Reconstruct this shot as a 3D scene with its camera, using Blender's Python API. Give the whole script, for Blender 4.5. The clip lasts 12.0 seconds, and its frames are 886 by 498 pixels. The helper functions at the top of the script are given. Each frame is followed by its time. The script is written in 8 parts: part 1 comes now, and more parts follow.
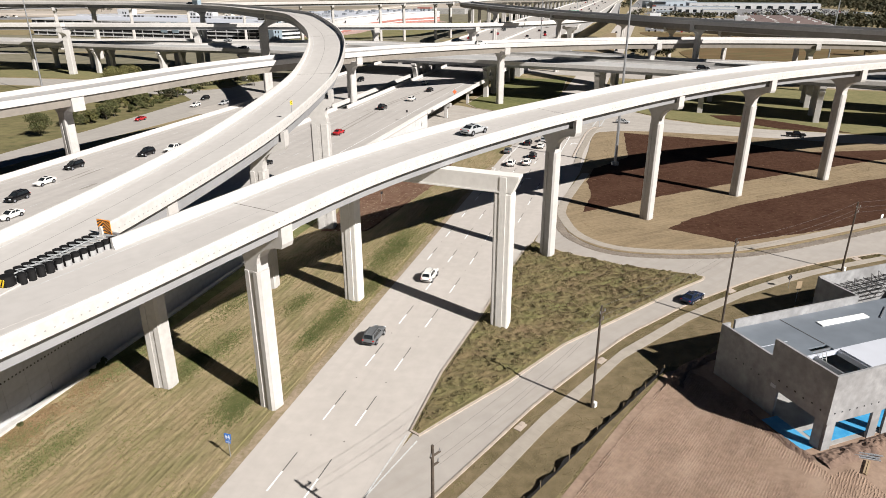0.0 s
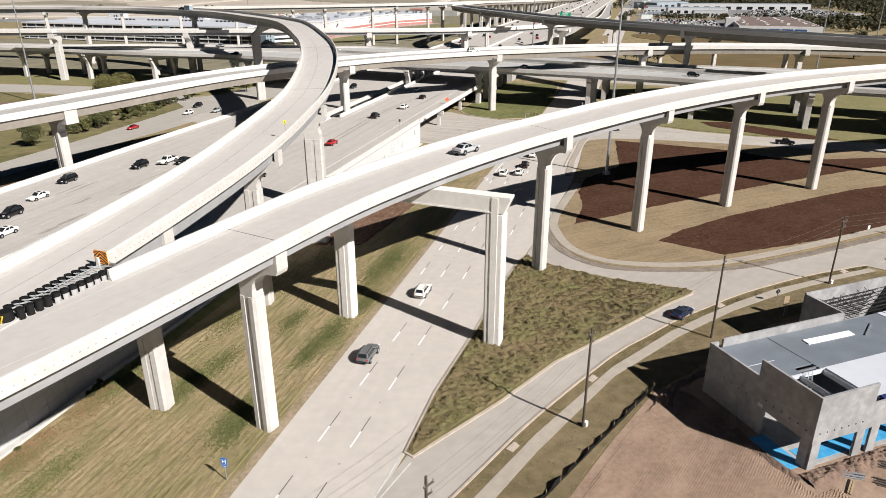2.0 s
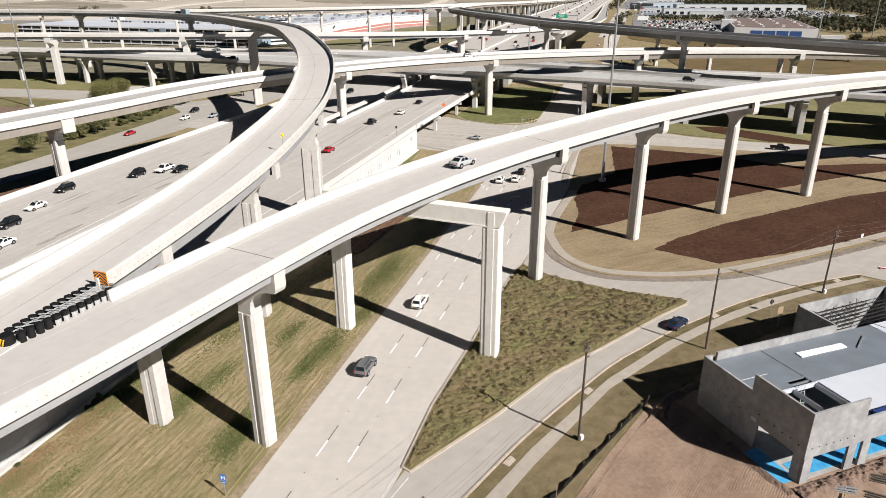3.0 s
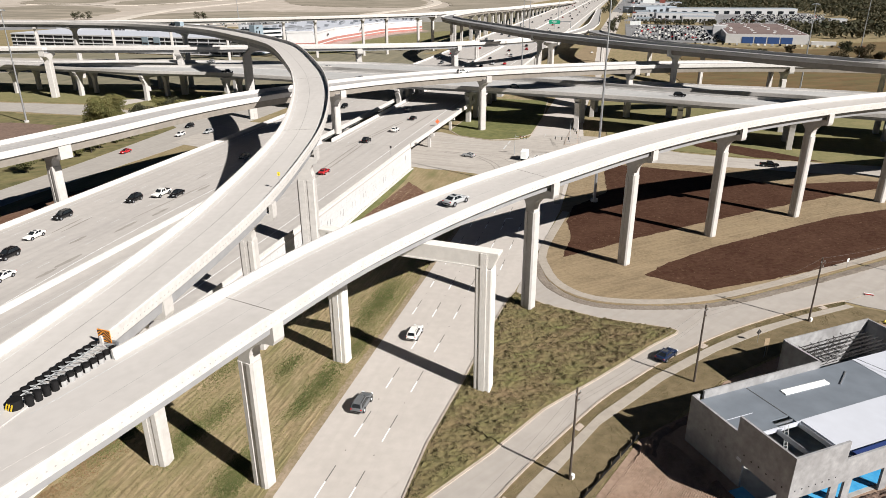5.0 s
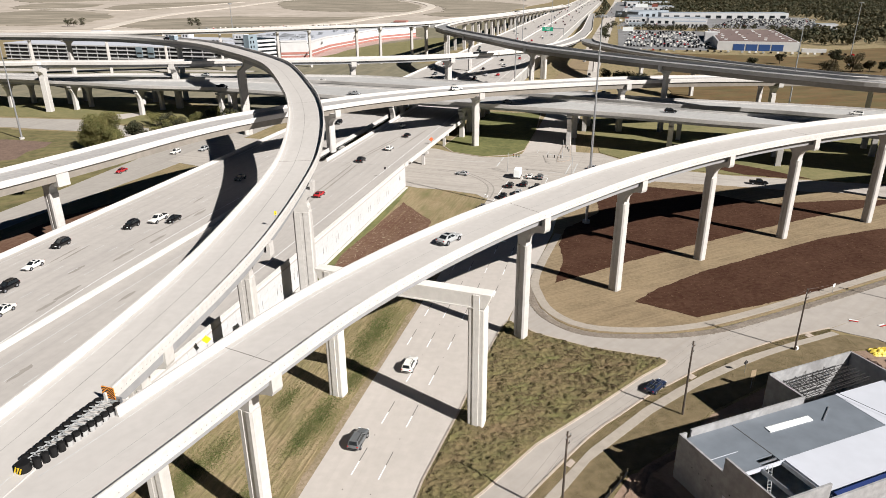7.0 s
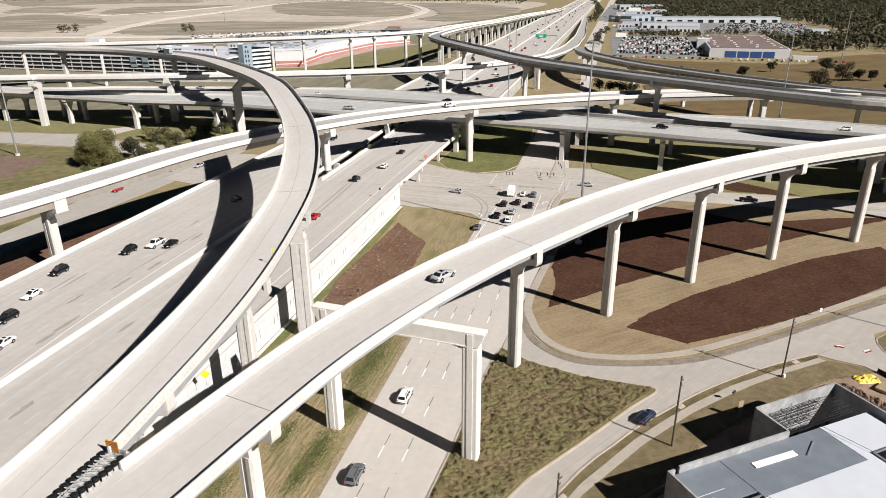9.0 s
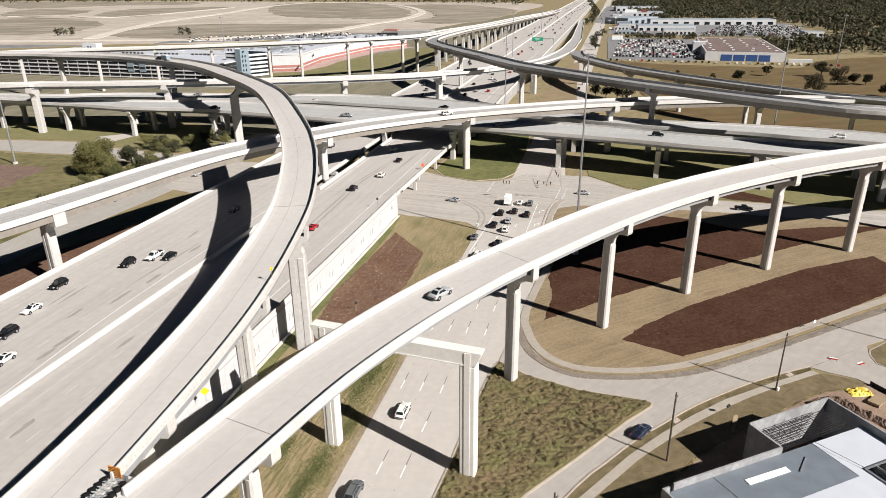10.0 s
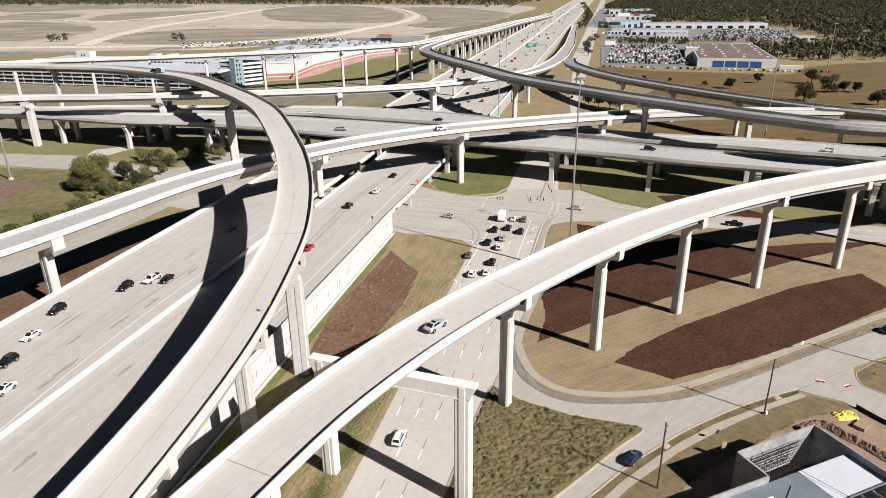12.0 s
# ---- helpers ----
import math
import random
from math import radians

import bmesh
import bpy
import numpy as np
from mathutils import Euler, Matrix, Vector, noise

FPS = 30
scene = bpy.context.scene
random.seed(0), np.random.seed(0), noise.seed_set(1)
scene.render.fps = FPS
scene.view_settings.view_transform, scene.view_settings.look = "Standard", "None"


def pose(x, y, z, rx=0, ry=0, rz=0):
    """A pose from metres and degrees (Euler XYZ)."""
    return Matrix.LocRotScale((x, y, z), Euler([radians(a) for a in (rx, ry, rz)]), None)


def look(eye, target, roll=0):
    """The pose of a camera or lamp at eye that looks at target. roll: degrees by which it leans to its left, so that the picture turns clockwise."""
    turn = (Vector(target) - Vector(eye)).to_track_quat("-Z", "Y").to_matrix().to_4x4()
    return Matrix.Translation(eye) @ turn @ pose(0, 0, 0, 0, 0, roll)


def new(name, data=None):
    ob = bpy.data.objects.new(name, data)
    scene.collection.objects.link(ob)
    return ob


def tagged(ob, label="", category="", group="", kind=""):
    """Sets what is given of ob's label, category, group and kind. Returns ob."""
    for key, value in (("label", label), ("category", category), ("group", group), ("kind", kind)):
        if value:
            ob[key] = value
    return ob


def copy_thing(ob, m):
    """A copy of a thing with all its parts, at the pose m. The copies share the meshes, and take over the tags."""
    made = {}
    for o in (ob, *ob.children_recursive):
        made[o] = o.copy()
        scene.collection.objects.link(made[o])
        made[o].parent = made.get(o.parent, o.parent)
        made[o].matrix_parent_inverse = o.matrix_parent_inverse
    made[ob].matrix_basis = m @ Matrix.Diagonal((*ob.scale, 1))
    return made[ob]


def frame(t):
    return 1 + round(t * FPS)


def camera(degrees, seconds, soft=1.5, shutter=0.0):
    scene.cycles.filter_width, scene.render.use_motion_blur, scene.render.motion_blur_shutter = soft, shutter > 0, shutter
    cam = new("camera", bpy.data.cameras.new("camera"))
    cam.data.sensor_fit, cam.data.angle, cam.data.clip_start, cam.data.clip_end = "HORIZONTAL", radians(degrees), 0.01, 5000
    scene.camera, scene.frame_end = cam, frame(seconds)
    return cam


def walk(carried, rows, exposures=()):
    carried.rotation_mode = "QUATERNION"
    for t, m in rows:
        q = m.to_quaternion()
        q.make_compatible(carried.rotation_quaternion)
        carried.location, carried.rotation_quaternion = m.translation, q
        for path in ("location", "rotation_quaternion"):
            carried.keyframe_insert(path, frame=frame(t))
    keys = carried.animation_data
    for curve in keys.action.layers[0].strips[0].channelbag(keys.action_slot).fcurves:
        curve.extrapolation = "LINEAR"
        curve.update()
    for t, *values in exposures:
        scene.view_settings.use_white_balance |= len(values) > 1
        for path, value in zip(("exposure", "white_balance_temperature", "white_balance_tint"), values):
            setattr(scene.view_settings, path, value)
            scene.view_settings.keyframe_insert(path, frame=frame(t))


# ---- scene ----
cam = camera(67.0, 12.0, soft=0.65)
METRES, EYE, TILT, LEAN, TURN = 32.0, 46.3, -22.0, 0.0, 0.0
ROWS = [
    (0.0, 0.0, 0.0, 0.0, 0.0, 0.0, 0.0),
    (0.5, 0.0006, -0.0057, 0.0146, -0.14, -0.03, 0.07),
    (1.0, 0.0013, -0.0143, 0.0342, -0.28, -0.04, 0.14),
    (1.5, 0.0023, -0.024, 0.0586, -0.42, -0.04, 0.2),
    (2.0, 0.0034, -0.0337, 0.0859, -0.55, -0.06, 0.28),
    (2.5, 0.0043, -0.0436, 0.1123, -0.68, -0.07, 0.33),
    (3.0, 0.0047, -0.0561, 0.1456, -0.81, -0.09, 0.4),
    (5.0, 0.0095, -0.1225, 0.3166, -1.25, -0.06, 0.69),
    (5.5, 0.0112, -0.1408, 0.3605, -1.36, -0.04, 0.77),
    (6.0, 0.0132, -0.1596, 0.4049, -1.47, -0.02, 0.84),
    (6.5, 0.0139, -0.1779, 0.4491, -1.58, 0.01, 0.91),
    (7.0, 0.0159, -0.1947, 0.4931, -1.69, 0.03, 0.99),
    (9.0, 0.0226, -0.2653, 0.6707, -2.11, 0.1, 1.26),
    (9.5, 0.024, -0.2839, 0.715, -2.22, 0.12, 1.34),
    (10.0, 0.0244, -0.3022, 0.7593, -2.33, 0.13, 1.42),
    (10.5, 0.0264, -0.3207, 0.8035, -2.45, 0.14, 1.5),
    (11.0, 0.0274, -0.3384, 0.8465, -2.55, 0.16, 1.56),
    (11.5, 0.0266, -0.355, 0.8887, -2.68, 0.18, 1.62),
    (12.0, 0.0279, -0.3736, 0.9268, -2.77, 0.18, 1.72),
]
# ---- camera path: a drone that rises straight up ----
walk(cam, [(t, pose(0, 0, EYE, TILT, LEAN, TURN) @ pose(METRES * x, METRES * y, METRES * z, 90 + pitch, roll, yaw)) for t, x, y, z, yaw, pitch, roll in ROWS],
     exposures=((0.0, 0.745), (12.0, 0.745)))

# ---- daylight ----
SUN_TO = Vector((0.76, -0.65, math.tan(radians(36.8)))).normalized()
world = bpy.data.worlds.new("sky")
scene.world = world
world.use_nodes = True
wn = world.node_tree.nodes
sky = wn.new("ShaderNodeTexSky")
sky.sky_type = "NISHITA"
sky.sun_disc = False
sky.sun_elevation = radians(36.8)
sky.sun_rotation = math.atan2(0.76, -0.65)
sky.air_density, sky.dust_density, sky.ozone_density = 1.0, 0.0, 10.0
wn["Background"].inputs["Strength"].default_value = 0.0056
world.node_tree.links.new(sky.outputs["Color"], wn["Background"].inputs["Color"])
sun_data = bpy.data.lights.new("sun", "SUN")
sun_data.energy, sun_data.angle, sun_data.color = 5.0, radians(0.5), (1.0, 0.937, 0.868)
sun = new("sun", sun_data)
sun.matrix_world = look(SUN_TO * 300, (0, 0, 0))


# ---- materials ----
def shade(name, colour, rough=0.8, metal=0.0, grain=0.0, scale=1.0, colour2=None, big=0.05, bump=0.0, bump_scale=8.0, random_amount=0.0, spec=0.4):
    """Base colour varied at two scales (big: stains; scale: grain), with fine relief."""
    m = bpy.data.materials.new(name)
    m.use_nodes = True
    nt = m.node_tree
    n, l = nt.nodes, nt.links
    b = n["Principled BSDF"]
    b.inputs["Roughness"].default_value = rough
    b.inputs["Metallic"].default_value = metal
    b.inputs["Specular IOR Level"].default_value = spec
    c1 = (*colour, 1)
    c2 = (*(colour2 or tuple(min(1, c * (1 - grain)) for c in colour)), 1)
    if grain == 0 and colour2 is None and random_amount == 0:
        b.inputs["Base Color"].default_value = c1
        return m
    co = n.new("ShaderNodeTexCoord")
    stains = n.new("ShaderNodeTexNoise")
    stains.inputs["Scale"].default_value, stains.inputs["Detail"].default_value = big, 6
    stains.inputs["Roughness"].default_value = 0.65
    fine = n.new("ShaderNodeTexNoise")
    fine.inputs["Scale"].default_value, fine.inputs["Detail"].default_value = scale, 4
    for t in (stains, fine):
        l.new(co.outputs["Object"], t.inputs["Vector"])
    add = n.new("ShaderNodeMath")
    add.operation = "ADD"
    l.new(stains.outputs["Fac"], add.inputs[0])
    l.new(fine.outputs["Fac"], add.inputs[1])
    ramp = n.new("ShaderNodeMapRange")
    ramp.inputs["From Min"].default_value, ramp.inputs["From Max"].default_value = 0.78, 1.22
    l.new(add.outputs[0], ramp.inputs["Value"])
    mix = n.new("ShaderNodeMix")
    mix.data_type = "RGBA"
    mix.inputs["A"].default_value, mix.inputs["B"].default_value = c1, c2
    l.new(ramp.outputs["Result"], mix.inputs["Factor"])
    out = mix.outputs["Result"]
    if random_amount:
        info = n.new("ShaderNodeObjectInfo")
        hsv = n.new("ShaderNodeHueSaturation")
        rr = n.new("ShaderNodeMapRange")
        rr.inputs["To Min"].default_value, rr.inputs["To Max"].default_value = 1 - random_amount, 1 + random_amount
        l.new(info.outputs["Random"], rr.inputs["Value"])
        l.new(rr.outputs["Result"], hsv.inputs["Value"])
        l.new(out, hsv.inputs["Color"])
        out = hsv.outputs["Color"]
    l.new(out, b.inputs["Base Color"])
    if bump:
        relief = n.new("ShaderNodeTexNoise")
        relief.inputs["Scale"].default_value, relief.inputs["Detail"].default_value = bump_scale, 5
        l.new(co.outputs["Object"], relief.inputs["Vector"])
        bp = n.new("ShaderNodeBump")
        bp.inputs["Strength"].default_value, bp.inputs["Distance"].default_value = bump, 0.05
        l.new(relief.outputs["Fac"], bp.inputs["Height"])
        l.new(bp.outputs["Normal"], b.inputs["Normal"])
    return m


def streaks(m, angle, length, width, colour, amount, threshold=0.55):
    """Long marks along a direction (degrees from +x) laid over a material: tyre tracks, mowing rows, patches darkened
    for shade.
    """
    nt = m.node_tree
    n, l = nt.nodes, nt.links
    b = n["Principled BSDF"]
    link = b.inputs["Base Color"].links[0]
    src = link.from_socket
    co = n.new("ShaderNodeTexCoord")
    mp = n.new("ShaderNodeMapping")
    mp.inputs["Rotation"].default_value = (0, 0, -radians(angle))
    mp2 = n.new("ShaderNodeMapping")
    mp2.inputs["Scale"].default_value = (1 / length, 1 / width, 0.5 / width if length == width else 0.001)
    no = n.new("ShaderNodeTexNoise")
    no.inputs["Scale"].default_value, no.inputs["Detail"].default_value = 1.0, 5
    rg = n.new("ShaderNodeMapRange")
    rg.inputs["From Min"].default_value, rg.inputs["From Max"].default_value = threshold - 0.1, threshold + 0.2
    rg.inputs["To Max"].default_value = amount
    mix = n.new("ShaderNodeMix")
    mix.data_type = "RGBA"
    mix.inputs["B"].default_value = (*colour, 1)
    l.new(co.outputs["Object"], mp.inputs["Vector"])
    l.new(mp.outputs["Vector"], mp2.inputs["Vector"])
    l.new(mp2.outputs["Vector"], no.inputs["Vector"])
    l.new(no.outputs["Fac"], rg.inputs["Value"])
    l.new(rg.outputs["Result"], mix.inputs["Factor"])
    l.new(src, mix.inputs["A"])
    l.new(mix.outputs["Result"], b.inputs["Base Color"])
    return m


def slab_joints(m, angle, length, width, colour=(0.16, 0.15, 0.14), amount=0.5, gap=0.012):
    """Sawn joints of a concrete pavement, in slabs of length x width."""
    nt = m.node_tree
    n, l = nt.nodes, nt.links
    b = n["Principled BSDF"]
    src = b.inputs["Base Color"].links[0].from_socket
    co = n.new("ShaderNodeTexCoord")
    mp = n.new("ShaderNodeMapping")
    mp.inputs["Rotation"].default_value = (0, 0, -radians(angle))
    br = n.new("ShaderNodeTexBrick")
    br.offset = 0.0
    br.inputs["Scale"].default_value = 1.0
    br.inputs["Brick Width"].default_value, br.inputs["Row Height"].default_value = length, width
    br.inputs["Mortar Size"].default_value = gap * 2
    br.inputs["Mortar Smooth"].default_value = 0.3
    mul = n.new("ShaderNodeMath")
    mul.operation = "MULTIPLY"
    mul.inputs[1].default_value = amount
    mix = n.new("ShaderNodeMix")
    mix.data_type = "RGBA"
    mix.inputs["B"].default_value = (*colour, 1)
    l.new(co.outputs["Object"], mp.inputs["Vector"])
    l.new(mp.outputs["Vector"], br.inputs["Vector"])
    l.new(br.outputs["Fac"], mul.inputs[0])
    l.new(mul.outputs[0], mix.inputs["Factor"])
    l.new(src, mix.inputs["A"])
    l.new(mix.outputs["Result"], b.inputs["Base Color"])
    return m


FWY = 73.74   # heading of the freeway, degrees from +x
CROSS = -21.2  # heading of the crossing highway
M = {}
M["concrete"] = shade("bridge_concrete", (0.515, 0.505, 0.495), 0.85, grain=0.14, scale=1.3, big=0.12, bump=0.12, bump_scale=9)
M["barrier"] = shade("barrier_concrete", (0.55, 0.54, 0.53), 0.85, grain=0.14, scale=1.6, big=0.2, bump=0.1, bump_scale=10)
M["old_concrete"] = shade("weathered_concrete", (0.38, 0.379, 0.376), 0.88, grain=0.3, scale=0.8, big=0.1, bump=0.15, bump_scale=7)
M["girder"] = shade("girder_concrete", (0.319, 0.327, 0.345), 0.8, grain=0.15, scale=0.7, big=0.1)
M["deck"] = streaks(shade("deck_concrete", (0.468, 0.455, 0.446), 0.85, grain=0.08, scale=0.9, big=0.07, bump=0.08, bump_scale=12), 52, 26, 1.3, (0.4, 0.386, 0.375), 0.35)
M["deck_b"] = streaks(shade("curved_deck_concrete", (0.49, 0.478, 0.468), 0.85, grain=0.08, scale=0.9, big=0.07, bump=0.08, bump_scale=12), 86, 30, 1.4, (0.4, 0.386, 0.375), 0.35)
M["deck_c"] = streaks(shade("ramp_deck_concrete", (0.38, 0.375, 0.376), 0.85, grain=0.18, scale=0.8, big=0.06), 40, 30, 1.6, (0.258, 0.264, 0.271), 0.5)
M["deck_e"] = streaks(shade("overpass_deck_concrete", (0.43, 0.436, 0.44), 0.85, grain=0.18, scale=0.8, big=0.06), CROSS, 40, 1.6, (0.274, 0.279, 0.288), 0.55)
M["deck_f"] = streaks(shade("grey_deck_concrete", (0.258, 0.264, 0.276), 0.85, grain=0.2, scale=0.8, big=0.06), -30, 40, 1.6, (0.167, 0.171, 0.184), 0.6)
M["freeway"] = slab_joints(streaks(shade("freeway_concrete", (0.435, 0.418, 0.404), 0.85, grain=0.1, scale=0.6, big=0.045, bump=0.1, bump_scale=10), FWY, 45, 1.5, (0.3, 0.288, 0.286), 0.45), FWY, 12.0, 3.66, amount=0.22)
M["coated_concrete"] = shade("coated_concrete", (0.7, 0.69, 0.67), 0.8, grain=0.1, scale=1.3, big=0.12, bump=0.1, bump_scale=9)
M["road"] = slab_joints(streaks(shade("road_concrete", (0.47, 0.443, 0.42), 0.87, grain=0.1, scale=0.7, big=0.06, bump=0.1, bump_scale=10), FWY, 35, 1.6, (0.39, 0.365, 0.345), 0.4), FWY, 7.5, 3.66, amount=0.06)
M["left_road"] = streaks(shade("grey_road_concrete", (0.37, 0.352, 0.33), 0.87, grain=0.12, scale=0.5, big=0.08, bump=0.1, bump_scale=10), FWY, 40, 1.5, (0.27, 0.255, 0.24), 0.5)
M["side_road"] = streaks(shade("side_road_concrete", (0.375, 0.352, 0.33), 0.87, grain=0.12, scale=0.5, big=0.1, bump=0.1, bump_scale=10), 40, 24, 1.2, (0.3, 0.274, 0.245), 0.5)
M["cross_road"] = slab_joints(streaks(shade("cross_road_concrete", (0.43, 0.405, 0.378), 0.87, grain=0.14, scale=0.5, big=0.08, bump=0.1, bump_scale=10), CROSS, 28, 1.4, (0.27, 0.248, 0.225), 0.65), CROSS, 8, 3.66)
M["sidewalk"] = slab_joints(shade("sidewalk_concrete", (0.36, 0.328, 0.288), 0.9, grain=0.15, scale=1.0, big=0.2), 42, 1.8, 9.0, amount=0.35)
M["kerb"] = shade("kerb_concrete", (0.44, 0.379, 0.329), 0.9, grain=0.2, scale=1.2, big=0.3)
M["wall_panel"] = shade("retaining_wall_panel", (0.53, 0.54, 0.56), 0.88, grain=0.12, scale=1.5, big=0.15, bump=0.3, bump_scale=6, random_amount=0.03)
M["riprap"] = shade("loose_grey_stones", (0.25, 0.218, 0.185), 0.95, colour2=(0.15, 0.128, 0.108), scale=4.0, big=0.4, bump=1.0, bump_scale=3)
M["grass"] = streaks(shade("dry_grass", (0.275, 0.218, 0.13), 0.95, colour2=(0.2, 0.168, 0.086), scale=1.3, big=0.06, bump=1.0, bump_scale=4), FWY, 10, 0.5, (0.345, 0.272, 0.174), 0.6, 0.52)
streaks(M["grass"], FWY, 3.0, 0.3, (0.14, 0.118, 0.056), 0.6, 0.55)
streaks(M["grass"], FWY, 7, 2.6, (0.225, 0.16, 0.092), 0.5, 0.58)
streaks(M["grass"], FWY, 8, 3.0, (0.115, 0.118, 0.042), 0.75, 0.56)
M["green_grass"] = shade("green_grass", (0.135, 0.136, 0.058), 0.95, colour2=(0.2, 0.178, 0.084), scale=0.5, big=0.07, bump=1.0, bump_scale=4)
M["olive_grass"] = shade("olive_grass", (0.19, 0.148, 0.088), 0.95, colour2=(0.115, 0.093, 0.05), scale=0.7, big=0.1, bump=1.0, bump_scale=4)
M["scrub"] = shade("scrub_ground", (0.19, 0.162, 0.075), 0.95, colour2=(0.125, 0.112, 0.05), scale=0.9, big=0.12, bump=1.0, bump_scale=3)
M["hummock"] = streaks(streaks(shade("low_scrub", (0.15, 0.13, 0.058), 0.95, colour2=(0.095, 0.082, 0.039), scale=1.4, big=0.25, bump=1.0, bump_scale=9), 40, 5, 3, (0.125, 0.14, 0.046), 0.7, 0.54), 20, 7, 4, (0.16, 0.112, 0.066), 0.85, 0.5)
# dark brown patches paint the shade between clumps of scrub
streaks(M["hummock"], 5, 1.5, 0.8, (0.06, 0.05, 0.025), 0.6, 0.56)
M["straw"] = streaks(shade("straw_ground", (0.255, 0.198, 0.122), 0.95, colour2=(0.165, 0.126, 0.078), scale=1.4, big=0.12, bump=1.0, bump_scale=4), 25, 18, 0.9, (0.3, 0.232, 0.148), 0.6, 0.5)
M["mulch"] = streaks(shade("brown_mulch", (0.044, 0.0205, 0.0135), 0.97, colour2=(0.072, 0.038, 0.0255), scale=1.0, big=0.12, bump=1.0, bump_scale=2.5, spec=0.08), 25, 2.4, 0.7, (0.11, 0.072, 0.042), 0.4, 0.62)
M["bark_chip"] = shade("bark_chips", (0.07, 0.038, 0.024), 0.95, colour2=(0.115, 0.072, 0.046), scale=1.2, big=0.3, spec=0.1)
M["dirt"] = streaks(shade("bare_dirt", (0.285, 0.205, 0.155), 0.95, colour2=(0.205, 0.144, 0.108), scale=1.6, big=0.12, bump=1.0, bump_scale=2.5), 52, 5, 2.2, (0.36, 0.272, 0.212), 0.6, 0.54)
M["red_dirt"] = shade("red_dirt", (0.13, 0.0894, 0.0734), 0.95, colour2=(0.19, 0.132, 0.102), scale=0.8, big=0.2, bump=1.0, bump_scale=2)
M["pale_dirt"] = streaks(shade("pale_dirt_field", (0.48, 0.432, 0.39), 0.95, colour2=(0.34, 0.306, 0.266), scale=0.05, big=0.009), 8, 160, 40, (0.3, 0.26, 0.205), 0.6, 0.56)
M["verge_soil"] = shade("thin_verge_soil", (0.32, 0.255, 0.19), 0.95, colour2=(0.2, 0.165, 0.1), scale=1.6, big=0.25, bump=1.0, bump_scale=4)
M["meadow"] = streaks(shade("olive_meadow_grass", (0.175, 0.158, 0.07), 0.95, colour2=(0.085, 0.083, 0.034), scale=0.35, big=0.05, bump=1.0, bump_scale=3), 30, 16, 3, (0.21, 0.16, 0.088), 0.6, 0.55)
M["dull_grass"] = streaks(shade("dull_roadside_grass", (0.19, 0.176, 0.128), 0.95, colour2=(0.13, 0.126, 0.086), scale=0.2, big=0.02), FWY, 60, 8, (0.27, 0.235, 0.165), 0.6, 0.54)
M["apron"] = shade("faded_red_paving", (0.42, 0.3, 0.275), 0.9, grain=0.2, scale=0.3, big=0.05)
M["track"] = shade("pale_dirt_track", (0.58, 0.54, 0.49), 0.95, colour2=(0.48, 0.443, 0.395), scale=0.05, big=0.01)
M["field_grass"] = streaks(shade("dry_field_grass", (0.245, 0.217, 0.176), 0.95, colour2=(0.17, 0.157, 0.122), scale=0.06, big=0.01), 12, 130, 45, (0.42, 0.37, 0.31), 0.7, 0.54)
M["rust_field"] = streaks(streaks(shade("reddish_brown_field", (0.135, 0.08, 0.032), 0.95, colour2=(0.085, 0.064, 0.026), scale=0.35, big=0.04), 20, 30, 9, (0.105, 0.098, 0.04), 0.75, 0.53), 8, 25, 7, (0.19, 0.13, 0.065), 0.6, 0.56)
M["asphalt"] = shade("asphalt_lot", (0.22, 0.225, 0.237), 0.9, grain=0.3, scale=0.1, big=0.03)
M["white"] = shade("white_road_paint", (0.78, 0.809, 0.835), 0.7, grain=0.15, scale=3, big=0.5)
M["black_paint"] = shade("black_lane_paint", (0.15, 0.146, 0.14), 0.8, grain=0.3, scale=3, big=0.5)
M["deck_joint"] = shade("sealed_deck_joint", (0.2, 0.19, 0.175), 0.85, grain=0.4, scale=2, big=0.4)
M["zinc_dark"] = shade("grey_stud", (0.2, 0.19, 0.18), 0.6)
M["sleeve"] = shade("pale_grey_sleeve", (0.38, 0.385, 0.39), 0.55, grain=0.2, scale=3, big=0.6)
# dark grey for the thin shade lines painted on the retaining wall
M["shade_strip"] = shade("shade_strip_grey", (0.2, 0.2, 0.2), 0.9, grain=0.3, scale=1, big=0.2)
M["wire"] = shade("weathered_cable", (0.16, 0.155, 0.15), 0.7)
M["joint"] = shade("dark_joint_rubber", (0.076, 0.0782, 0.0831), 0.8)
M["steel"] = shade("galvanised_steel", (0.5, 0.525, 0.564), 0.45, 0.8, grain=0.15, scale=2, big=0.3)
M["dark_steel"] = shade("dark_steel", (0.055, 0.0525, 0.0541), 0.6, 0.5, grain=0.3, scale=2, big=0.3)
M["wood"] = shade("weathered_pole_wood", (0.0988, 0.0799, 0.0655), 0.9, grain=0.4, scale=3, big=0.5)
M["lumber"] = shade("pale_lumber", (0.342, 0.264, 0.175), 0.85, grain=0.25, scale=3, big=0.5)
M["black_plastic"] = shade("black_plastic", (0.012, 0.012, 0.013), 0.6, grain=0.3, scale=3, big=0.5, spec=0.2)
M["orange"] = shade("orange_sheeting", (0.9, 0.33, 0.03), 0.5)
M["work_orange"] = shade("red_orange_sheeting", (0.62, 0.13, 0.05), 0.5)
M["yellow_sheet"] = shade("yellow_sheeting", (0.85, 0.589, 0.0226), 0.5)
M["black_sheet"] = shade("black_sheeting", (0.02, 0.021, 0.0226), 0.5)
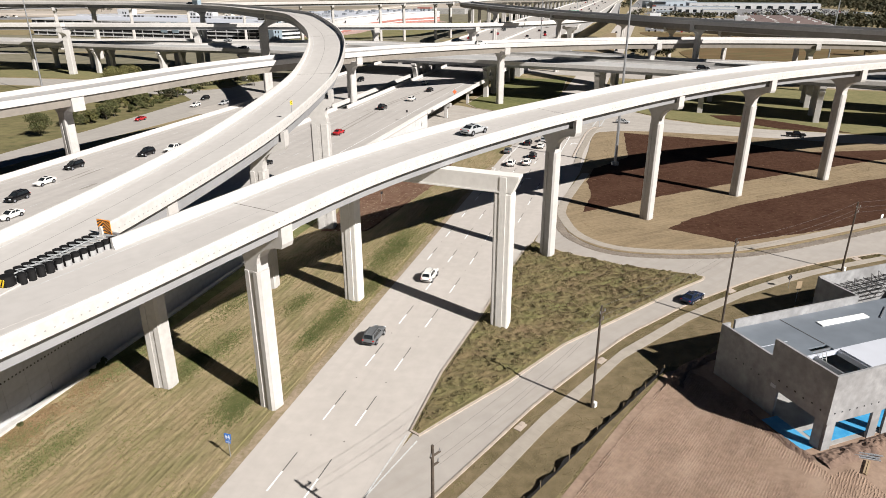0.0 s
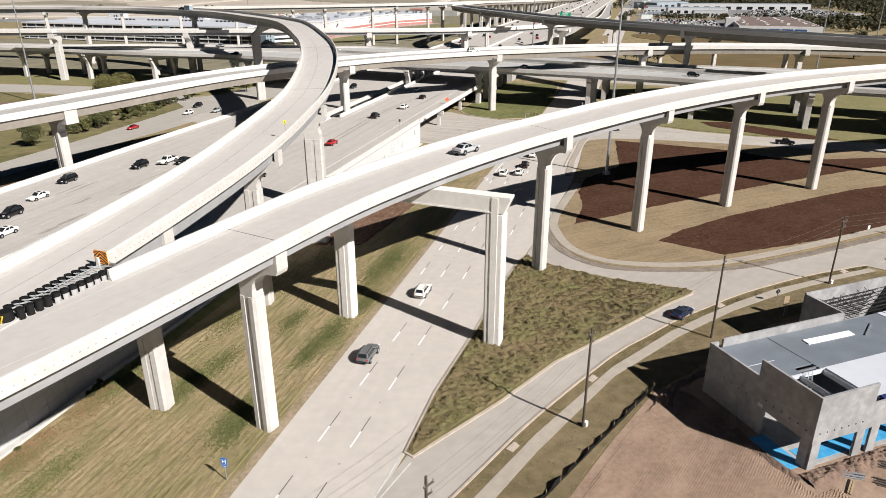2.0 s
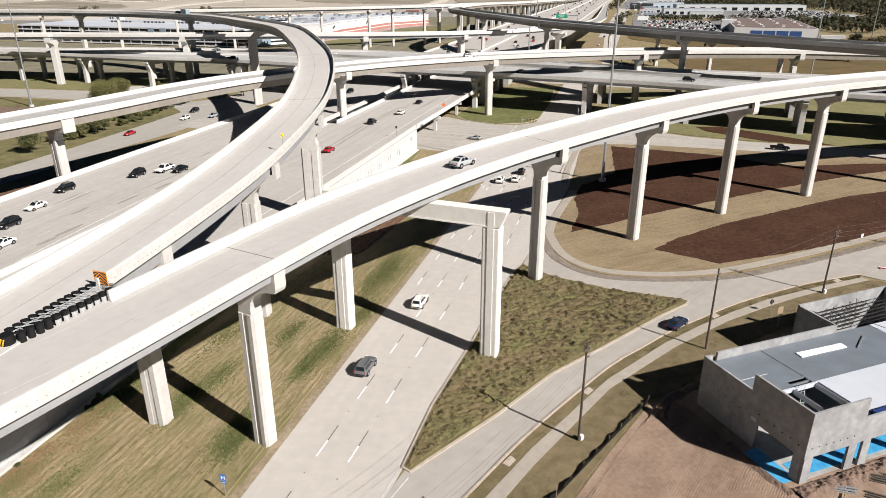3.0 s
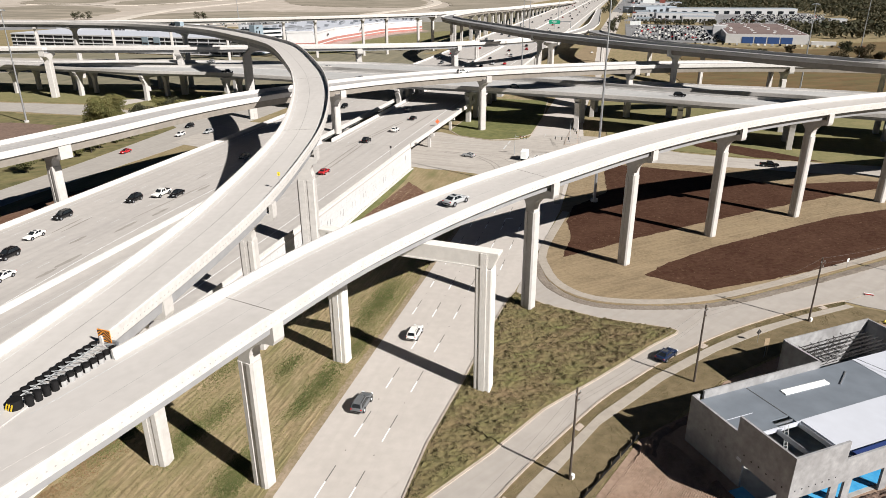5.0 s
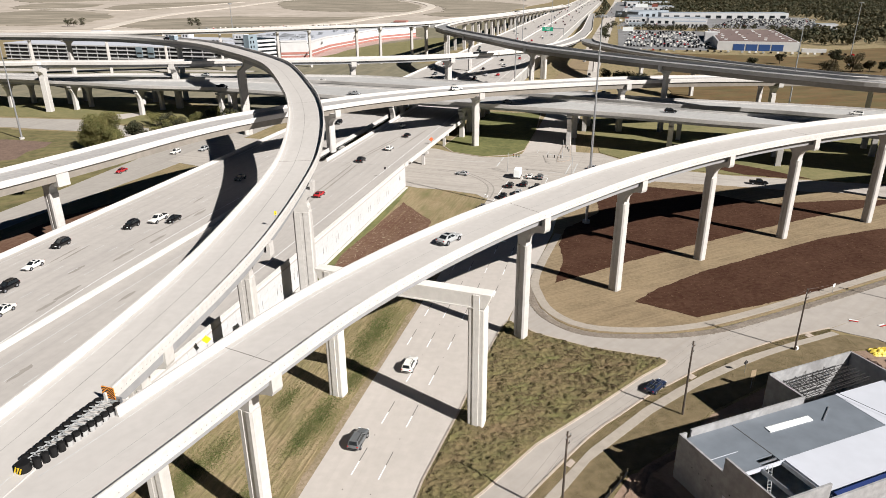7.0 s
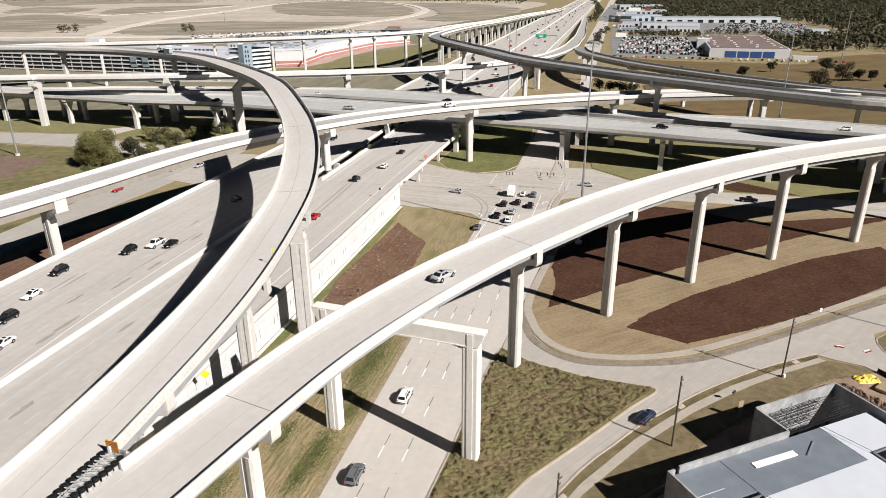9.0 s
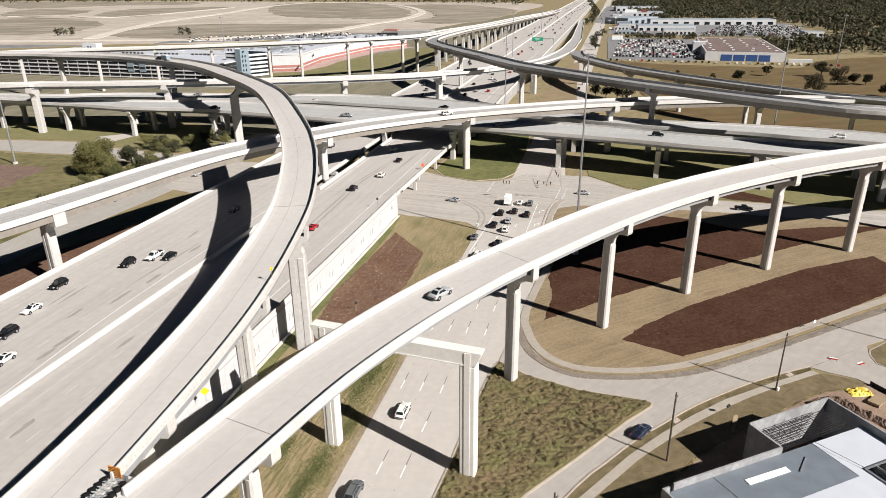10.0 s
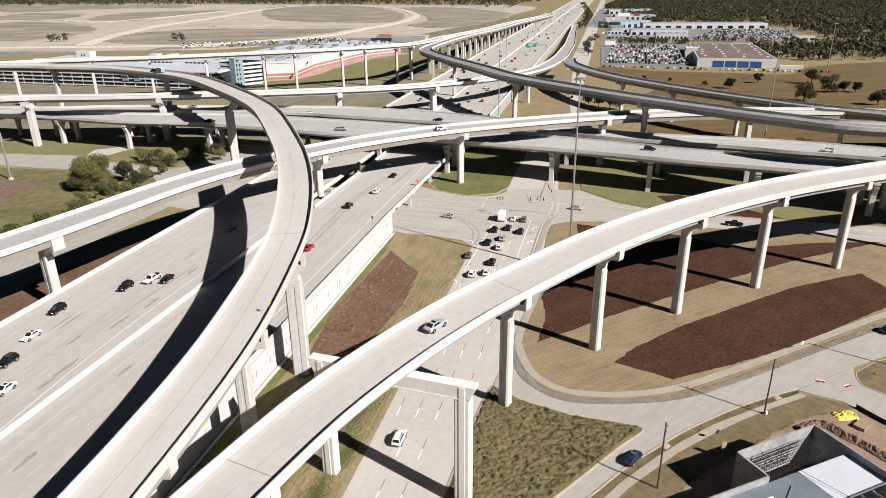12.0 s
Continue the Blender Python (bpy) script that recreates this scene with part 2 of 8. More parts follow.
M["blue_sheet"] = shade("blue_sheeting", (0.03, 0.157, 0.564), 0.5)
M["white_sheet"] = shade("white_sheeting", (0.8, 0.84, 0.85), 0.5)
M["green_sheet"] = shade("green_sheeting", (0.01, 0.294, 0.181), 0.5)
M["sign_back"] = shade("aluminium_sign_back", (0.418, 0.44, 0.473), 0.45, 0.7)
# mottled stains, deepened in colour to stand in for the west wall's shade
M["tilt_wall"] = streaks(shade("tilt_wall_concrete", (0.36, 0.368, 0.384), 0.85, grain=0.34, scale=1.1, big=0.25, bump=0.15, bump_scale=6), 15, 2.4, 2.4, (0.19, 0.19, 0.196), 0.6, 0.52)
M["grey_roof"] = shade("grey_roof_deck", (0.17, 0.198, 0.235), 0.45, grain=0.16, scale=0.5, big=0.2, spec=0.5)
M["white_roof"] = shade("white_roof_membrane", (0.53, 0.565, 0.64), 0.5, grain=0.06, scale=0.5, big=0.2)
M["blue_tarp"] = shade("blue_plastic_sheet", (0.038, 0.264, 0.542), 0.4, colour2=(0.08, 0.36, 0.62), scale=1.5, big=0.3, bump=0.6, bump_scale=2)
M["yellow_tarp"] = shade("yellow_plastic_sheet", (0.72, 0.6, 0.12), 0.45, colour2=(0.5, 0.38, 0.05), scale=1.5, big=0.4, bump=0.6)
M["navy"] = shade("navy_flashing", (0.0228, 0.044, 0.158), 0.5)
M["bark"] = shade("tree_bark", (0.0608, 0.0479, 0.0394), 0.95, grain=0.4, scale=4, big=0.5)
M["leaf"] = shade("tree_leaves", (0.1, 0.108, 0.034), 0.8, colour2=(0.16, 0.14, 0.052), scale=0.9, big=0.2)
M["dark_leaf"] = shade("dark_woodland_leaves", (0.026, 0.034, 0.016), 0.85, colour2=(0.07, 0.06, 0.03), scale=0.08, big=0.02)
M["red_leaf"] = shade("brownish_leaves", (0.06, 0.045, 0.022), 0.85, colour2=(0.04, 0.04, 0.018), scale=0.4, big=0.1)
M["tuft"] = shade("grass_blades", (0.145, 0.14, 0.058), 0.9, colour2=(0.2, 0.165, 0.085), scale=0.8, big=0.16)
M["olive_tuft"] = shade("olive_blades", (0.215, 0.178, 0.1), 0.9, colour2=(0.15, 0.13, 0.064), scale=0.6, big=0.15)
M["brown_tuft"] = shade("brown_weed_blades", (0.165, 0.122, 0.072), 0.9, colour2=(0.21, 0.165, 0.1), scale=0.5, big=0.2)
M["rust_tuft"] = shade("reddish_dead_blades", (0.27, 0.175, 0.1), 0.9, colour2=(0.18, 0.13, 0.062), scale=0.5, big=0.2)
M["shrub_leaf"] = shade("shrub_leaves", (0.05, 0.062, 0.02), 0.85, colour2=(0.105, 0.1, 0.04), scale=0.6, big=0.15)
M["lush_tuft"] = shade("lush_grass_blades", (0.095, 0.118, 0.037), 0.9, colour2=(0.155, 0.153, 0.062), scale=0.5, big=0.2)
M["dry_tuft"] = shade("dry_grass_blades", (0.24, 0.19, 0.105), 0.9, colour2=(0.17, 0.145, 0.065), scale=0.3, big=0.07)
M["glass"] = shade("tinted_glass", (0.015, 0.0189, 0.0226), 0.08, spec=0.6)
M["tyre"] = shade("tyre_rubber", (0.02, 0.021, 0.0226), 0.85)
M["rim"] = shade("alloy_rim", (0.5, 0.525, 0.587), 0.3, 0.9)
M["headlamp"] = shade("clear_lamp_glass", (0.75, 0.799, 0.85), 0.15)
M["taillamp"] = shade("red_lamp_glass", (0.45, 0.0158, 0.0136), 0.2)
M["red_brick"] = shade("red_brick_band", (0.251, 0.0799, 0.0612), 0.85, grain=0.2, scale=0.5, big=0.1)
M["white_wall"] = shade("white_painted_wall", (0.562, 0.574, 0.595), 0.8, grain=0.08, scale=0.3, big=0.05)
M["grey_wall"] = shade("grey_painted_wall", (0.274, 0.319, 0.368), 0.8, grain=0.1, scale=0.3, big=0.05)
M["teal_wall"] = shade("blue_grey_cladding", (0.228, 0.295, 0.35), 0.7, grain=0.1, scale=0.3, big=0.05)
M["brown_roof"] = shade("brown_gravel_roof", (0.175, 0.132, 0.126), 0.9, grain=0.2, scale=0.2, big=0.05)
# near-black that paints shade in openings and holes; also dark lettering
M["shade_and_lettering"] = shade("black_for_shade_and_lettering", (0.0228, 0.024, 0.028), 0.8)
M["blue_wall"] = shade("blue_painted_door", (0.0304, 0.0799, 0.245), 0.5, grain=0.1, scale=0.3, big=0.1)
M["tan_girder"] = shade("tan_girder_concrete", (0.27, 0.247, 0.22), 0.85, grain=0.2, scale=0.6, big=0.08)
M["faded_paint"] = shade("faded_white_paint", (0.55, 0.567, 0.576), 0.8, grain=0.25, scale=2, big=0.3)
M["seam"] = shade("dark_seam", (0.33, 0.325, 0.32), 0.9, grain=0.3, scale=1, big=0.2)
M["skid"] = shade("rubber_skid", (0.25, 0.235, 0.22), 0.9, colour2=(0.31, 0.295, 0.275), scale=0.5, big=0.1)
M["pink_brick"] = shade("faded_red_brick", (0.4, 0.19, 0.165), 0.85, grain=0.2, scale=0.5, big=0.1)
M["zinc"] = shade("dull_zinc", (0.45, 0.473, 0.496), 0.6, grain=0.2, scale=2, big=0.3)
M["brown_soil"] = streaks(shade("brown_tilled_soil", (0.105, 0.057, 0.04), 0.97, colour2=(0.15, 0.095, 0.07), scale=0.8, big=0.1, bump=1.0, bump_scale=2.5, spec=0.1), FWY, 14, 0.6, (0.2, 0.14, 0.085), 0.5, 0.57)
M["green_tuft"] = shade("green_grass_blades", (0.14, 0.165, 0.05), 0.9, colour2=(0.21, 0.2, 0.085), scale=0.5, big=0.1)
M["lush_grass"] = shade("lush_green_grass", (0.16, 0.16, 0.06), 0.95, colour2=(0.085, 0.095, 0.032), scale=0.5, big=0.07, bump=1.0, bump_scale=4)
PAINT = {k: shade(k + "_car_paint", c, 0.14 if k in ("black", "navy") else 0.26, 0.15 if k in ("silver", "grey") else 0.0, spec=0.6) for k, c in dict(
    white=(0.72, 0.72, 0.7), black=(0.007, 0.007, 0.008), silver=(0.42, 0.44, 0.46), grey=(0.13, 0.14, 0.15), red=(0.36, 0.02, 0.025),
    maroon=(0.16, 0.02, 0.025), navy=(0.012, 0.022, 0.055), teal=(0.03, 0.3, 0.24)).items()}


# ---- building blocks ----
class Geo:
    """A growing list of vertices and faces."""

    def __init__(self):
        self.v, self.f = [], []

    def add(self, v, f):
        o = len(self.v)
        self.v.extend(tuple(p) for p in v)
        self.f.extend(tuple(o + i for i in q) for q in f)
        return self

    def box(self, c, size, turn=0.0, tilt=None):
        a, b, h = (k / 2 for k in size)
        m = tilt or Matrix.Rotation(radians(turn), 3, "Z")
        pts = [Vector(c) + m @ Vector((x * a, y * b, z * h)) for z in (-1, 1) for x, y in ((-1, -1), (1, -1), (1, 1), (-1, 1))]
        return self.add(pts, [(3, 2, 1, 0), (4, 5, 6, 7), (0, 1, 5, 4), (1, 2, 6, 5), (2, 3, 7, 6), (3, 0, 4, 7)])

    def bar(self, p, q, w, h=None):
        """A square bar from p to q."""
        p, q = Vector(p), Vector(q)
        d = q - p
        m = d.to_track_quat("X", "Z").to_matrix()
        return self.box((p + q) / 2, (d.length, w, h or w), tilt=m)

    def cyl(self, p, q, r0, r1=None, n=10, caps=True):
        p, q = Vector(p), Vector(q)
        r1 = r0 if r1 is None else r1
        m = (q - p).to_track_quat("Z", "Y").to_matrix()
        ring = [Vector((math.cos(2 * math.pi * i / n), math.sin(2 * math.pi * i / n), 0)) for i in range(n)]
        v = [p + m @ (k * r0) for k in ring] + [q + m @ (k * r1) for k in ring]
        f = [(i, (i + 1) % n, n + (i + 1) % n, n + i) for i in range(n)]
        if caps:
            f += [tuple(range(n - 1, -1, -1)), tuple(range(n, 2 * n))]
        return self.add(v, f)

    def prism(self, pts, z0, z1):
        """An upright prism over a plan outline (counter-clockwise or not)."""
        pts = [tuple(p) for p in pts]
        if sum(a[0] * b[1] - b[0] * a[1] for a, b in zip(pts, pts[1:] + pts[:1])) < 0:
            pts = pts[::-1]
        n = len(pts)
        tris = tessellate_polygon([[Vector((x, y, 0)) for x, y in pts]])
        v = [(x, y, z0) for x, y in pts] + [(x, y, z1) for x, y in pts]
        f = [(i, (i + 1) % n, n + (i + 1) % n, n + i) for i in range(n)]
        for a, b, c in tris:
            (ax, ay), (bx, by), (cx, cy) = pts[a], pts[b], pts[c]
            if (bx - ax) * (cy - ay) - (by - ay) * (cx - ax) < 0:
                b, c = c, b
            f += [(n + a, n + b, n + c), (c, b, a)]
        return self.add(v, f)

    def profile(self, pts, depth, m):
        """An outline in the local x-z plane, pushed out to +-depth/2 along y, then moved by m."""
        g = Geo().prism(pts, -depth / 2, depth / 2)
        return self.add([m @ Vector((x, -z, y)) for x, y, z in g.v], g.f)

    def sweep(self, path, section, closed=True):
        """Carries a section of (offset to the right, height) along a path of (x, y, z, cross fall)."""
        n, k = len(path), len(section)
        v = []
        for i, (x, y, z, fall) in enumerate(path):
            a, b = path[max(i - 1, 0)], path[min(i + 1, n - 1)]
            d = Vector((b[0] - a[0], b[1] - a[1])).normalized()
            for o, h in section:
                v.append((x + d.y * o, y - d.x * o, z + h + fall * o))
        f = []
        for i in range(n - 1):
            for j in range(k if closed else k - 1):
                a, b = i * k + j, i * k + (j + 1) % k
                f.append((a, a + k, b + k, b))
        if closed:
            f += [tuple(range(k)), tuple(range((n - 1) * k + k - 1, (n - 1) * k - 1, -1))]
        return self.add(v, f)


def solid(name, geo, material, parent=None, label="", smooth=False, bevel=0.0):
    me = bpy.data.meshes.new(name)
    me.from_pydata(geo.v, [], geo.f)
    me.materials.append(material)
    me.validate()
    bm = bmesh.new()
    bm.from_mesh(me)
    if len(bm.faces) < 60000:
        bmesh.ops.recalc_face_normals(bm, faces=bm.faces)
    bm.to_mesh(me)
    bm.free()
    if smooth:
        me.polygons.foreach_set("use_smooth", [True] * len(me.polygons))
    ob = new(name, me)
    ob.parent = parent
    if label:
        ob["label"] = label
    if bevel:
        b = ob.modifiers.new("bevel", "BEVEL")
        b.width, b.segments, b.limit_method = bevel, 2, "ANGLE"
    return ob


def sheet(name, geo, material, parent=None, label=""):
    """A large mesh whose faces already look outwards."""
    me = bpy.data.meshes.new(name)
    me.from_pydata(geo.v, [], geo.f)
    me.materials.append(material)
    ob = new(name, me)
    ob.parent = parent
    if label:
        ob["label"] = label
    return ob


def thing(name, label, category, group="", kind="", at=None):
    ob = tagged(new(name), label, category, group, kind)
    if at is not None:
        ob.matrix_basis = at
    return ob


def smooth_path(pts, step=4.0, closed=False):
    """A smooth line through points of any dimension, in steps of about so many metres."""
    p = [Vector(q) for q in pts]
    n = len(p)
    out = []
    for i in range(n if closed else n - 1):
        if closed:
            a, b, c, d = p[i - 1], p[i], p[(i + 1) % n], p[(i + 2) % n]
        else:
            a, b, c, d = p[max(i - 1, 0)], p[i], p[i + 1], p[min(i + 2, n - 1)]
        k = max(1, round((c - b).length / step))
        for j in range(k):
            t = j / k
            out.append(0.5 * (2 * b + (c - a) * t + (2 * a - 5 * b + 4 * c - d) * t * t + (3 * b - a - 3 * c + d) * t ** 3))
    if not closed:
        out.append(p[-1])
    return [tuple(q) for q in out]


def SR(s, r, z=None):
    """Plan place from metres along the freeway and metres to its right."""
    x, y = 0.28 * s + 0.96 * r, 0.96 * s - 0.28 * r
    return (x, y) if z is None else (x, y, z)
from mathutils.geometry import tessellate_polygon

def in_poly(pts, x, y):
    c = False
    for (ax, ay), (bx, by) in zip(pts, pts[1:] + pts[:1]):
        if (ay > y) != (by > y) and x < (bx - ax) * (y - ay) / (by - ay) + ax:
            c = not c
    return c


def inset(pts, d):
    """The outline drawn in by d metres."""
    n = len(pts)
    area = sum(a[0] * b[1] - b[0] * a[1] for a, b in zip(pts, pts[1:] + pts[:1]))
    out = []
    for i in range(n):
        a, b, c = Vector(pts[i - 1]), Vector(pts[i]), Vector(pts[(i + 1) % n])
        e1, e2 = (b - a).normalized(), (c - b).normalized()
        k = Vector((-(e1.y + e2.y), e1.x + e2.x))
        k = k.normalized() * (d if area > 0 else -d)
        out.append(tuple(b + k))
    return out


# ---- ground, roads, islands ----
g = Geo()
R = 4800
g.add([(-R, -R, 0), (R, -R, 0), (R, R, 0), (-R, R, 0)], [(0, 1, 2, 3)])
ground = tagged(sheet("ground", g, M["grass"]), "mown dry grass verge with tan mowing rows", "ground", kind="structure")


def slab(name, pts, z0, z1, material, label, category, kind="structure", smooth_step=0):
    if smooth_step:
        pts = smooth_path([(x, y, 0) for x, y in pts], smooth_step, closed=True)
        pts = [(p[0], p[1]) for p in pts]
    return tagged(solid(name, Geo().prism(pts, z0, z1), material), label, category, kind=kind)


def ribbon(name, line, width, z0, z1, material, label, category, kind="structure", step=3.0):
    """A flat strip of constant width along a plan line."""
    p = [(x, y, 0.0, 0.0) for x, y in [(q[0], q[1]) for q in smooth_path([(a, b, 0) for a, b in line], step)]]
    w = width / 2
    return tagged(solid(name, Geo().sweep(p, [(-w, z0), (w, z0), (w, z1), (-w, z1)]), material), label, category, kind=kind)


# frontage road beside the freeway
slab("road", [SR(-60, -35.5), SR(-60, -23), SR(0, -22.5), SR(57, -20.4), SR(80, -19.6), SR(105, -17.8), SR(140, -15), SR(170, -13), SR(262, -13), SR(300, -16), SR(420, -16), SR(420, -33), SR(300, -33), SR(262, -33), SR(200, -35.5)],
     -0.3, 0.05, M["road"], "pale concrete frontage road with three lanes", "road")
slab("road_side", [(-30, 20), (-0.3, 51.4), (5.2, 58.5), (12, 67.2), (24.7, 81.2), (30.1, 85.8), (37.2, 91.6), (42.3, 95), (51.5, 100.9), (63.9, 107), (72.3, 110.2), (79.1, 112.3), (95, 119.4), (130, 133.5), (190, 152), (260, 170),
                   (260, 186), (185, 165), (114.4, 136.2), (67.8, 116.2), (47.6, 110.1), (35.2, 110.8), (27.2, 116), (23.1, 127.3), (23.8, 140), (20.5, 128), (17, 117), (11.5, 103), (6, 87), (0.5, 72.7), (-3, 61), (-10, 46), (-17, 20)],
     -0.3, 0.058, M["side_road"], "worn grey concrete side road bending away", "road")
slab("road_cross", [SR(202, -60), SR(202, -51), SR(199.7, -40), SR(196, -36.5), SR(196, -30), SR(214, -14), SR(222, -10.9), SR(227.2, 3.4), SR(226, 38), SR(224, 80), SR(215, 300), SR(238, 300), SR(240.5, 80), SR(241, 41), SR(244, 22), SR(249, 10), SR(263, -4), SR(262, -28), SR(249, -38),
                    SR(246.5, -47), SR(251, -60), SR(256, -68), SR(256, -162), SR(214, -162), SR(205, -128), SR(203, -63)],
     -0.3, 0.066, M["cross_road"], "stained concrete cross street at the junction", "road")
slab("road_left", [SR(-60, -173), SR(-60, -160), SR(150, -160), SR(205, -156), SR(260, -154), SR(330, -154), SR(430, -154), SR(430, -180), SR(300, -181), SR(262, -180), SR(247, -187), SR(238, -177), SR(205, -174.5), SR(176, -173), SR(100, -173)],
     -0.3, 0.05, M["left_road"], "grey concrete frontage road beyond the freeway", "road")
slab("road_far_left", [(-420, 375), (-203, 341.5), (-164, 334), (-138, 317.5), (-107, 303), (-98, 310), (-92, 300), (-106, 291.6), (-114, 288.6), (-130, 295.6), (-152, 307), (-172, 312), (-190.6, 318), (-420, 350)], -0.3, 0.13, M["left_road"], "grey concrete service road under the ramps", "road")
slab("gravel_drive", [(-158, 336), (-158.5, 345.6), (-145.6, 352), (-140.7, 346.4), (-147.8, 331), (-152, 329)], -0.3, 0.15, M["road"], "short pale drive off the service road", "road")
slab("shrub_verge", [SR(60, -173.1), SR(176, -173.1), SR(205, -174.6), SR(238, -177.2), SR(247, -187.2), SR(250, -192), SR(205, -202), SR(150, -206), SR(60, -206)], -0.3, 0.07, M["meadow"], "olive grass slope with shrubs beside the road", "grass", kind="stuff")
slab("olive_field", [(-188, 313), (-155, 305.4), (-127, 266), (-128, 244), (-135, 215), (-170, 120), (-420, 120), (-420, 345), (-190, 316)], -0.3, 0.1, M["meadow"], "olive rough grass beside the service road", "grass", kind="stuff")
slab("bare_patch", [(-178, 291.5), (-166, 288), (-155.6, 284.8), (-154, 276), (-157, 268), (-155, 256), (-200, 240), (-230, 290)], -0.3, 0.14, M["red_dirt"], "bare reddish-brown patch in rough grass", "ground", kind="stuff")
slab("road_north", [SR(360, -420), SR(360, -60), SR(352, 10), SR(344, 120), SR(326, 300), SR(345, 300), SR(362, 120), SR(378, -60), SR(378, -420)], -0.3, 0.052, M["cross_road"], "concrete frontage road beyond the overpasses", "road")
slab("road_far", [SR(378, -33), SR(3000, -30), SR(3000, -12), SR(378, -14)], -0.3, 0.046, M["road"], "long straight concrete frontage road", "road")

# strip of bare soil along the edge of the frontage road
rng = random.Random(41)
edge = [(k, -35.5 - 0.9 - 0.7 * abs(noise.noise(Vector((k * 0.11, 1.0, 0.0)))) - rng.uniform(0, 0.25)) for k in np.arange(-40, 172, 0.8)]
slab("bare_verge_edge", [SR(-40, -35.4), SR(172, -35.4)] + [SR(float(k), r) for k, r in edge[::-1]], -0.1, 0.03, M["verge_soil"], "thin pale soil and dead grass beside the road", "ground", kind="stuff")

# island between the frontage road and the side road
TRI = [(-3.7, 60.8), (-2.6, 59.9), (0.4, 62.8), (8.1, 70.2), (16.6, 79.5), (26.2, 87.2), (37.6, 96.7), (43.0, 100.6), (43.7, 101.8), (42.5, 102.9), (31.1, 107.0), (22.2, 112.7), (18.4, 117.0), (17.2, 118.2), (15.3, 115.2), (11.2, 104.5), (5.5, 88.1), (-0.3, 72.7)]
slab("island_kerb", TRI, -0.3, 0.2, M["kerb"], "low concrete kerb round a grassed island", "kerb")


TRI_IN = inset(TRI, 0.35)
slab("island_grass", TRI_IN, 0.0, 0.24, M["scrub"], "island of rough scrubby grass", "grass", kind="stuff")

# loop island: straw ground, kerb band, stones
LOOP = [(25.4, 140), (24.1, 129.7), (25.6, 120.3), (31.3, 113.6), (42.3, 111.7), (54.5, 113), (68.7, 118.3), (85.2, 125.7), (117.3, 140.4), (158, 158.2), (168, 166), (163, 176), (150, 187.3), (134.2, 198), (121, 200.5), (101, 207.4), (67, 216.5), (53, 216.2), (47.2, 209), (36, 168)]
slab("loop_ground", LOOP, -0.2, 0.1, M["straw"], "straw-covered ground inside the loop", "ground", smooth_step=3)
ribbon("sidewalk", [(36.5, 166), (26.4, 140), (25.2, 130), (26.6, 121.2), (32, 115), (42.4, 113), (54.2, 114.4), (68.2, 119.7), (84.7, 127.1), (116.8, 141.8), (185, 171.5)], 1.9, 0.0, 0.15, M["sidewalk"], "pale concrete path round the loop", "path")
ribbon("stone_strip", [(24.2, 141), (23.4, 129.8), (24.6, 120), (30.7, 112.6), (42.2, 110.6), (55, 111.7), (69.2, 117), (85.8, 124.4), (118, 139.2), (185, 169)], 1.5, 0.0, 0.13, M["riprap"], "strip of loose grey stones by the kerb", "stones", kind="stuff")
ribbon("sidewalk_north", [SR(176, -14.4), SR(192, -14.9), SR(203, -14.6), SR(216, -14.2), SR(226, -13.2), SR(230, -11.5)], 1.7, 0.0, 0.17, M["sidewalk"], "narrow concrete path beside the frontage road", "path")
KERB_LINE = [(-8, 41.8), (-0.3, 51.4), (5.2, 58.5), (12, 67.2), (24.7, 81.2), (30.1, 85.8), (37.2, 91.6), (42.3, 95), (51.5, 100.9), (63.9, 107), (72.3, 110.2), (79.1, 112.3)]
PATH_TOP = [(-6, 41.6), (2, 51.4), (11.5, 63.9), (24, 78.3), (29.2, 82.8), (35, 87.9), (42, 93), (49.1, 97.6), (57.2, 102.2), (68.9, 107.2), (75.5, 109.7), (78.7, 110.9)]
PATH_FOOT = [(-3.6, 41.6), (4.3, 51.4), (11.2, 60.8), (23.6, 75.9), (28.7, 80.3), (36, 86.6), (40.6, 89.9), (47.4, 94.7), (55.9, 99.5), (62.4, 102.8), (69.9, 106.1), (79.5, 109.8)]
slab("sidewalk_south", PATH_TOP + PATH_FOOT[::-1], -0.2, 0.1, M["sidewalk"], "pale concrete footpath along the side road", "path")
ribbon("kerb", KERB_LINE, 0.3, 0.0, 0.2, M["kerb"], "low concrete kerb along the side road", "kerb")

slab("driveway", [(79, 112), (81.5, 110), (85.7, 107.5), (87.6, 103.9), (90, 101.1), (96, 90), (104, 92), (97, 106), (95.5, 108.9), (92.8, 112.6), (93.5, 115.7), (95.5, 119.5)], -0.2, 0.125, M["side_road"], "pale concrete driveway into the building site", "driveway")
slab("driveway_island", [(92.9, 112.6), (93.6, 115.7), (94.7, 117.6), (100.8, 121), (105, 122.6), (125, 130), (125, 115), (104, 100), (97, 106), (95.6, 108.9)], -0.2, 0.2, M["kerb"], "kerbed grass island beside the driveway", "kerb")
slab("driveway_grass", inset([(92.9, 112.6), (93.6, 115.7), (94.7, 117.6), (100.8, 121), (105, 122.6), (125, 130), (125, 115), (104, 100), (97, 106), (95.6, 108.9)], 0.3), 0.1, 0.23, M["olive_grass"], "olive grass on the driveway island", "grass", kind="stuff")

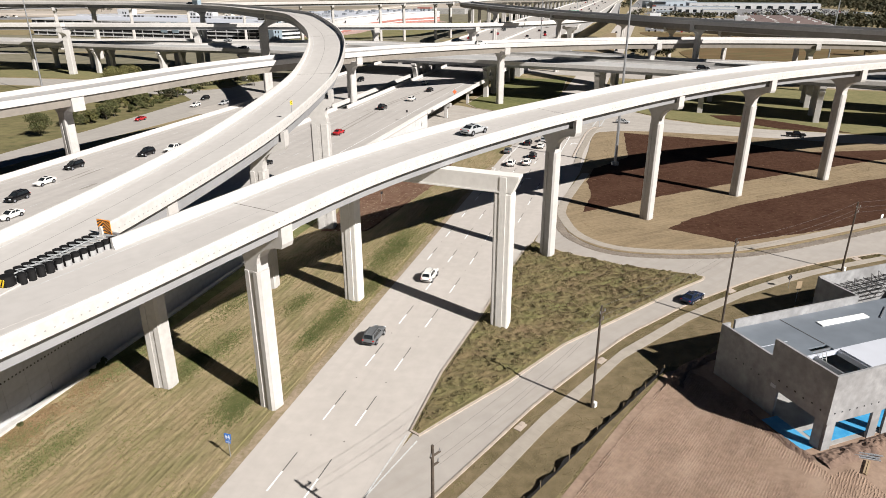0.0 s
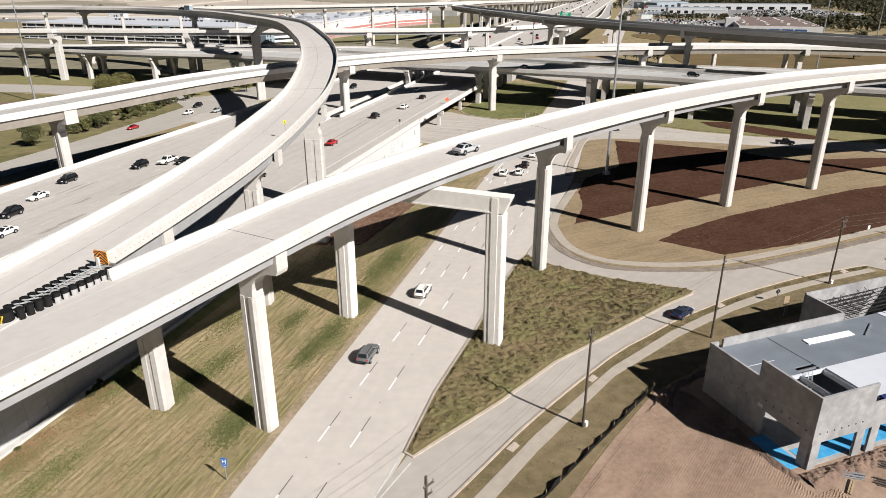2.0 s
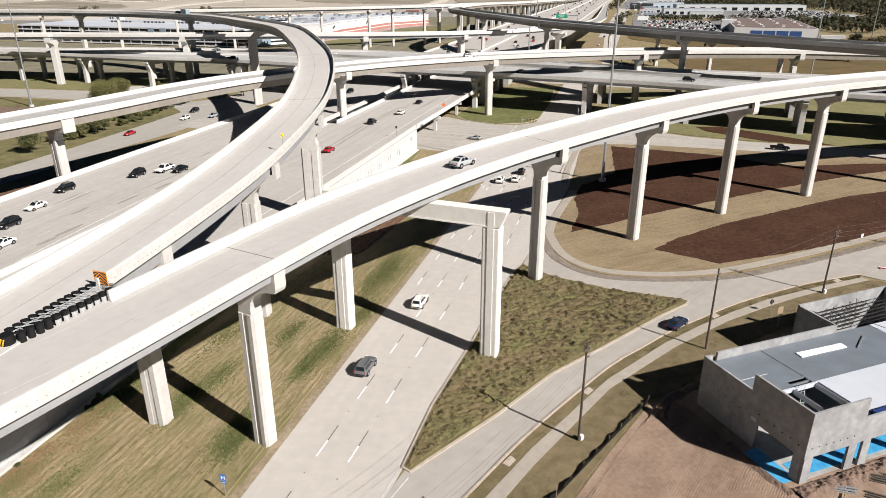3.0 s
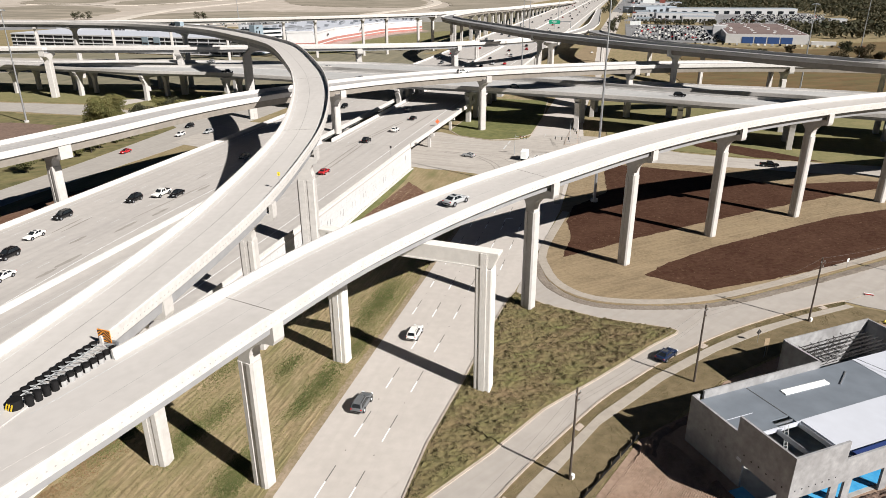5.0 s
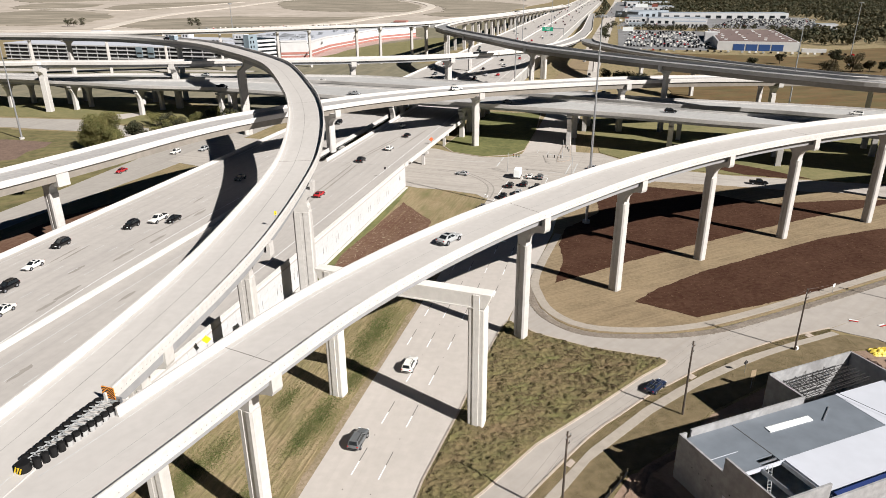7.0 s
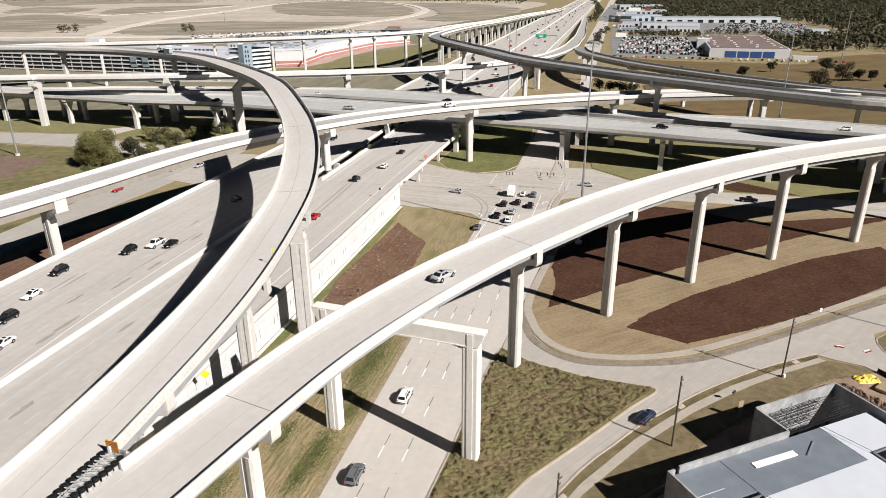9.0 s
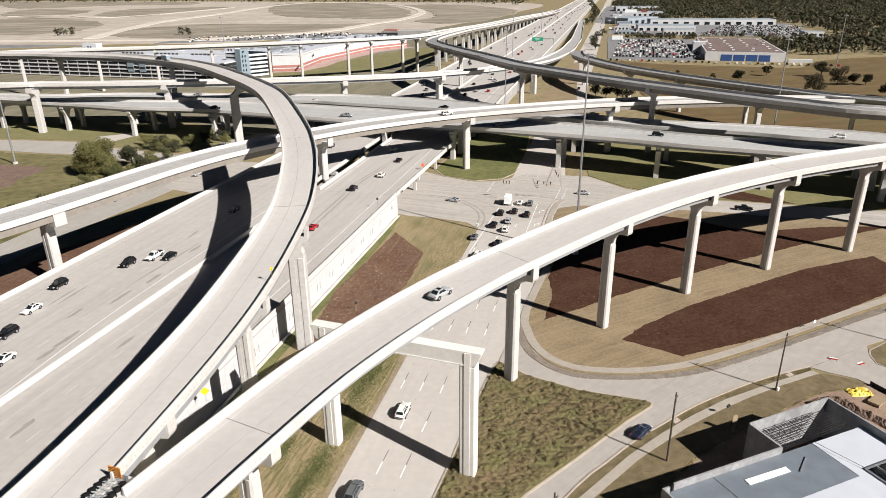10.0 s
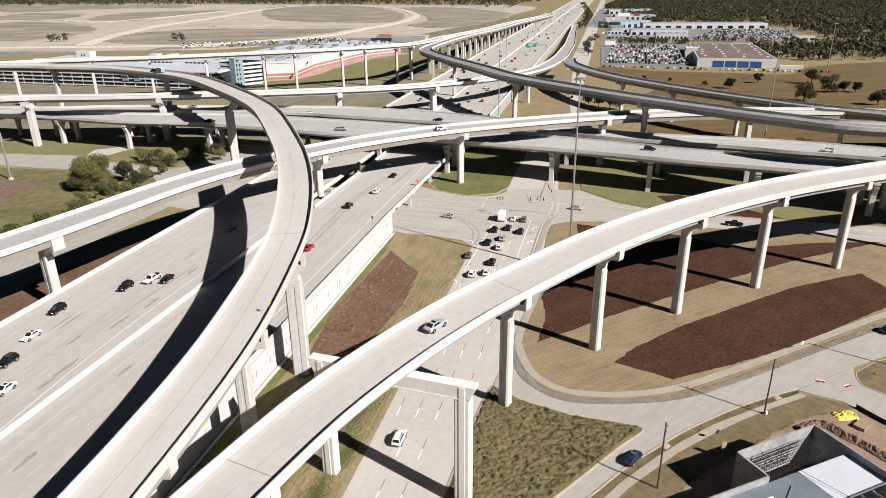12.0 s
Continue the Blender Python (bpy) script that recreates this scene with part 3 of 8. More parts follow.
# planting beds of dark mulch
BEDS = [[(39.5, 170.5), (35.2, 158), (34.3, 148), (29.8, 135.3), (37.1, 139.1), (50.3, 146.9), (71, 157.4), (92.7, 167.8), (118, 179), (150, 190), (128, 191), (103, 188), (89, 201.5), (58.4, 214.6), (51.7, 183), (45.4, 176)],
        [(44.9, 125.3), (55.1, 117.8), (70.8, 122.7), (86.9, 128.8), (121.3, 146.2), (128.2, 150.0), (129.2, 158), (128.3, 167), (121, 164.8), (103.8, 159.4), (64.9, 139.9), (52, 131.5)],
        [(-5.4, 195.2), (3, 177.6), (-1.7, 157), (-9.8, 137), (-15, 124), (-24, 124), (-22, 139), (-19.5, 155), (-13.1, 172.2)],
        [(97.9, 236.0), (104.7, 228.6), (111.9, 220.2), (122.9, 216.2), (131.5, 214.3), (127.0, 220.2), (122.3, 226.4), (106.4, 243.9), (96.9, 243.9)],
        [SR(40, -155), SR(40, -129), SR(196, -129), SR(190, -138), SR(150, -152)]]
bed_labels = ["dark brown mulch bed under the flyover", "long dark brown mulch bed on straw ground", "brown mulch bed between wall and road", "brown mulch strip in green grass", "brown bare slope beside the freeway"]


def bed(outline, label):
    """A low mound of mulch with a ragged edge and a lumpy top."""
    pts = []
    for a, b in zip(outline, outline[1:] + outline[:1]):
        k = max(1, int(math.hypot(b[0] - a[0], b[1] - a[1]) / 1.2))
        pts += [(a[0] + (b[0] - a[0]) * i / k, a[1] + (b[1] - a[1]) * i / k, 0) for i in range(k)]
    rng = random.Random(label)
    rim = [(x + rng.uniform(-0.18, 0.18), y + rng.uniform(-0.18, 0.18)) for x, y, _ in pts]
    gb = Geo().prism(rim, 0.0, 0.19 if "strip" in label else 0.13)
    return tagged(solid("mulch_bed", gb, M["brown_soil" if "between" in label or "slope" in label else "mulch"]), label, "mulch bed", kind="stuff")


for outline, label in zip(BEDS, bed_labels):
    bed(outline, label)

# green grass islands at the junction
slab("grass_island_kerb", inset([SR(261, -66), SR(252, -60), SR(247.6, -47), SR(253, -37), SR(262, -33.3), SR(300, -33.3), SR(340, -36), SR(340, -62)], -0.5), -0.1, 0.14, M["kerb"], "pale kerb round the green island", "kerb")
slab("grass_island", [SR(261, -66), SR(252, -60), SR(247.6, -47), SR(253, -37), SR(262, -33.3), SR(300, -33.3), SR(340, -36), SR(340, -62)], -0.1, 0.16, M["lush_grass"], "green grass island beside the frontage road", "grass", kind="stuff")
slab("grass_strip", [SR(345, -12), SR(264, -4), SR(251, 10), SR(246, 22), SR(242.5, 41), SR(242, 80), SR(239.5, 300), SR(325, 300), SR(340, 120)], -0.1, 0.14, M["green_grass"], "green grass below the overpasses", "grass", kind="stuff")
slab("grass_bank", [(-420, 380), (-203, 345), (-164, 337.5), (-138, 321), (-107, 306.5), (-80, 345), (-180, 400), (-420, 430)], -0.1, 0.12, M["green_grass"], "green grass bank below the ramps", "grass", kind="stuff")
slab("garage_lawn", [(-420, 455), (-280, 470), (-170, 480), (-118, 512), (-104, 545), (-146, 543), (-300, 594), (-420, 632)], -0.1, 0.11, M["dull_grass"], "dark green lawn before the parking garage", "grass", kind="stuff")
slab("garage_lane", [(-420, 560), (-300, 532), (-190, 522), (-125, 512), (-118, 520), (-190, 533), (-300, 545), (-420, 575)], -0.1, 0.16, M["cross_road"], "grey access lane before the parking garage", "road")
slab("grass_verge", [SR(60, -64), SR(60, -60.8), SR(130, -61.2), SR(170, -61), SR(186, -61.4), SR(200, -62.6), SR(200, -63)], -0.1, 0.1, M["lush_grass"], "green grass along the retaining wall", "grass", kind="stuff")
slab("olive_verge", PATH_FOOT + [(81.5, 109.3), (85.4, 107.2), (87.2, 105.6), (82.6, 104.3), (77.4, 104), (70.7, 101.1), (62.3, 96.6), (45, 86.5), (32, 75), (28.3, 73.4), (20, 63), (11.2, 51.2), (2, 40)], -0.1, 0.05, M["olive_grass"], "short olive grass between footpath and site", "grass", kind="stuff")
slab("kerb_strip", KERB_LINE + PATH_TOP[::-1], -0.1, 0.06, M["olive_grass"], "narrow grass strip between kerb and footpath", "grass", kind="stuff")
# building site
SITE = [(-2, 38), (11.2, 50.5), (20, 62.5), (28.3, 72.8), (32, 74), (45, 85.8), (62.3, 96), (70.7, 100.6), (77.4, 103.5), (82.6, 103.8), (87, 105.2), (90, 101), (96, 89), (110, 60), (80, 10), (20, 10)]
slab("dirt_ground", SITE, -0.1, 0.06, M["dirt"], "raked bare brown building-site dirt", "ground")

# ---- freeway on its embankment ----
FZ = 6.9


def sr_box(name, s0, s1, r0, r1, z0, z1, material, label, category, parent=None, kind="structure"):
    ob = solid(name, Geo().prism([SR(s0, r0), SR(s0, r1), SR(s1, r1), SR(s1, r0)], z0, z1), material, parent)
    return tagged(ob, label, category, kind=kind) if parent is None else ob


sr_box("freeway_embankment", -80, 202, -127.3, -64.35, 0.0, FZ - 0.35, M["old_concrete"], "filled embankment under the freeway", "embankment")
sr_box("freeway_pavement", -80, 202, -127.6, -64.1, FZ - 0.35, FZ, M["freeway"], "broad pale concrete freeway with worn lanes", "road")
sr_box("freeway_embankment_north", 346, 3000, -127.3, -60.3, 0.0, FZ - 0.35, M["old_concrete"], "filled embankment under the far freeway", "embankment")
sr_box("freeway_pavement_north", 346, 3000, -127.6, -60.0, FZ - 0.35, FZ, M["freeway"], "long straight concrete freeway to the horizon", "road")

BAR = [(-0.22, 0.0), (0.22, 0.0), (0.2, 0.1), (0.1, 0.35), (0.09, 1.1), (-0.09, 1.1), (-0.1, 0.35), (-0.2, 0.1)]


def straight(s0, s1, r0, r1, z, step=20.0):
    n = max(1, int((s1 - s0) / step))
    return [(*SR(s0 + (s1 - s0) * i / n, r0 + (r1 - r0) * i / n), z, 0.0) for i in range(n + 1)]


for r, s0, s1, label in ((-64.35, -80, 202, "white concrete parapet on the retaining wall"), (-127.3, -80, 202, "white concrete barrier at the freeway edge"), (-94.2, -80, 200, "white concrete median barrier of the freeway"),
                         (-60.3, 346, 3000, "white concrete parapet of the far freeway"), (-127.3, 346, 3000, "white concrete barrier of the far freeway"), (-94.2, 346, 3000, "white concrete median barrier of the far freeway")):
    tagged(solid("barrier", Geo().sweep(straight(s0, s1, r, r, FZ), [(o * (1.5 if r == -94.2 else 1.2), h) for o, h in BAR]), M["barrier"]), label, "barrier", kind="structure")

# bridge over the cross street: two decks, parapets and bents
for r0, r1 in ((-127.6, -96.6), (-91.8, -64.0)):
    br = thing("freeway_bridge", "pale concrete freeway bridge over the cross street", "bridge", "freeway bridges")
    solid("deck", Geo().prism([SR(202.1, r0), SR(202.1, r1), SR(345.9, r1 + (3.5 if r1 > -70 else 0)), SR(345.9, r0)], FZ - 0.35, FZ - 0.004), M["freeway"], br)
    for i in range(6):
        r = r0 + 2 + (r1 - r0 - 4) * i / 5
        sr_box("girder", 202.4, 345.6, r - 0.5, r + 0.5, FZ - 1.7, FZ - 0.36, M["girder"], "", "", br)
    for r, k in ((r0 + 0.25, 0), (r1 - 0.25, 3.5 if r1 > -70 else 0)):
        solid("parapet", Geo().sweep(straight(202.2, 345.8, r, r + k, FZ), [(o * 1.2, h - (0.35 if h == 0 else 0)) for o, h in BAR]), M["barrier"], br)
    for s in (231, 262, 298, 330):
        solid("bent_cap", Geo().prism([SR(s - 0.7, r0 + 0.4), SR(s - 0.7, r1 - 0.4), SR(s + 0.7, r1 - 0.4), SR(s + 0.7, r0 + 0.4)], FZ - 2.8, FZ - 1.71), M["concrete"], br)
        for i in range(4):
            x, y = SR(s, r0 + 2.2 + (r1 - r0 - 4.4) * i / 3)
            solid("column", Geo().box((x, y, (FZ - 2.8) / 2), (1.1, 1.1, FZ - 2.8), FWY), M["concrete"], br, bevel=0.08)

# lane lines
def line_marks(name, s0, s1, r, z, material, label, width=0.15, dash=0.0, gap=0.0):
    gm = Geo()
    if not dash:
        gm.prism([SR(s0, r - width / 2), SR(s0, r + width / 2), SR(s1, r + width / 2), SR(s1, r - width / 2)], z - 0.003, z + 0.006)
    else:
        s = s0
        while s < s1:
            gm.prism([SR(s, r - width / 2), SR(s, r + width / 2), SR(s + dash, r + width / 2), SR(s + dash, r - width / 2)], z - 0.003, z + 0.006)
            s += dash + gap
    return tagged(solid(name, gm, material), label, "road marking", "lane lines", "structure")


def frontage_dashes(r0, s0, s1):
    """White dashes, each followed by a black one; the lanes run slightly askew to the freeway until they straighten out."""
    for off, mat, words, w in ((0.0, "white", "white dashed lane line on the frontage road", 0.2), (3.0, "black_paint", "black contrast dashes beside the white ones", 0.13)):
        gm = Geo()
        k = s0 + off
        while k < s1:
            a, b = (r0 + 0.0236 * (min(q, 105) - 105) for q in (k, k + 3.0))
            gm.prism([SR(k, a - w / 2), SR(k, a + w / 2), SR(k + 3.0, b + w / 2), SR(k + 3.0, b - w / 2)], 0.047, 0.056)
            k += 11.92
        tagged(solid("lane_dashes", gm, M[mat]), words, "road marking", "lane lines", "structure")


def reflectors(r0, s0, s1):
    """Small raised road studs midway between the dashes."""
    k = s0 + 9.0
    while k < s1:
        a = r0 + 0.0236 * (min(k, 105) - 105)
        x, y = SR(k, a)
        tagged(solid("road_stud", Geo().box((x, y, 0.062), (0.2, 0.16, 0.03), FWY), M["zinc_dark"], bevel=0.01), "small grey raised road stud between lane dashes", "road stud", "road studs")
        k += 11.92


for r0, s0 in ((-29.5, 20.9), (-25.55, 20.9), (-33.3, 104.3), (-21.35, 104.3)):
    reflectors(r0, s0, 150)
for r0, s0 in ((-29.5, -26.8), (-25.55, -26.8), (-33.3, 104.3), (-21.35, 104.3)):
    frontage_dashes(r0, s0, 182)
def painted(points, width, z, mat, words):
    """A painted line through plan points given along and across the freeway."""
    ribbon("lane_line", [SR(*q) for q in points], width, z - 0.003, z + 0.008, M[mat], words, "road marking", step=2.0)


painted([(175, -34.2), (217, -32.4)], 0.2, 0.066, "white", "solid white lane line before the junction")
painted([(186, -20.5), (223.5, -19.9)], 0.2, 0.066, "white", "solid white lane line before the junction")
for r in (-28.3, -24.2):
    for k in (186.5, 198.4, 210.3, 219.5):
        painted([(k, r - 0.2 + (k - 186) * 0.006), (k + 3, r - 0.2 + (k - 183) * 0.006)], 0.2, 0.066, "white", "white dashed lane line before the junction")
for pts, w in (([(226.6, -33), (226.0, -16)], 0.25), ([(231.2, -33), (230.8, -15.5)], 0.25), ([(224.4, -32), (224.0, -20.2)], 0.45), ([(244.5, -13.6), (229.6, -14.5)], 0.4), ([(244.9, -11.3), (231.3, -12.0)], 0.4),
               ([(248.0, -39.2), (242.5, -39.3)], 0.5), ([(240.8, -39.4), (234.4, -39.5)], 0.5), ([(271, -33.2), (271.4, -27.0)], 0.45), ([(262.9, -27.7), (258.1, -27.6)], 0.2), ([(261.3, -23.5), (256, -23.7)], 0.2)):
    painted(pts, w, 0.066, "faded_paint", "white bar painted at the junction")
painted([(239.6, -68), (239.0, -52), (240.5, -45)], 0.18, 0.066, "faded_paint", "pale lane line across the junction")
for pts in ([(225.7, -66), (224.8, -50.7), (223.1, -40), (216.4, -33.8)], [(221.6, -69), (216.6, -55)], [(243.5, -66), (243.0, -50)]):
    painted(pts, 0.22, 0.064, "skid", "dark open joint in the pavement")
# kerbed median and corner at the junction
MEDIAN = [SR(300, -19.2), SR(300, -16.2), SR(270, -15.6), SR(249.6, -14.2), SR(246.4, -16.6), SR(246.4, -19.0), SR(254.3, -19.2), SR(270, -18.8)]
slab("median_kerb", MEDIAN, -0.2, 0.2, M["kerb"], "low concrete kerb round a paved median", "kerb")
for a, b in zip(inset(MEDIAN, -0.25), inset(MEDIAN, -0.25)[1:] + inset(MEDIAN, -0.25)[:1]):
    ribbon("kerb_joint", [a, b], 0.22, 0.05, 0.072, M["skid"], "dark grimy joint at the foot of the kerb", "road marking")
slab("median_paving", inset(MEDIAN, 0.35), 0.0, 0.215, M["cross_road"], "worn concrete paving on the median", "paving")
ribbon("corner_kerb", [SR(186, -16.5), SR(202, -16.2), SR(212, -16.0), SR(220, -15.6), SR(226, -14.6), SR(229.5, -13.2)], 0.35, 0.0, 0.2, M["kerb"], "low concrete kerb at the street corner", "kerb")
for r in (-121.8, -118.1, -114.4, -110.7, -107.0, -103.0, -85.9, -82.2, -78.5, -74.8):
    line_marks("lane_dashes", -30, 1500, r, FZ, M["faded_paint"], "white dashed freeway lane line", 0.15, 3.05, 9.15)
for r, mt in ((-125.2, "faded_paint"), (-89.8, "faded_paint"), (-69.0, "white")):
    line_marks("lane_line", -60, 202, r, FZ, M[mt], "thin painted edge line of the freeway", 0.15)
    line_marks("lane_line", 346, 2500, r, FZ, M[mt], "thin painted edge line of the far freeway", 0.2)
line_marks("lane_line", 346, 2500, -98.6, FZ, M["white"], "thin painted edge line of the far freeway", 0.2)
ribbon("lane_line", [SR(66, -95.1), SR(79, -96.5), SR(100, -98.3), SR(119, -99.0), SR(143, -99.2), SR(202, -98.8)], 0.15, FZ - 0.003, FZ + 0.006, M["white"], "thin painted line closing in on the median", "road marking")
for r in (-125.2, -98.6, -89.8, -69.0):
    line_marks("lane_line", 202.2, 345.8, r, FZ, M["white"], "thin painted edge line on the bridge", 0.15)
# gore stripes where the side road leaves, stop bars
for a, b in (((-4.0, 60.2), (-7.6, 50.6)), ((-2.8, 59.2), (-7.6, 50.6)), ((-7.6, 50.6), (-13.5, 38))):
    d = (Vector(b) - Vector(a)).normalized()
    k = Vector((-d.y, d.x)) * 0.08
    tagged(solid("gore_line", Geo().prism([tuple(Vector(a) + k), tuple(Vector(a) - k), tuple(Vector(b) - k), tuple(Vector(b) + k)], 0.056, 0.07), M["faded_paint"]), "white gore line at the fork", "road marking", "gore lines", "structure")


def turn_arrow(x, y, heading, bend):
    """Painted lane arrow: a shaft with a bent head."""
    m = Matrix.Rotation(radians(heading - 90), 3, "Z")
    pts = [(-0.12, 0), (0.12, 0), (0.12, 1.9), (0.12 + bend * 0.9, 2.5), (0.12 + bend * 0.9, 2.2), (0.3 + bend * 1.6, 2.75), (bend * 0.9, 3.3), (bend * 0.9, 2.95), (-0.12, 2.3)]
    q = [m @ Vector((a, b, 0)) for a, b in pts]
    tagged(solid("turn_arrow", Geo().prism([(x + k.x, y + k.y) for k in q], 0.06, 0.074), M["white"]), "white painted turn arrow on the road", "road marking", "turn arrows", "structure")


for x, y, bend in ((*SR(197, -36.0), -1), (*SR(214, -18.4), 1), (13.2, 168.7, -1), (*SR(200.5, -18.6), 1), (19.5, 159, 1)):
    turn_arrow(x, y, FWY, bend)
rng = random.Random(31)
for k, (s0, r0, s1, r1) in enumerate(((150, -79.6, 214, -82.4), (152, -78.0, 214, -80.8), (196, -84.5, 250, -79.0), (198, -83.0, 252, -77.4), (225, -74, 262, -72.6), (120, -104.5, 150, -103.6), (108, -115, 118, -115.6), (109, -113.4, 119, -114), (152, -109, 158, -109.5))):
    n = 10
    left, right = [], []
    for i in range(n + 1):
        w = 0.28 * math.sin(math.pi * (0.08 + 0.84 * i / n)) * rng.uniform(0.7, 1.15)
        s, r = s0 + (s1 - s0) * i / n, r0 + (r1 - r0) * i / n
        left.append(SR(s, r - w))
        right.append(SR(s, r + w))
    tagged(solid("tyre_mark", Geo().prism(left + right[::-1], FZ - 0.02, FZ + 0.004), M["skid"]), "long dark tyre mark on the freeway concrete", "tyre mark", "tyre marks", "structure")


for k, r, ln in ((126, -101.2, 3.4), (115.5, -102.2, 4.2), (96.3, -99.9, 4.0), (90.4, -99.4, 2.6), (145, -102.5, 3.0), (106, -106.5, 2.6), (70.5, -85.5, 3.0), (98, -87.5, 2.6)):
    rim = [SR(k + ln * math.cos(q * 0.3491) * rng.uniform(0.7, 1.1), r + 0.55 * math.sin(q * 0.3491) * rng.uniform(0.7, 1.2)) for q in range(18)]
    tagged(solid("oil_stain", Geo().prism(rim, FZ - 0.02, FZ + 0.004), M["skid"]), "dull dark stain on the freeway concrete", "stain", "stains", "structure")


for k, off in enumerate((0.0, 1.7)):
    arc = smooth_path([(*SR(224.4 + off, -59), 0), (*SR(221.5 + off, -48), 0), (*SR(213.4 + off, -40.3 + off * 0.5), 0), (*SR(205.6 + off * 0.5, -37.2 + off), 0), (*SR(196, -36.6 + off), 0)], 2.0)
    ribbon("tyre_arc", [(q[0], q[1]) for q in arc], 0.5, 0.06, 0.072, M["skid"], "dark curved tyre track at the junction", "tyre mark")
# ---- flyover ramps ----
def sweep_w(geo, path, section):
    """Like Geo.sweep with paths of (x, y, z, cross fall, half width) and sections of (share of half width, offset, height)."""
    n, k = len(path), len(section)
    v, f = [], []
    for i, (x, y, z, fall, hw) in enumerate(path):
        a, b = path[max(i - 1, 0)], path[min(i + 1, n - 1)]
        d = Vector((b[0] - a[0], b[1] - a[1])).normalized()
        for share, o, h in section:
            q = share * hw + o
            v.append((x + d.y * q, y - d.x * q, z + h + fall * q))
    for i in range(n - 1):
        for j in range(k):
            a, b = i * k + j, i * k + (j + 1) % k
            f.append((a, a + k, b + k, b))
    f += [tuple(range(k)), tuple(range((n - 1) * k + k - 1, (n - 1) * k - 1, -1))]
    return geo.add(v, f)


def flyover(name, label, points, deck_mat, girders=2, depth=1.9, left=None, right=None, joints=(), dots=False, step=4.0, group="flyover ramps", reach=0.81, girder_mat="girder", lines=()):
    """points: x, y, z, cross fall, half width. left, right: where the barrier on that side begins (y), if not at the start."""
    path = smooth_path(points, step)
    n = len(path)
    top = thing(name, label, "overpass", group)
    solid("deck", sweep_w(Geo(), path, [(-1, 0.03, 0), (1, -0.03, 0), (1, -0.03, -0.28), (-1, 0.03, -0.28)]), deck_mat, top)
    for side, span in ((-1, left), (1, right)):
        cut = [q for q in path if q[1] > span[0]] if span else path
        sec = [(side, 0.0, -0.42), (side, 0.0, 0.85), (side, -side * 0.06, 1.06), (side, -side * 0.26, 1.06), (side, -side * 0.3, 0.4), (side, -side * 0.46, 0.12), (side, -side * 0.46, 0.003), (side, -side * 0.34, -0.42)]
        barrier = solid("barrier", sweep_w(Geo(), cut, sec), M["barrier"], top, "white concrete parapet")
        if dots:
            gd = Geo()
            fine = smooth_path([p for p in cut if p[1] < 190], 0.75)
            for i in range(1, len(fine) - 1):
                x, y, z, fall, hw = fine[i]
                d = Vector((fine[i + 1][0] - fine[i - 1][0], fine[i + 1][1] - fine[i - 1][1])).normalized()
                q = side * (hw + 0.005)
                gd.box((x + d.y * q, y - d.x * q, z + 0.12 + fall * q), (0.12, 0.03, 0.1), math.degrees(math.atan2(d.y, d.x)))
            tagged(sheet("form_tie_hole", gd, M["old_concrete"], barrier, "row of small grey holes"), kind="stuff")
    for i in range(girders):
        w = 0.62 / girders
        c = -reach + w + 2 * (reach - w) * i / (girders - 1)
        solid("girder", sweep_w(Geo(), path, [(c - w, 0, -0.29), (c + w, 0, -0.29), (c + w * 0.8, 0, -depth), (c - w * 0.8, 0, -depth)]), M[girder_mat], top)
    for share, off, width, mt, words in lines:
        solid("deck_line", sweep_w(Geo(), path[2:-2], [(share, off - width / 2, 0.002), (share, off + width / 2, 0.002), (share, off + width / 2, 0.009), (share, off - width / 2, 0.009)]), M[mt], top, words)
    for share in joints:
        i = min(range(1, n - 1), key=lambda k: (path[k][0] - share[0]) ** 2 + (path[k][1] - share[1]) ** 2)
        x, y, z, fall, hw = path[i]
        d = Vector((path[i + 1][0] - path[i - 1][0], path[i + 1][1] - path[i - 1][1])).normalized()
        a = math.degrees(math.atan2(d.y, d.x))
        m = Matrix.Rotation(radians(a), 3, "Z") @ Matrix.Rotation(math.atan(fall), 3, "X").inverted()
        solid("expansion_joint", Geo().box((x, y, z + 0.002), (0.1, 2 * hw - 1.0, 0.02), tilt=m), M["deck_joint"], top)
    return top


RAMP_A = [(-60, -12, 22.6, 0, 4.6), (-43, 23.6, 23.2, 0, 4.6), (-33.8, 39.3, 23.45, 0, 4.6), (-27.1, 51.3, 23.65, 0, 4.6), (-20.4, 63.4, 24.0, 0, 4.6), (-12.1, 77.1, 24.5, -0.01, 4.6), (-2.3, 90, 24.9, -0.02, 4.6), (8, 101.4, 25.3, -0.02, 4.7), (18.9, 111.6, 25.7, -0.02, 4.7), (42.4, 131.3, 26.5, -0.03, 4.8),
          (67.3, 147.6, 27.1, -0.03, 4.8), (94.3, 161, 27.5, -0.03, 4.8), (124, 171.5, 27.9, -0.03, 4.8), (155, 180.5, 28.1, -0.03, 4.9), (200, 190, 28.2, -0.03, 4.9), (270, 198, 28, -0.03, 4.9), (400, 200, 26, 0, 4.9)]
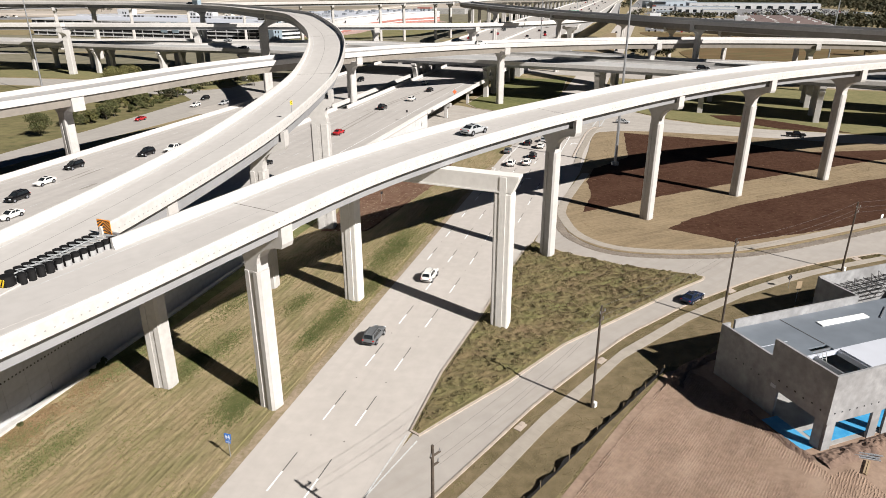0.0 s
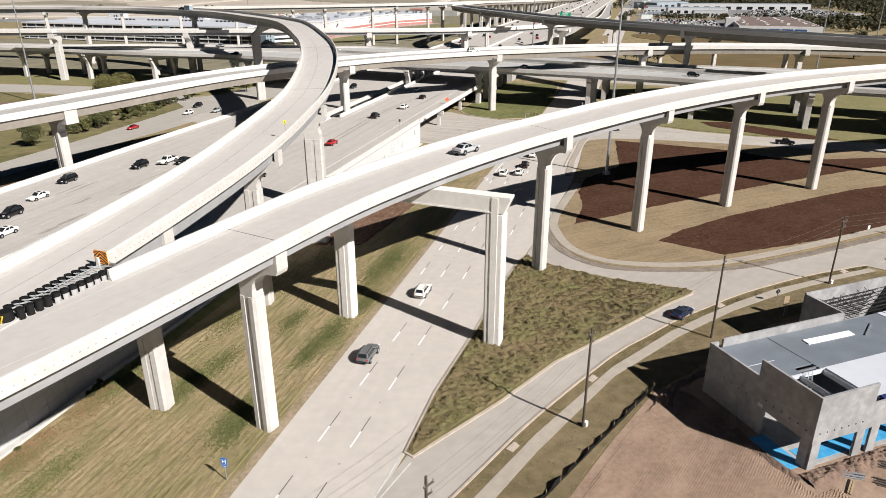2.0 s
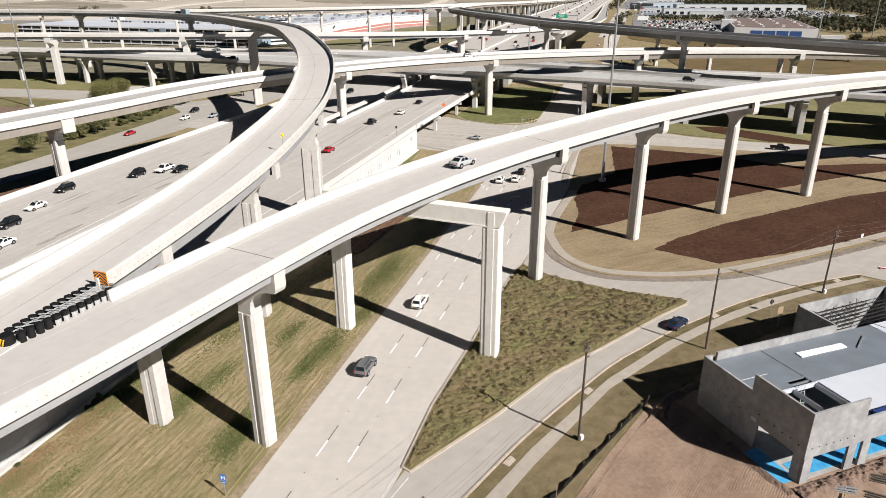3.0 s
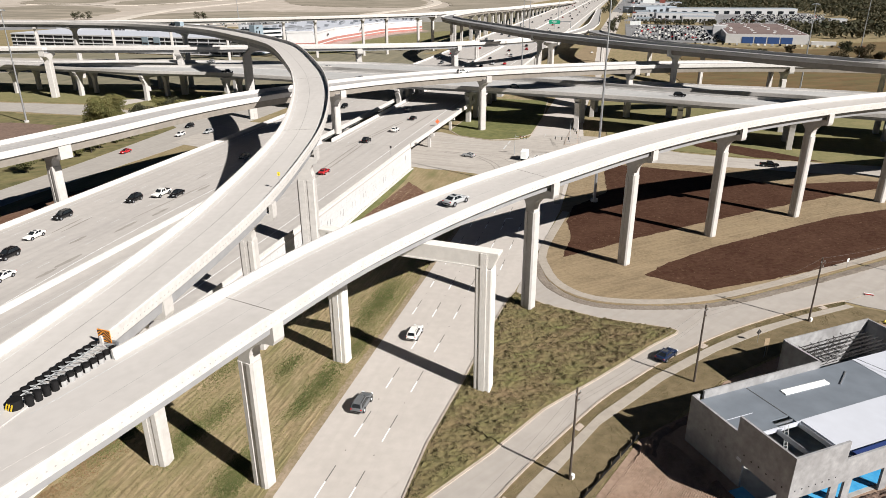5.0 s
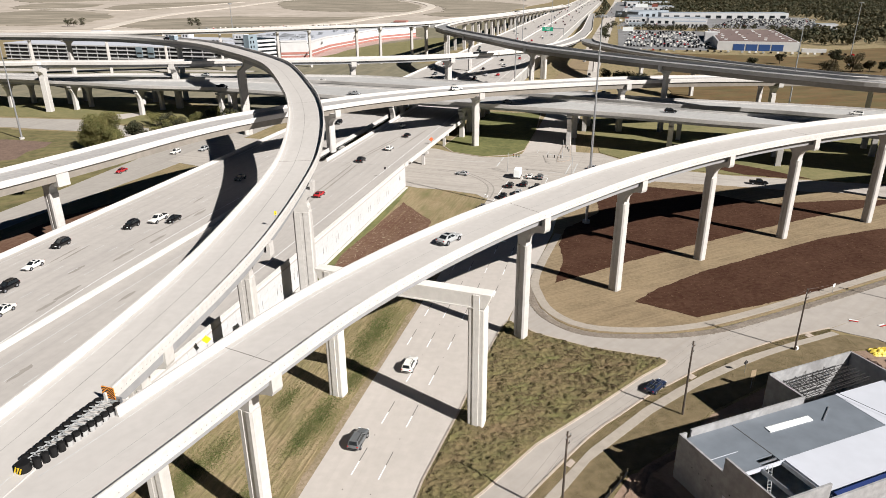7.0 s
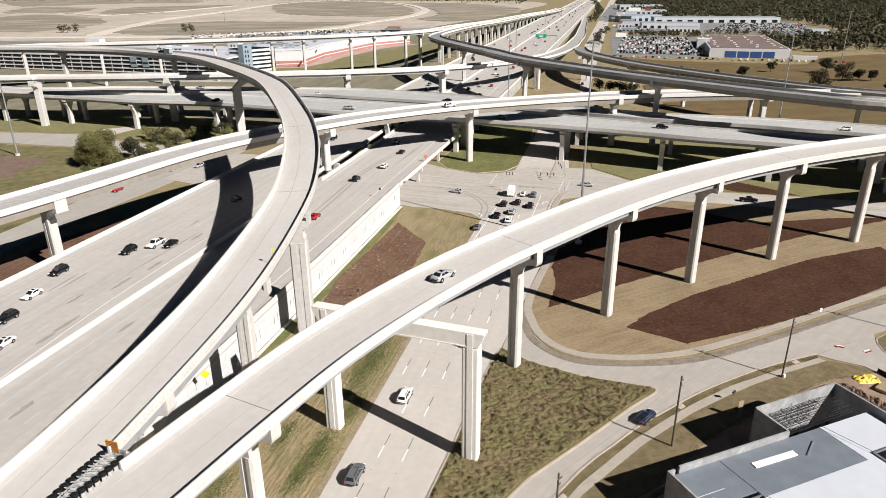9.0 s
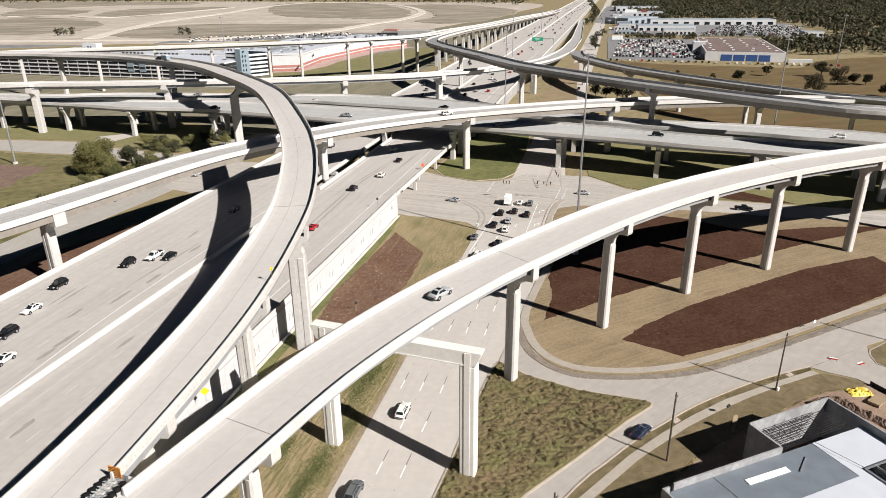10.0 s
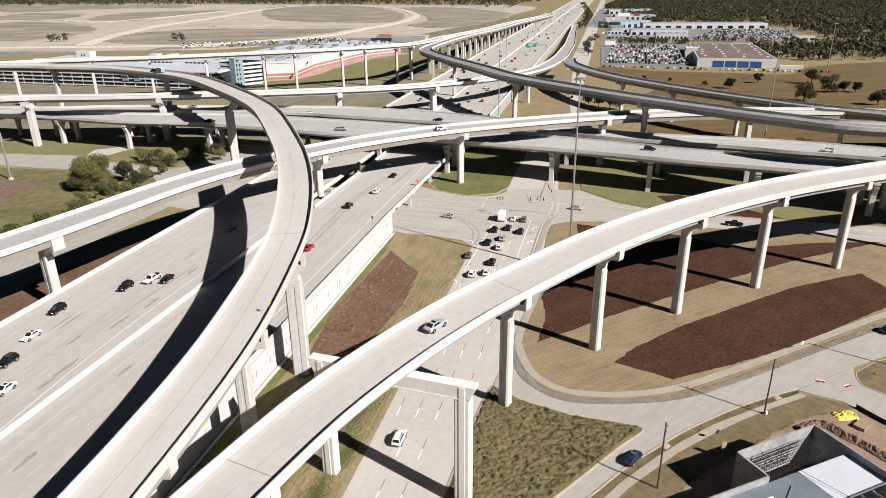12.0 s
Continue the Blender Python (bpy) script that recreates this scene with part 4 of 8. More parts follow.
RAMP_B = [(-62, -12, 22.6, 0, 4.6), (-47.3, 24, 23.2, 0, 4.6), (-40.4, 42, 23.45, 0, 4.6), (-34.9, 61.7, 24.2, 0.01, 4.4), (-29.9, 84.2, 25.3, 0.03, 4.5), (-27.2, 102.9, 26.4, 0.03, 4.55), (-25.3, 126.5, 28.0, 0.03, 4.35), (-25, 140, 29.6, 0.03, 4.3), (-26.8, 159.6, 31.2, 0.03, 4.35), (-30.5, 181.5, 31.9, 0.03, 4.45), (-36.2, 205.2, 32.6, 0.03, 4.5), (-50.2, 251.9, 33.5, 0.04, 4.7),
          (-62.8, 282, 33.4, 0.04, 4.8), (-80.8, 317, 32.9, 0.06, 4.9), (-103.5, 355, 32.7, 0.06, 4.9), (-128, 383, 32.6, 0.06, 4.9), (-170.5, 415, 32.6, 0.05, 4.9), (-209.4, 430, 32.5, 0.04, 4.9), (-249, 442, 32.3, 0.04, 4.9), (-420, 478, 31, 0.02, 4.9)]
RAMP_C = [(-150, 80, 17, 0, 4.8), (-124, 115, 19.6, 0, 4.8), (-110, 133, 20.4, -0.03, 4.9), (-95.8, 153.3, 21, -0.05, 5), (-84.8, 172, 21.3, -0.05, 5), (-71, 197, 21.7, -0.05, 5), (-56, 217, 22, -0.05, 5), (-33, 238, 22.3, -0.05, 5), (-12.3, 253.5, 22.4, -0.05, 5), (19, 270, 22.5, -0.05, 5), (53.8, 282.5, 22.4, -0.04, 5), (88, 293, 22, -0.04, 5), (130, 300, 21.5, -0.03, 5), (180, 303, 20.5, -0.02, 5), (260, 300, 18, 0, 5), (400, 280, 14, 0, 5)]
RAMP_F = [(470, 140, 26, 0.03, 5), (330, 178, 28, 0.03, 5), (230, 207, 29, 0.03, 5), (166, 224, 29.3, 0.03, 5), (142, 244, 29.4, 0.03, 5), (114.5, 279, 29.5, 0.04, 5), (98, 303, 29.5, 0.04, 5), (79.5, 333, 29.6, 0.05, 5), (58.7, 372, 29.7, 0.05, 5), (46.2, 414, 29.7, 0.06, 5), (32.2, 460, 29.6, 0.06, 5), (19, 512, 29.5, 0.06, 5), (18, 545, 29.4, 0.06, 5), (30, 592, 29.2, 0.05, 5), (48, 655, 28.2, 0.02, 5), (70, 735, 26, 0, 5), (113, 868, 22.5, 0, 5), (185, 1108, 17, 0, 5), (285, 1398, 11.5, 0, 5), (345, 1620, 7.2, 0, 5)]
RAMP_G = [(-420, 425, 27, 0, 4.9), (-276, 488, 29, 0, 4.9), (-225, 503, 29, 0, 4.9), (-170, 515, 29, 0, 4.9), (-132, 527, 29, 0, 4.9), (-80, 541, 29.2, 0, 4.9), (-29, 562, 29.4, 0, 4.9), (2, 583, 29.4, 0, 4.9), (20, 618, 28.8, 0, 4.9), (38, 678, 27.6, 0, 4.9), (59, 738, 26, 0, 4.9), (102, 871, 22.5, 0, 4.9), (174, 1111, 17, 0, 4.9), (274, 1401, 11.5, 0, 4.9), (335, 1622, 7.2, 0, 4.9)]
RAMP_H = [(-420, 345, 23, 0, 5), (-300, 356, 24, 0, 5), (-205, 361.5, 24.1, 0, 5), (-192.5, 364, 24, 0, 5), (-164, 363.3, 23.9, 0, 5), (-136, 364, 23.8, 0, 5), (-86, 369.7, 23.4, 0, 5), (-60.5, 375, 23, 0, 5), (-37, 380.7, 22.6, 0, 5), (-7, 390.5, 22.1, 0, 5), (21.5, 406.5, 21.4, 0, 5), (58, 434, 20.7, 0, 5), (90, 474, 20, 0, 5), (115, 532, 18.4, 0, 5.5), (140, 612, 14.8, 0, 6), (168, 715, 10.4, 0, 6), (198, 822, 7.6, 0, 6), (240, 985, 7.1, 0, 5), (300, 1215, 7.0, 0, 4)]
RAMP_I = [(470, 205, 20, 0, 5), (330, 225, 20.5, 0, 5), (250, 268, 20.5, 0.02, 5), (205, 302, 20.5, 0.03, 5), (176, 346, 20.3, 0.03, 5), (156, 386, 20.1, 0.04, 5), (139, 427, 20, 0.04, 5), (130, 470, 19.6, 0.04, 5), (129, 525, 18.4, 0.03, 5), (143, 590, 15.8, 0.02, 5)]


def EB(e, b, z, fall, hw):
    return (26 + 0.932 * e + 0.362 * b, 284 - 0.362 * e + 0.932 * b, z, fall, hw)


OVER_E = [EB(*p) for p in ((-420, -8, 13, 0, 7), (-240, 1, 14, 0, 6), (-180, 5, 14.3, 0, 10.5), (-133, 13, 14.3, 0, 13), (-60, 11, 14.3, 0, 14.5), (0, 8.5, 14.3, 0, 12.5), (57, 3, 14.3, 0, 10.7), (90, -2.5, 14.3, 0, 10), (129, -6, 14.3, 0, 9.5), (180, -12, 14.2, 0, 9.5), (300, -28, 13.5, 0, 9.5))]
OVER_N = [EB(*p) for p in ((-420, -6, 13, 0, 7.5), (-263, 8, 14, 0, 7.5), (-206, 26, 14.3, 0, 7.5), (-111, 46, 14.3, 0, 10), (-78, 49, 14.3, 0, 12.5), (-20, 45, 14.3, 0, 11.5), (30, 35, 14.3, 0, 8), (66, 27, 14.3, 0, 7), (110, 25.7, 14.3, 0, 8.3), (130, 24, 14.3, 0, 9.8), (161, 21, 14.2, 0, 9.5), (300, 2, 13.5, 0, 9.5))]

flyover("flyover_ramp", "white concrete flyover ramp curving over the frontage road", RAMP_A, M["deck"], left=(52.5, 0), joints=((-19.6, 65.2), (18.9, 111.6), (94, 161)), dots=True, step=3.0, lines=((1, -1.5, 0.12, "faded_paint", "faded white edge line"), (-1, 1.2, 0.1, "faded_paint", "faded edge line"), (0, 0.3, 0.05, "old_concrete", "construction seam")))
flyover("curved_flyover_ramp", "white concrete flyover ramp sweeping in a tight curve", RAMP_B, M["deck_b"], right=(58.5, 0), joints=((-26.9, 135), (-31.3, 186)), dots=True, step=3.0, depth=2.3, reach=0.84, lines=((-0.1, 0, 0.08, "seam", "dark construction seam along the deck"), (1, -1.4, 0.1, "faded_paint", "faded white edge line"), (-1, 1.2, 0.1, "faded_paint", "faded edge line")))
flyover("lower_flyover_ramp", "white concrete ramp passing below the curved flyover", RAMP_C, M["deck_c"], joints=((-90, 163), (-33, 238), (22, 271)), depth=2.5, reach=0.9, girder_mat="tan_girder", lines=((0.05, 0, 0.07, "seam", "dark construction seam along the deck"), (1, -1.4, 0.1, "faded_paint", "faded white edge line")))
flyover("grey_flyover_ramp", "weathered grey concrete flyover turning along the freeway", RAMP_F, M["deck_f"], depth=2.3, reach=0.88, girder_mat="tan_girder")
flyover("far_flyover_ramp", "white concrete flyover far beyond the overpasses", RAMP_G, M["deck_c"])
flyover("joining_ramp", "white concrete ramp joining the far freeway", RAMP_H, M["deck_c"])
flyover("grey_joining_ramp", "weathered grey concrete ramp curving to the freeway", RAMP_I, M["deck_f"], depth=2.2, reach=0.88, girder_mat="tan_girder")
flyover("overpass", "broad pale concrete highway overpass", OVER_E, M["deck_e"], girders=6, depth=1.6, reach=0.9, lines=((0.86, 0, 0.15, "faded_paint", "white edge line"), (-0.86, 0, 0.15, "faded_paint", "white edge line")), group="highway overpasses")
flyover("overpass", "second broad pale concrete highway overpass", OVER_N, M["deck_e"], girders=6, depth=1.6, reach=0.9, lines=((0.86, 0, 0.15, "faded_paint", "white edge line"), (-0.86, 0, 0.15, "faded_paint", "white edge line")), group="highway overpasses")
# common deck in front of the crash cushion
tagged(solid("gore_slab", sweep_w(Geo(), smooth_path([(-61, -12, 22.57, 0, 2.5), (-44.7, 24, 23.22, 0, 3.6), (-36.7, 41, 23.5, 0, 4.6), (-31.5, 52, 23.64, 0, 6.2), (-29.2, 58.5, 23.72, 0, 3.6)], 4), [(-1, 0, -0.03), (1, 0, -0.03), (1, 0, -0.35), (-1, 0, -0.35)]), M["deck"]), "pale concrete gore between two ramps", "bridge deck", kind="structure")


# ---- bridge piers ----
def pier(x, y, top, heading, half=4.1, base=0.0, w=2.3, d=1.9, group="flyover piers", label="white concrete hammerhead pier with grooved faces", shift=0.0, block=0.0):
    """top: the height under the girders; heading: the ramp's direction in degrees; shift: the cap's middle to the right of the column."""
    t = thing("bridge_pier", label, "pier", group, at=pose(x, y, base, 0, 0, heading - 90))
    h = top - base
    c = w / 2
    neck = h - 4.6
    ch = 0.28
    plan = [(-c + ch, -d / 2), (-0.32, -d / 2), (-0.32, -d / 2 + 0.12), (0.32, -d / 2 + 0.12), (0.32, -d / 2), (c - ch, -d / 2), (c, -d / 2 + ch), (c, d / 2 - ch), (c - ch, d / 2), (0.32, d / 2), (0.32, d / 2 - 0.12), (-0.32, d / 2 - 0.12), (-0.32, d / 2), (-c + ch, d / 2), (-c, d / 2 - ch), (-c, -d / 2 + ch)]
    solid("column", Geo().prism(plan, -0.6, max(neck, 0.5)), M["concrete"], t)
    for sgn in (-1, 1):
        gl = Geo()
        prof = []
        k = int(max(neck, 0.5) / 0.3)
        for i in range(k):
            prof += [(0.0, i * 0.3), (0.014, i * 0.3 + 0.05), (0.014, i * 0.3 + 0.25), (0.0, i * 0.3 + 0.3)]
        prof += [(-0.06, k * 0.3), (-0.06, 0.0)]
        m = Matrix(((0, 1, 0, 0), (sgn, 0, 0, sgn * (d / 2 - 0.115)), (0, 0, 1, 0), (0, 0, 0, 1)))
        gl.profile(prof, 0.6, m)
        solid("lining", gl, M["concrete"], t, "ribbed recessed strip")
    n = c - 0.25
    out = [(-n, neck), (n, neck)]
    arc = []
    for i in range(7):
        a = i / 6 * math.pi / 2
        arc.append((n + (half - n - 0.2) * (1 - math.cos(a)), neck + 0.9 + 2.5 * math.sin(a)))
    out += [(n + 0.0, neck + 0.6)] + [(q[0] + shift * (j / 6), q[1]) for j, q in enumerate(arc)]
    out += [(half + shift, h - 0.7), (half + shift, h + 1.52), (half + shift - 0.6, h + 1.52), (half + shift - 0.6, h - 0.02), (-half + shift + 0.6, h - 0.02), (-half + shift + 0.6, h + 1.52), (-half + shift, h + 1.52), (-half + shift, h - 0.7)]
    out += [(-q[0] + shift * (1 - j / 6), q[1]) for j, q in enumerate(arc[::-1])] + [(-n, neck + 0.6)]
    cap = solid("cap", Geo().profile(out, d - 0.25, Matrix.Identity(4)), M["concrete"], t)
    if block:
        for sgn in (-1, 1):
            solid("end_block", Geo().box((sgn * (half - 0.9), 0, h - 0.35), (2.2, block, 3.3)), M["concrete"], cap, bevel=0.06)
    return t


def along(points, i):
    """Heading of a ramp at its i-th point, degrees."""
    a, b = points[max(i - 1, 0)], points[min(i + 1, len(points) - 1)]
    return math.degrees(math.atan2(b[1] - a[1], b[0] - a[0]))


for x, y, top, hd in ((-20.0, 65.9, 22.05, 60), (18.7, 111.4, 23.7, 43.5), (42.2, 131.5, 24.5, 37), (67.3, 147.6, 25.1, 29.5), (94.3, 160.8, 25.5, 23), (123.8, 171.8, 25.9, 18), (156, 181, 26.2, 15), (188, 188, 26.2, 11)):
    pier(x, y, top, hd, half=4.85)
for x, y, top, hd, sh in ((-34.0, 70.1, 22.5, 77, 0), (-27.9, 98.5, 24.0, 82, 0), (-23.2, 126.3, 25.6, 88, -2.2), (-76, 297, 31.0, 115, 6.0), (-133, 391, 30.6, 138, 0), (-213, 432, 30.5, 162, 0)):
    pier(x, y, top, hd, half=4.85, shift=sh, w=3.4 if y in (126.3, 297) else 2.5, d=2.5 if y == 126.3 else 3.0 if y == 297 else 2.0)
for x, y, top, hd in ((-91.8, 163.0, 19.1, 60), (-31.5, 236, 20.3, 40), (22.5, 269.0, 20.5, 22), (88, 293, 20, 15), (160, 302.5, 19, 3)):
    pier(x, y, top, hd, half=6.2 if x == -91.8 else 5.7, w=2.9 if x < 0 else 2.4, d=2.4, base=FZ if x == -31.5 else 0.0, block=3.2 if x == -91.8 else 0.0)
for x, y, top, hd in ((230, 207, 27, 160), (172, 222, 27.3, 160), (106, 291, 27.5, 125), (60.5, 368, 27.7, 112), (33.5, 455, 27.6, 105), (24, 575, 27, 75)):
    pier(x, y, top, hd, half=5.2, group="grey flyover piers")
for x, y, top in ((-268, 490, 27), (-222, 504, 27), (-184, 512, 27), (-147, 523, 27), (-107, 534, 27.1), (-84, 540, 27.2), (-49, 553, 27.3), (-31, 561, 27.4), (-6, 577, 27.4), (6, 588, 27.4)):
    pier(x, y, top, 18 if y < 580 else 45, group="far flyover piers", w=2.6)
for ramp_line in (RAMP_F, RAMP_G):
    fine = [q for q in smooth_path(ramp_line, 6.0) if 610 < q[1] < 1330]
    for k in range(3, len(fine) - 1, 6):
        q, q2 = fine[k], fine[k + 1]
        pier(q[0], q[1], q[2] - 1.95, math.degrees(math.atan2(q2[1] - q[1], q2[0] - q[0])), group="far flyover piers", w=2.6)
for x, y, top, hd in ((-300, 356, 22, 5), (-193, 358.5, 22, 0), (-128, 365, 21.8, 2), (-36.5, 379, 20.6, 16), (17, 403, 19.4, 32), (84, 463, 16.7, 58)):
    pier(x, y, top, hd, group="joining ramp piers", base=FZ if -10 < x < 60 else 0.0, half=5.2, w=3.6, d=3.0)
for x, y, top, hd in ((330, 225, 18.6, 155), (250, 268, 18.6, 150), (205, 302, 18.6, 134), (176, 346, 18.4, 122), (156, 386, 18.2, 115), (139, 427, 18.1, 108), (128, 500, 17.2, 92)):
    pier(x, y, top, hd, half=5.2, group="grey ramp piers")

# portal bent across the frontage road
pb = thing("portal_bent", "white concrete portal bent straddling the frontage road", "pier", "flyover piers")
pl, pr = Vector((-13.8, 94.1)), Vector((8.2, 85.0))
pd = (pr - pl).normalized()
pang = math.degrees(math.atan2(pd.y, pd.x))
for q in (pl, pr):
    gq = Geo().box((q.x, q.y, 9.85), (2.6, 1.9, 20.7), pang)
    col = solid("column", gq, M["coated_concrete"], pb, bevel=0.25)
    for sgn in (-1, 1):
        off = Vector((-pd.y, pd.x)) * sgn * 0.96
        solid("raised_band", Geo().box((q.x + off.x, q.y + off.y, 11.0), (0.9, 0.18, 22.7), pang), M["coated_concrete"], col, "raised plain band up the column")
mc = (pl + pr) / 2
prof = [(-13.1, 20.2), (13.1, 20.2), (14.0, 22.25), (14.0, 22.6), (-14.0, 22.6), (-14.0, 22.25)]
solid("cap", Geo().profile(prof, 1.9, pose(mc.x, mc.y, 0, 0, 0, pang)), M["coated_concrete"], pb, "deep cap beam with flared ends", bevel=0.06)
for sgn in (-1, 1):
    off = Vector((-pd.y, pd.x)) * sgn * 0.96
    solid("cap_lip", Geo().box((mc.x + off.x, mc.y + off.y, 20.32), (23.0, 0.16, 0.2), pang), M["coated_concrete"], pb)

# bents of the overpasses: slim columns under a cap
def overpass_bent(e, b0, b1, z, n):
    a, c = EB(e, b0, 0, 0, 0), EB(e, b1, 0, 0, 0)
    t = thing("overpass_bent", "pale concrete bent with column row under the overpass", "pier", "overpass bents", at=pose(a[0], a[1], 0))
    d = Vector((c[0] - a[0], c[1] - a[1], 0))
    ang = math.degrees(math.atan2(d.y, d.x))
    L = d.length
    u = d.normalized()
    solid("cap", Geo().profile([(-1.2, z - 0.7), (0.6, z - 1.6), (L - 0.6, z - 1.6), (L + 1.2, z - 0.7), (L + 1.2, z), (-1.2, z)], 2.0, pose(0, 0, 0, 0, 0, ang)), M["concrete"], t)
    for i in range(n):
        p = u * (1.6 + (L - 3.2) * i / max(1, n - 1))
        q = z - 1.6
        side = [(1.05, -0.4), (0.95, q - 4.5), (1.05, q - 3.2), (1.5, q - 1.7), (2.3, q - 0.5), (2.5, q + 0.05)]
        solid("column", Geo().profile(side + [(-a, b) for a, b in side[::-1]], 1.9, pose(p.x, p.y, 0, 0, 0, ang)), M["concrete"], t, bevel=0.1)


for e, b0, b1, n in ((-262, -8, 9, 2), (-222, -3, 10, 2), (-178, -4, 14, 2), (-133, 1, 25, 3), (-90, -1, 25, 3), (-40, -3, 22, 3), (-8, -3, 21, 3), (38, -4, 14, 2), (77, -8, 10, 2), (115, -13, 4, 2), (152, -17, 0, 2), (200, -22, -6, 2)):
    overpass_bent(e, b0, b1, 12.65, n)
for e, b0, b1, n in ((-240, 10, 24, 2), (-200, 21, 34, 2), (-150, 31, 46, 2), (-110, 38, 55, 2), (-66, 38, 60, 3), (-12, 34, 55, 3), (40, 26, 41, 2), (80, 20, 33, 2), (115, 18, 33, 2), (150, 13, 30, 2), (200, 6, 24, 2)):
    overpass_bent(e, b0, b1, 12.65, n)


# ---- retaining wall panels ----
wall = tagged(new("retaining_wall"), "white concrete panel wall holding up the freeway", "wall", kind="structure")
pan = Geo().profile([(-1.485, 0.012), (1.485, 0.012), (1.485, 1.668), (-1.485, 1.668)], 0.16, Matrix.Identity(4))
shade_strip = Geo().profile([(-0.07, 0.0), (0.07, 0.0), (0.07, 1.7), (-0.07, 1.7)], 0.05, Matrix.Identity(4))
pan_me = bpy.data.meshes.new("panel")
pan_me.from_pydata(pan.v, [], pan.f)
pan_me.materials.append(M["wall_panel"])
for i in range(62):
    for j in range(4):
        s = 18 + i * 3.0
        if s > 201:
            continue
        ob = new("panel", pan_me)
        ob.parent = wall
        x, y = SR(s, -64.27)
        ob.matrix_basis = pose(x, y, j * 1.68 - 0.1, 0, 0, FWY)
# paired grey strips that paint thin upright shade lines on the panels
strip_me = bpy.data.meshes.new("wall_shade_strip")
strip_me.from_pydata(shade_strip.v, [], shade_strip.f)
strip_me.materials.append(M["shade_strip"])
for i in range(12):
    for k in (-0.8, 0.8):
        s = 98.5 + i * 7.8 + k
        ob = new("wall_shade_strip", strip_me)
        ob.parent = wall
        x, y = SR(s, -64.19)
        ob.matrix_basis = pose(x, y, 2.4, 0, 0, FWY)
# row of small dark squares along the upper part of the wall
dot_me = bpy.data.meshes.new("wall_dot")
dot_geo = Geo().profile([(-0.09, -0.1), (0.09, -0.1), (0.09, 0.1), (-0.09, 0.1)], 0.05, Matrix.Identity(4))
dot_me.from_pydata(dot_geo.v, [], dot_geo.f)
dot_me.materials.append(M["joint"])
for i in range(64):
    ob = new("wall_dot", dot_me)
    ob.parent = wall
    ob.matrix_basis = pose(*SR(40 + i * 0.5, -64.19), 5.0, 0, 0, FWY)
# white coping along the foot of the wall
ribbon("wall_footing", [SR(18, -63.4), SR(110, -63.4), SR(201, -63.4)], 0.7, -0.1, 0.35, M["barrier"], "white concrete footing strip along the wall", "kerb")


# plain star in relief at the end of the wall
star = [(0.85 * (1 if k % 2 == 0 else 0.42) * math.sin(k * math.pi / 5), 0.85 * (1 if k % 2 == 0 else 0.42) * math.cos(k * math.pi / 5)) for k in range(10)]
solid("star_relief", Geo().profile(star, 0.1, pose(*SR(196.5, -64.14, 4.6), 0, 0, FWY)), M["old_concrete"], wall, "grey star in relief")


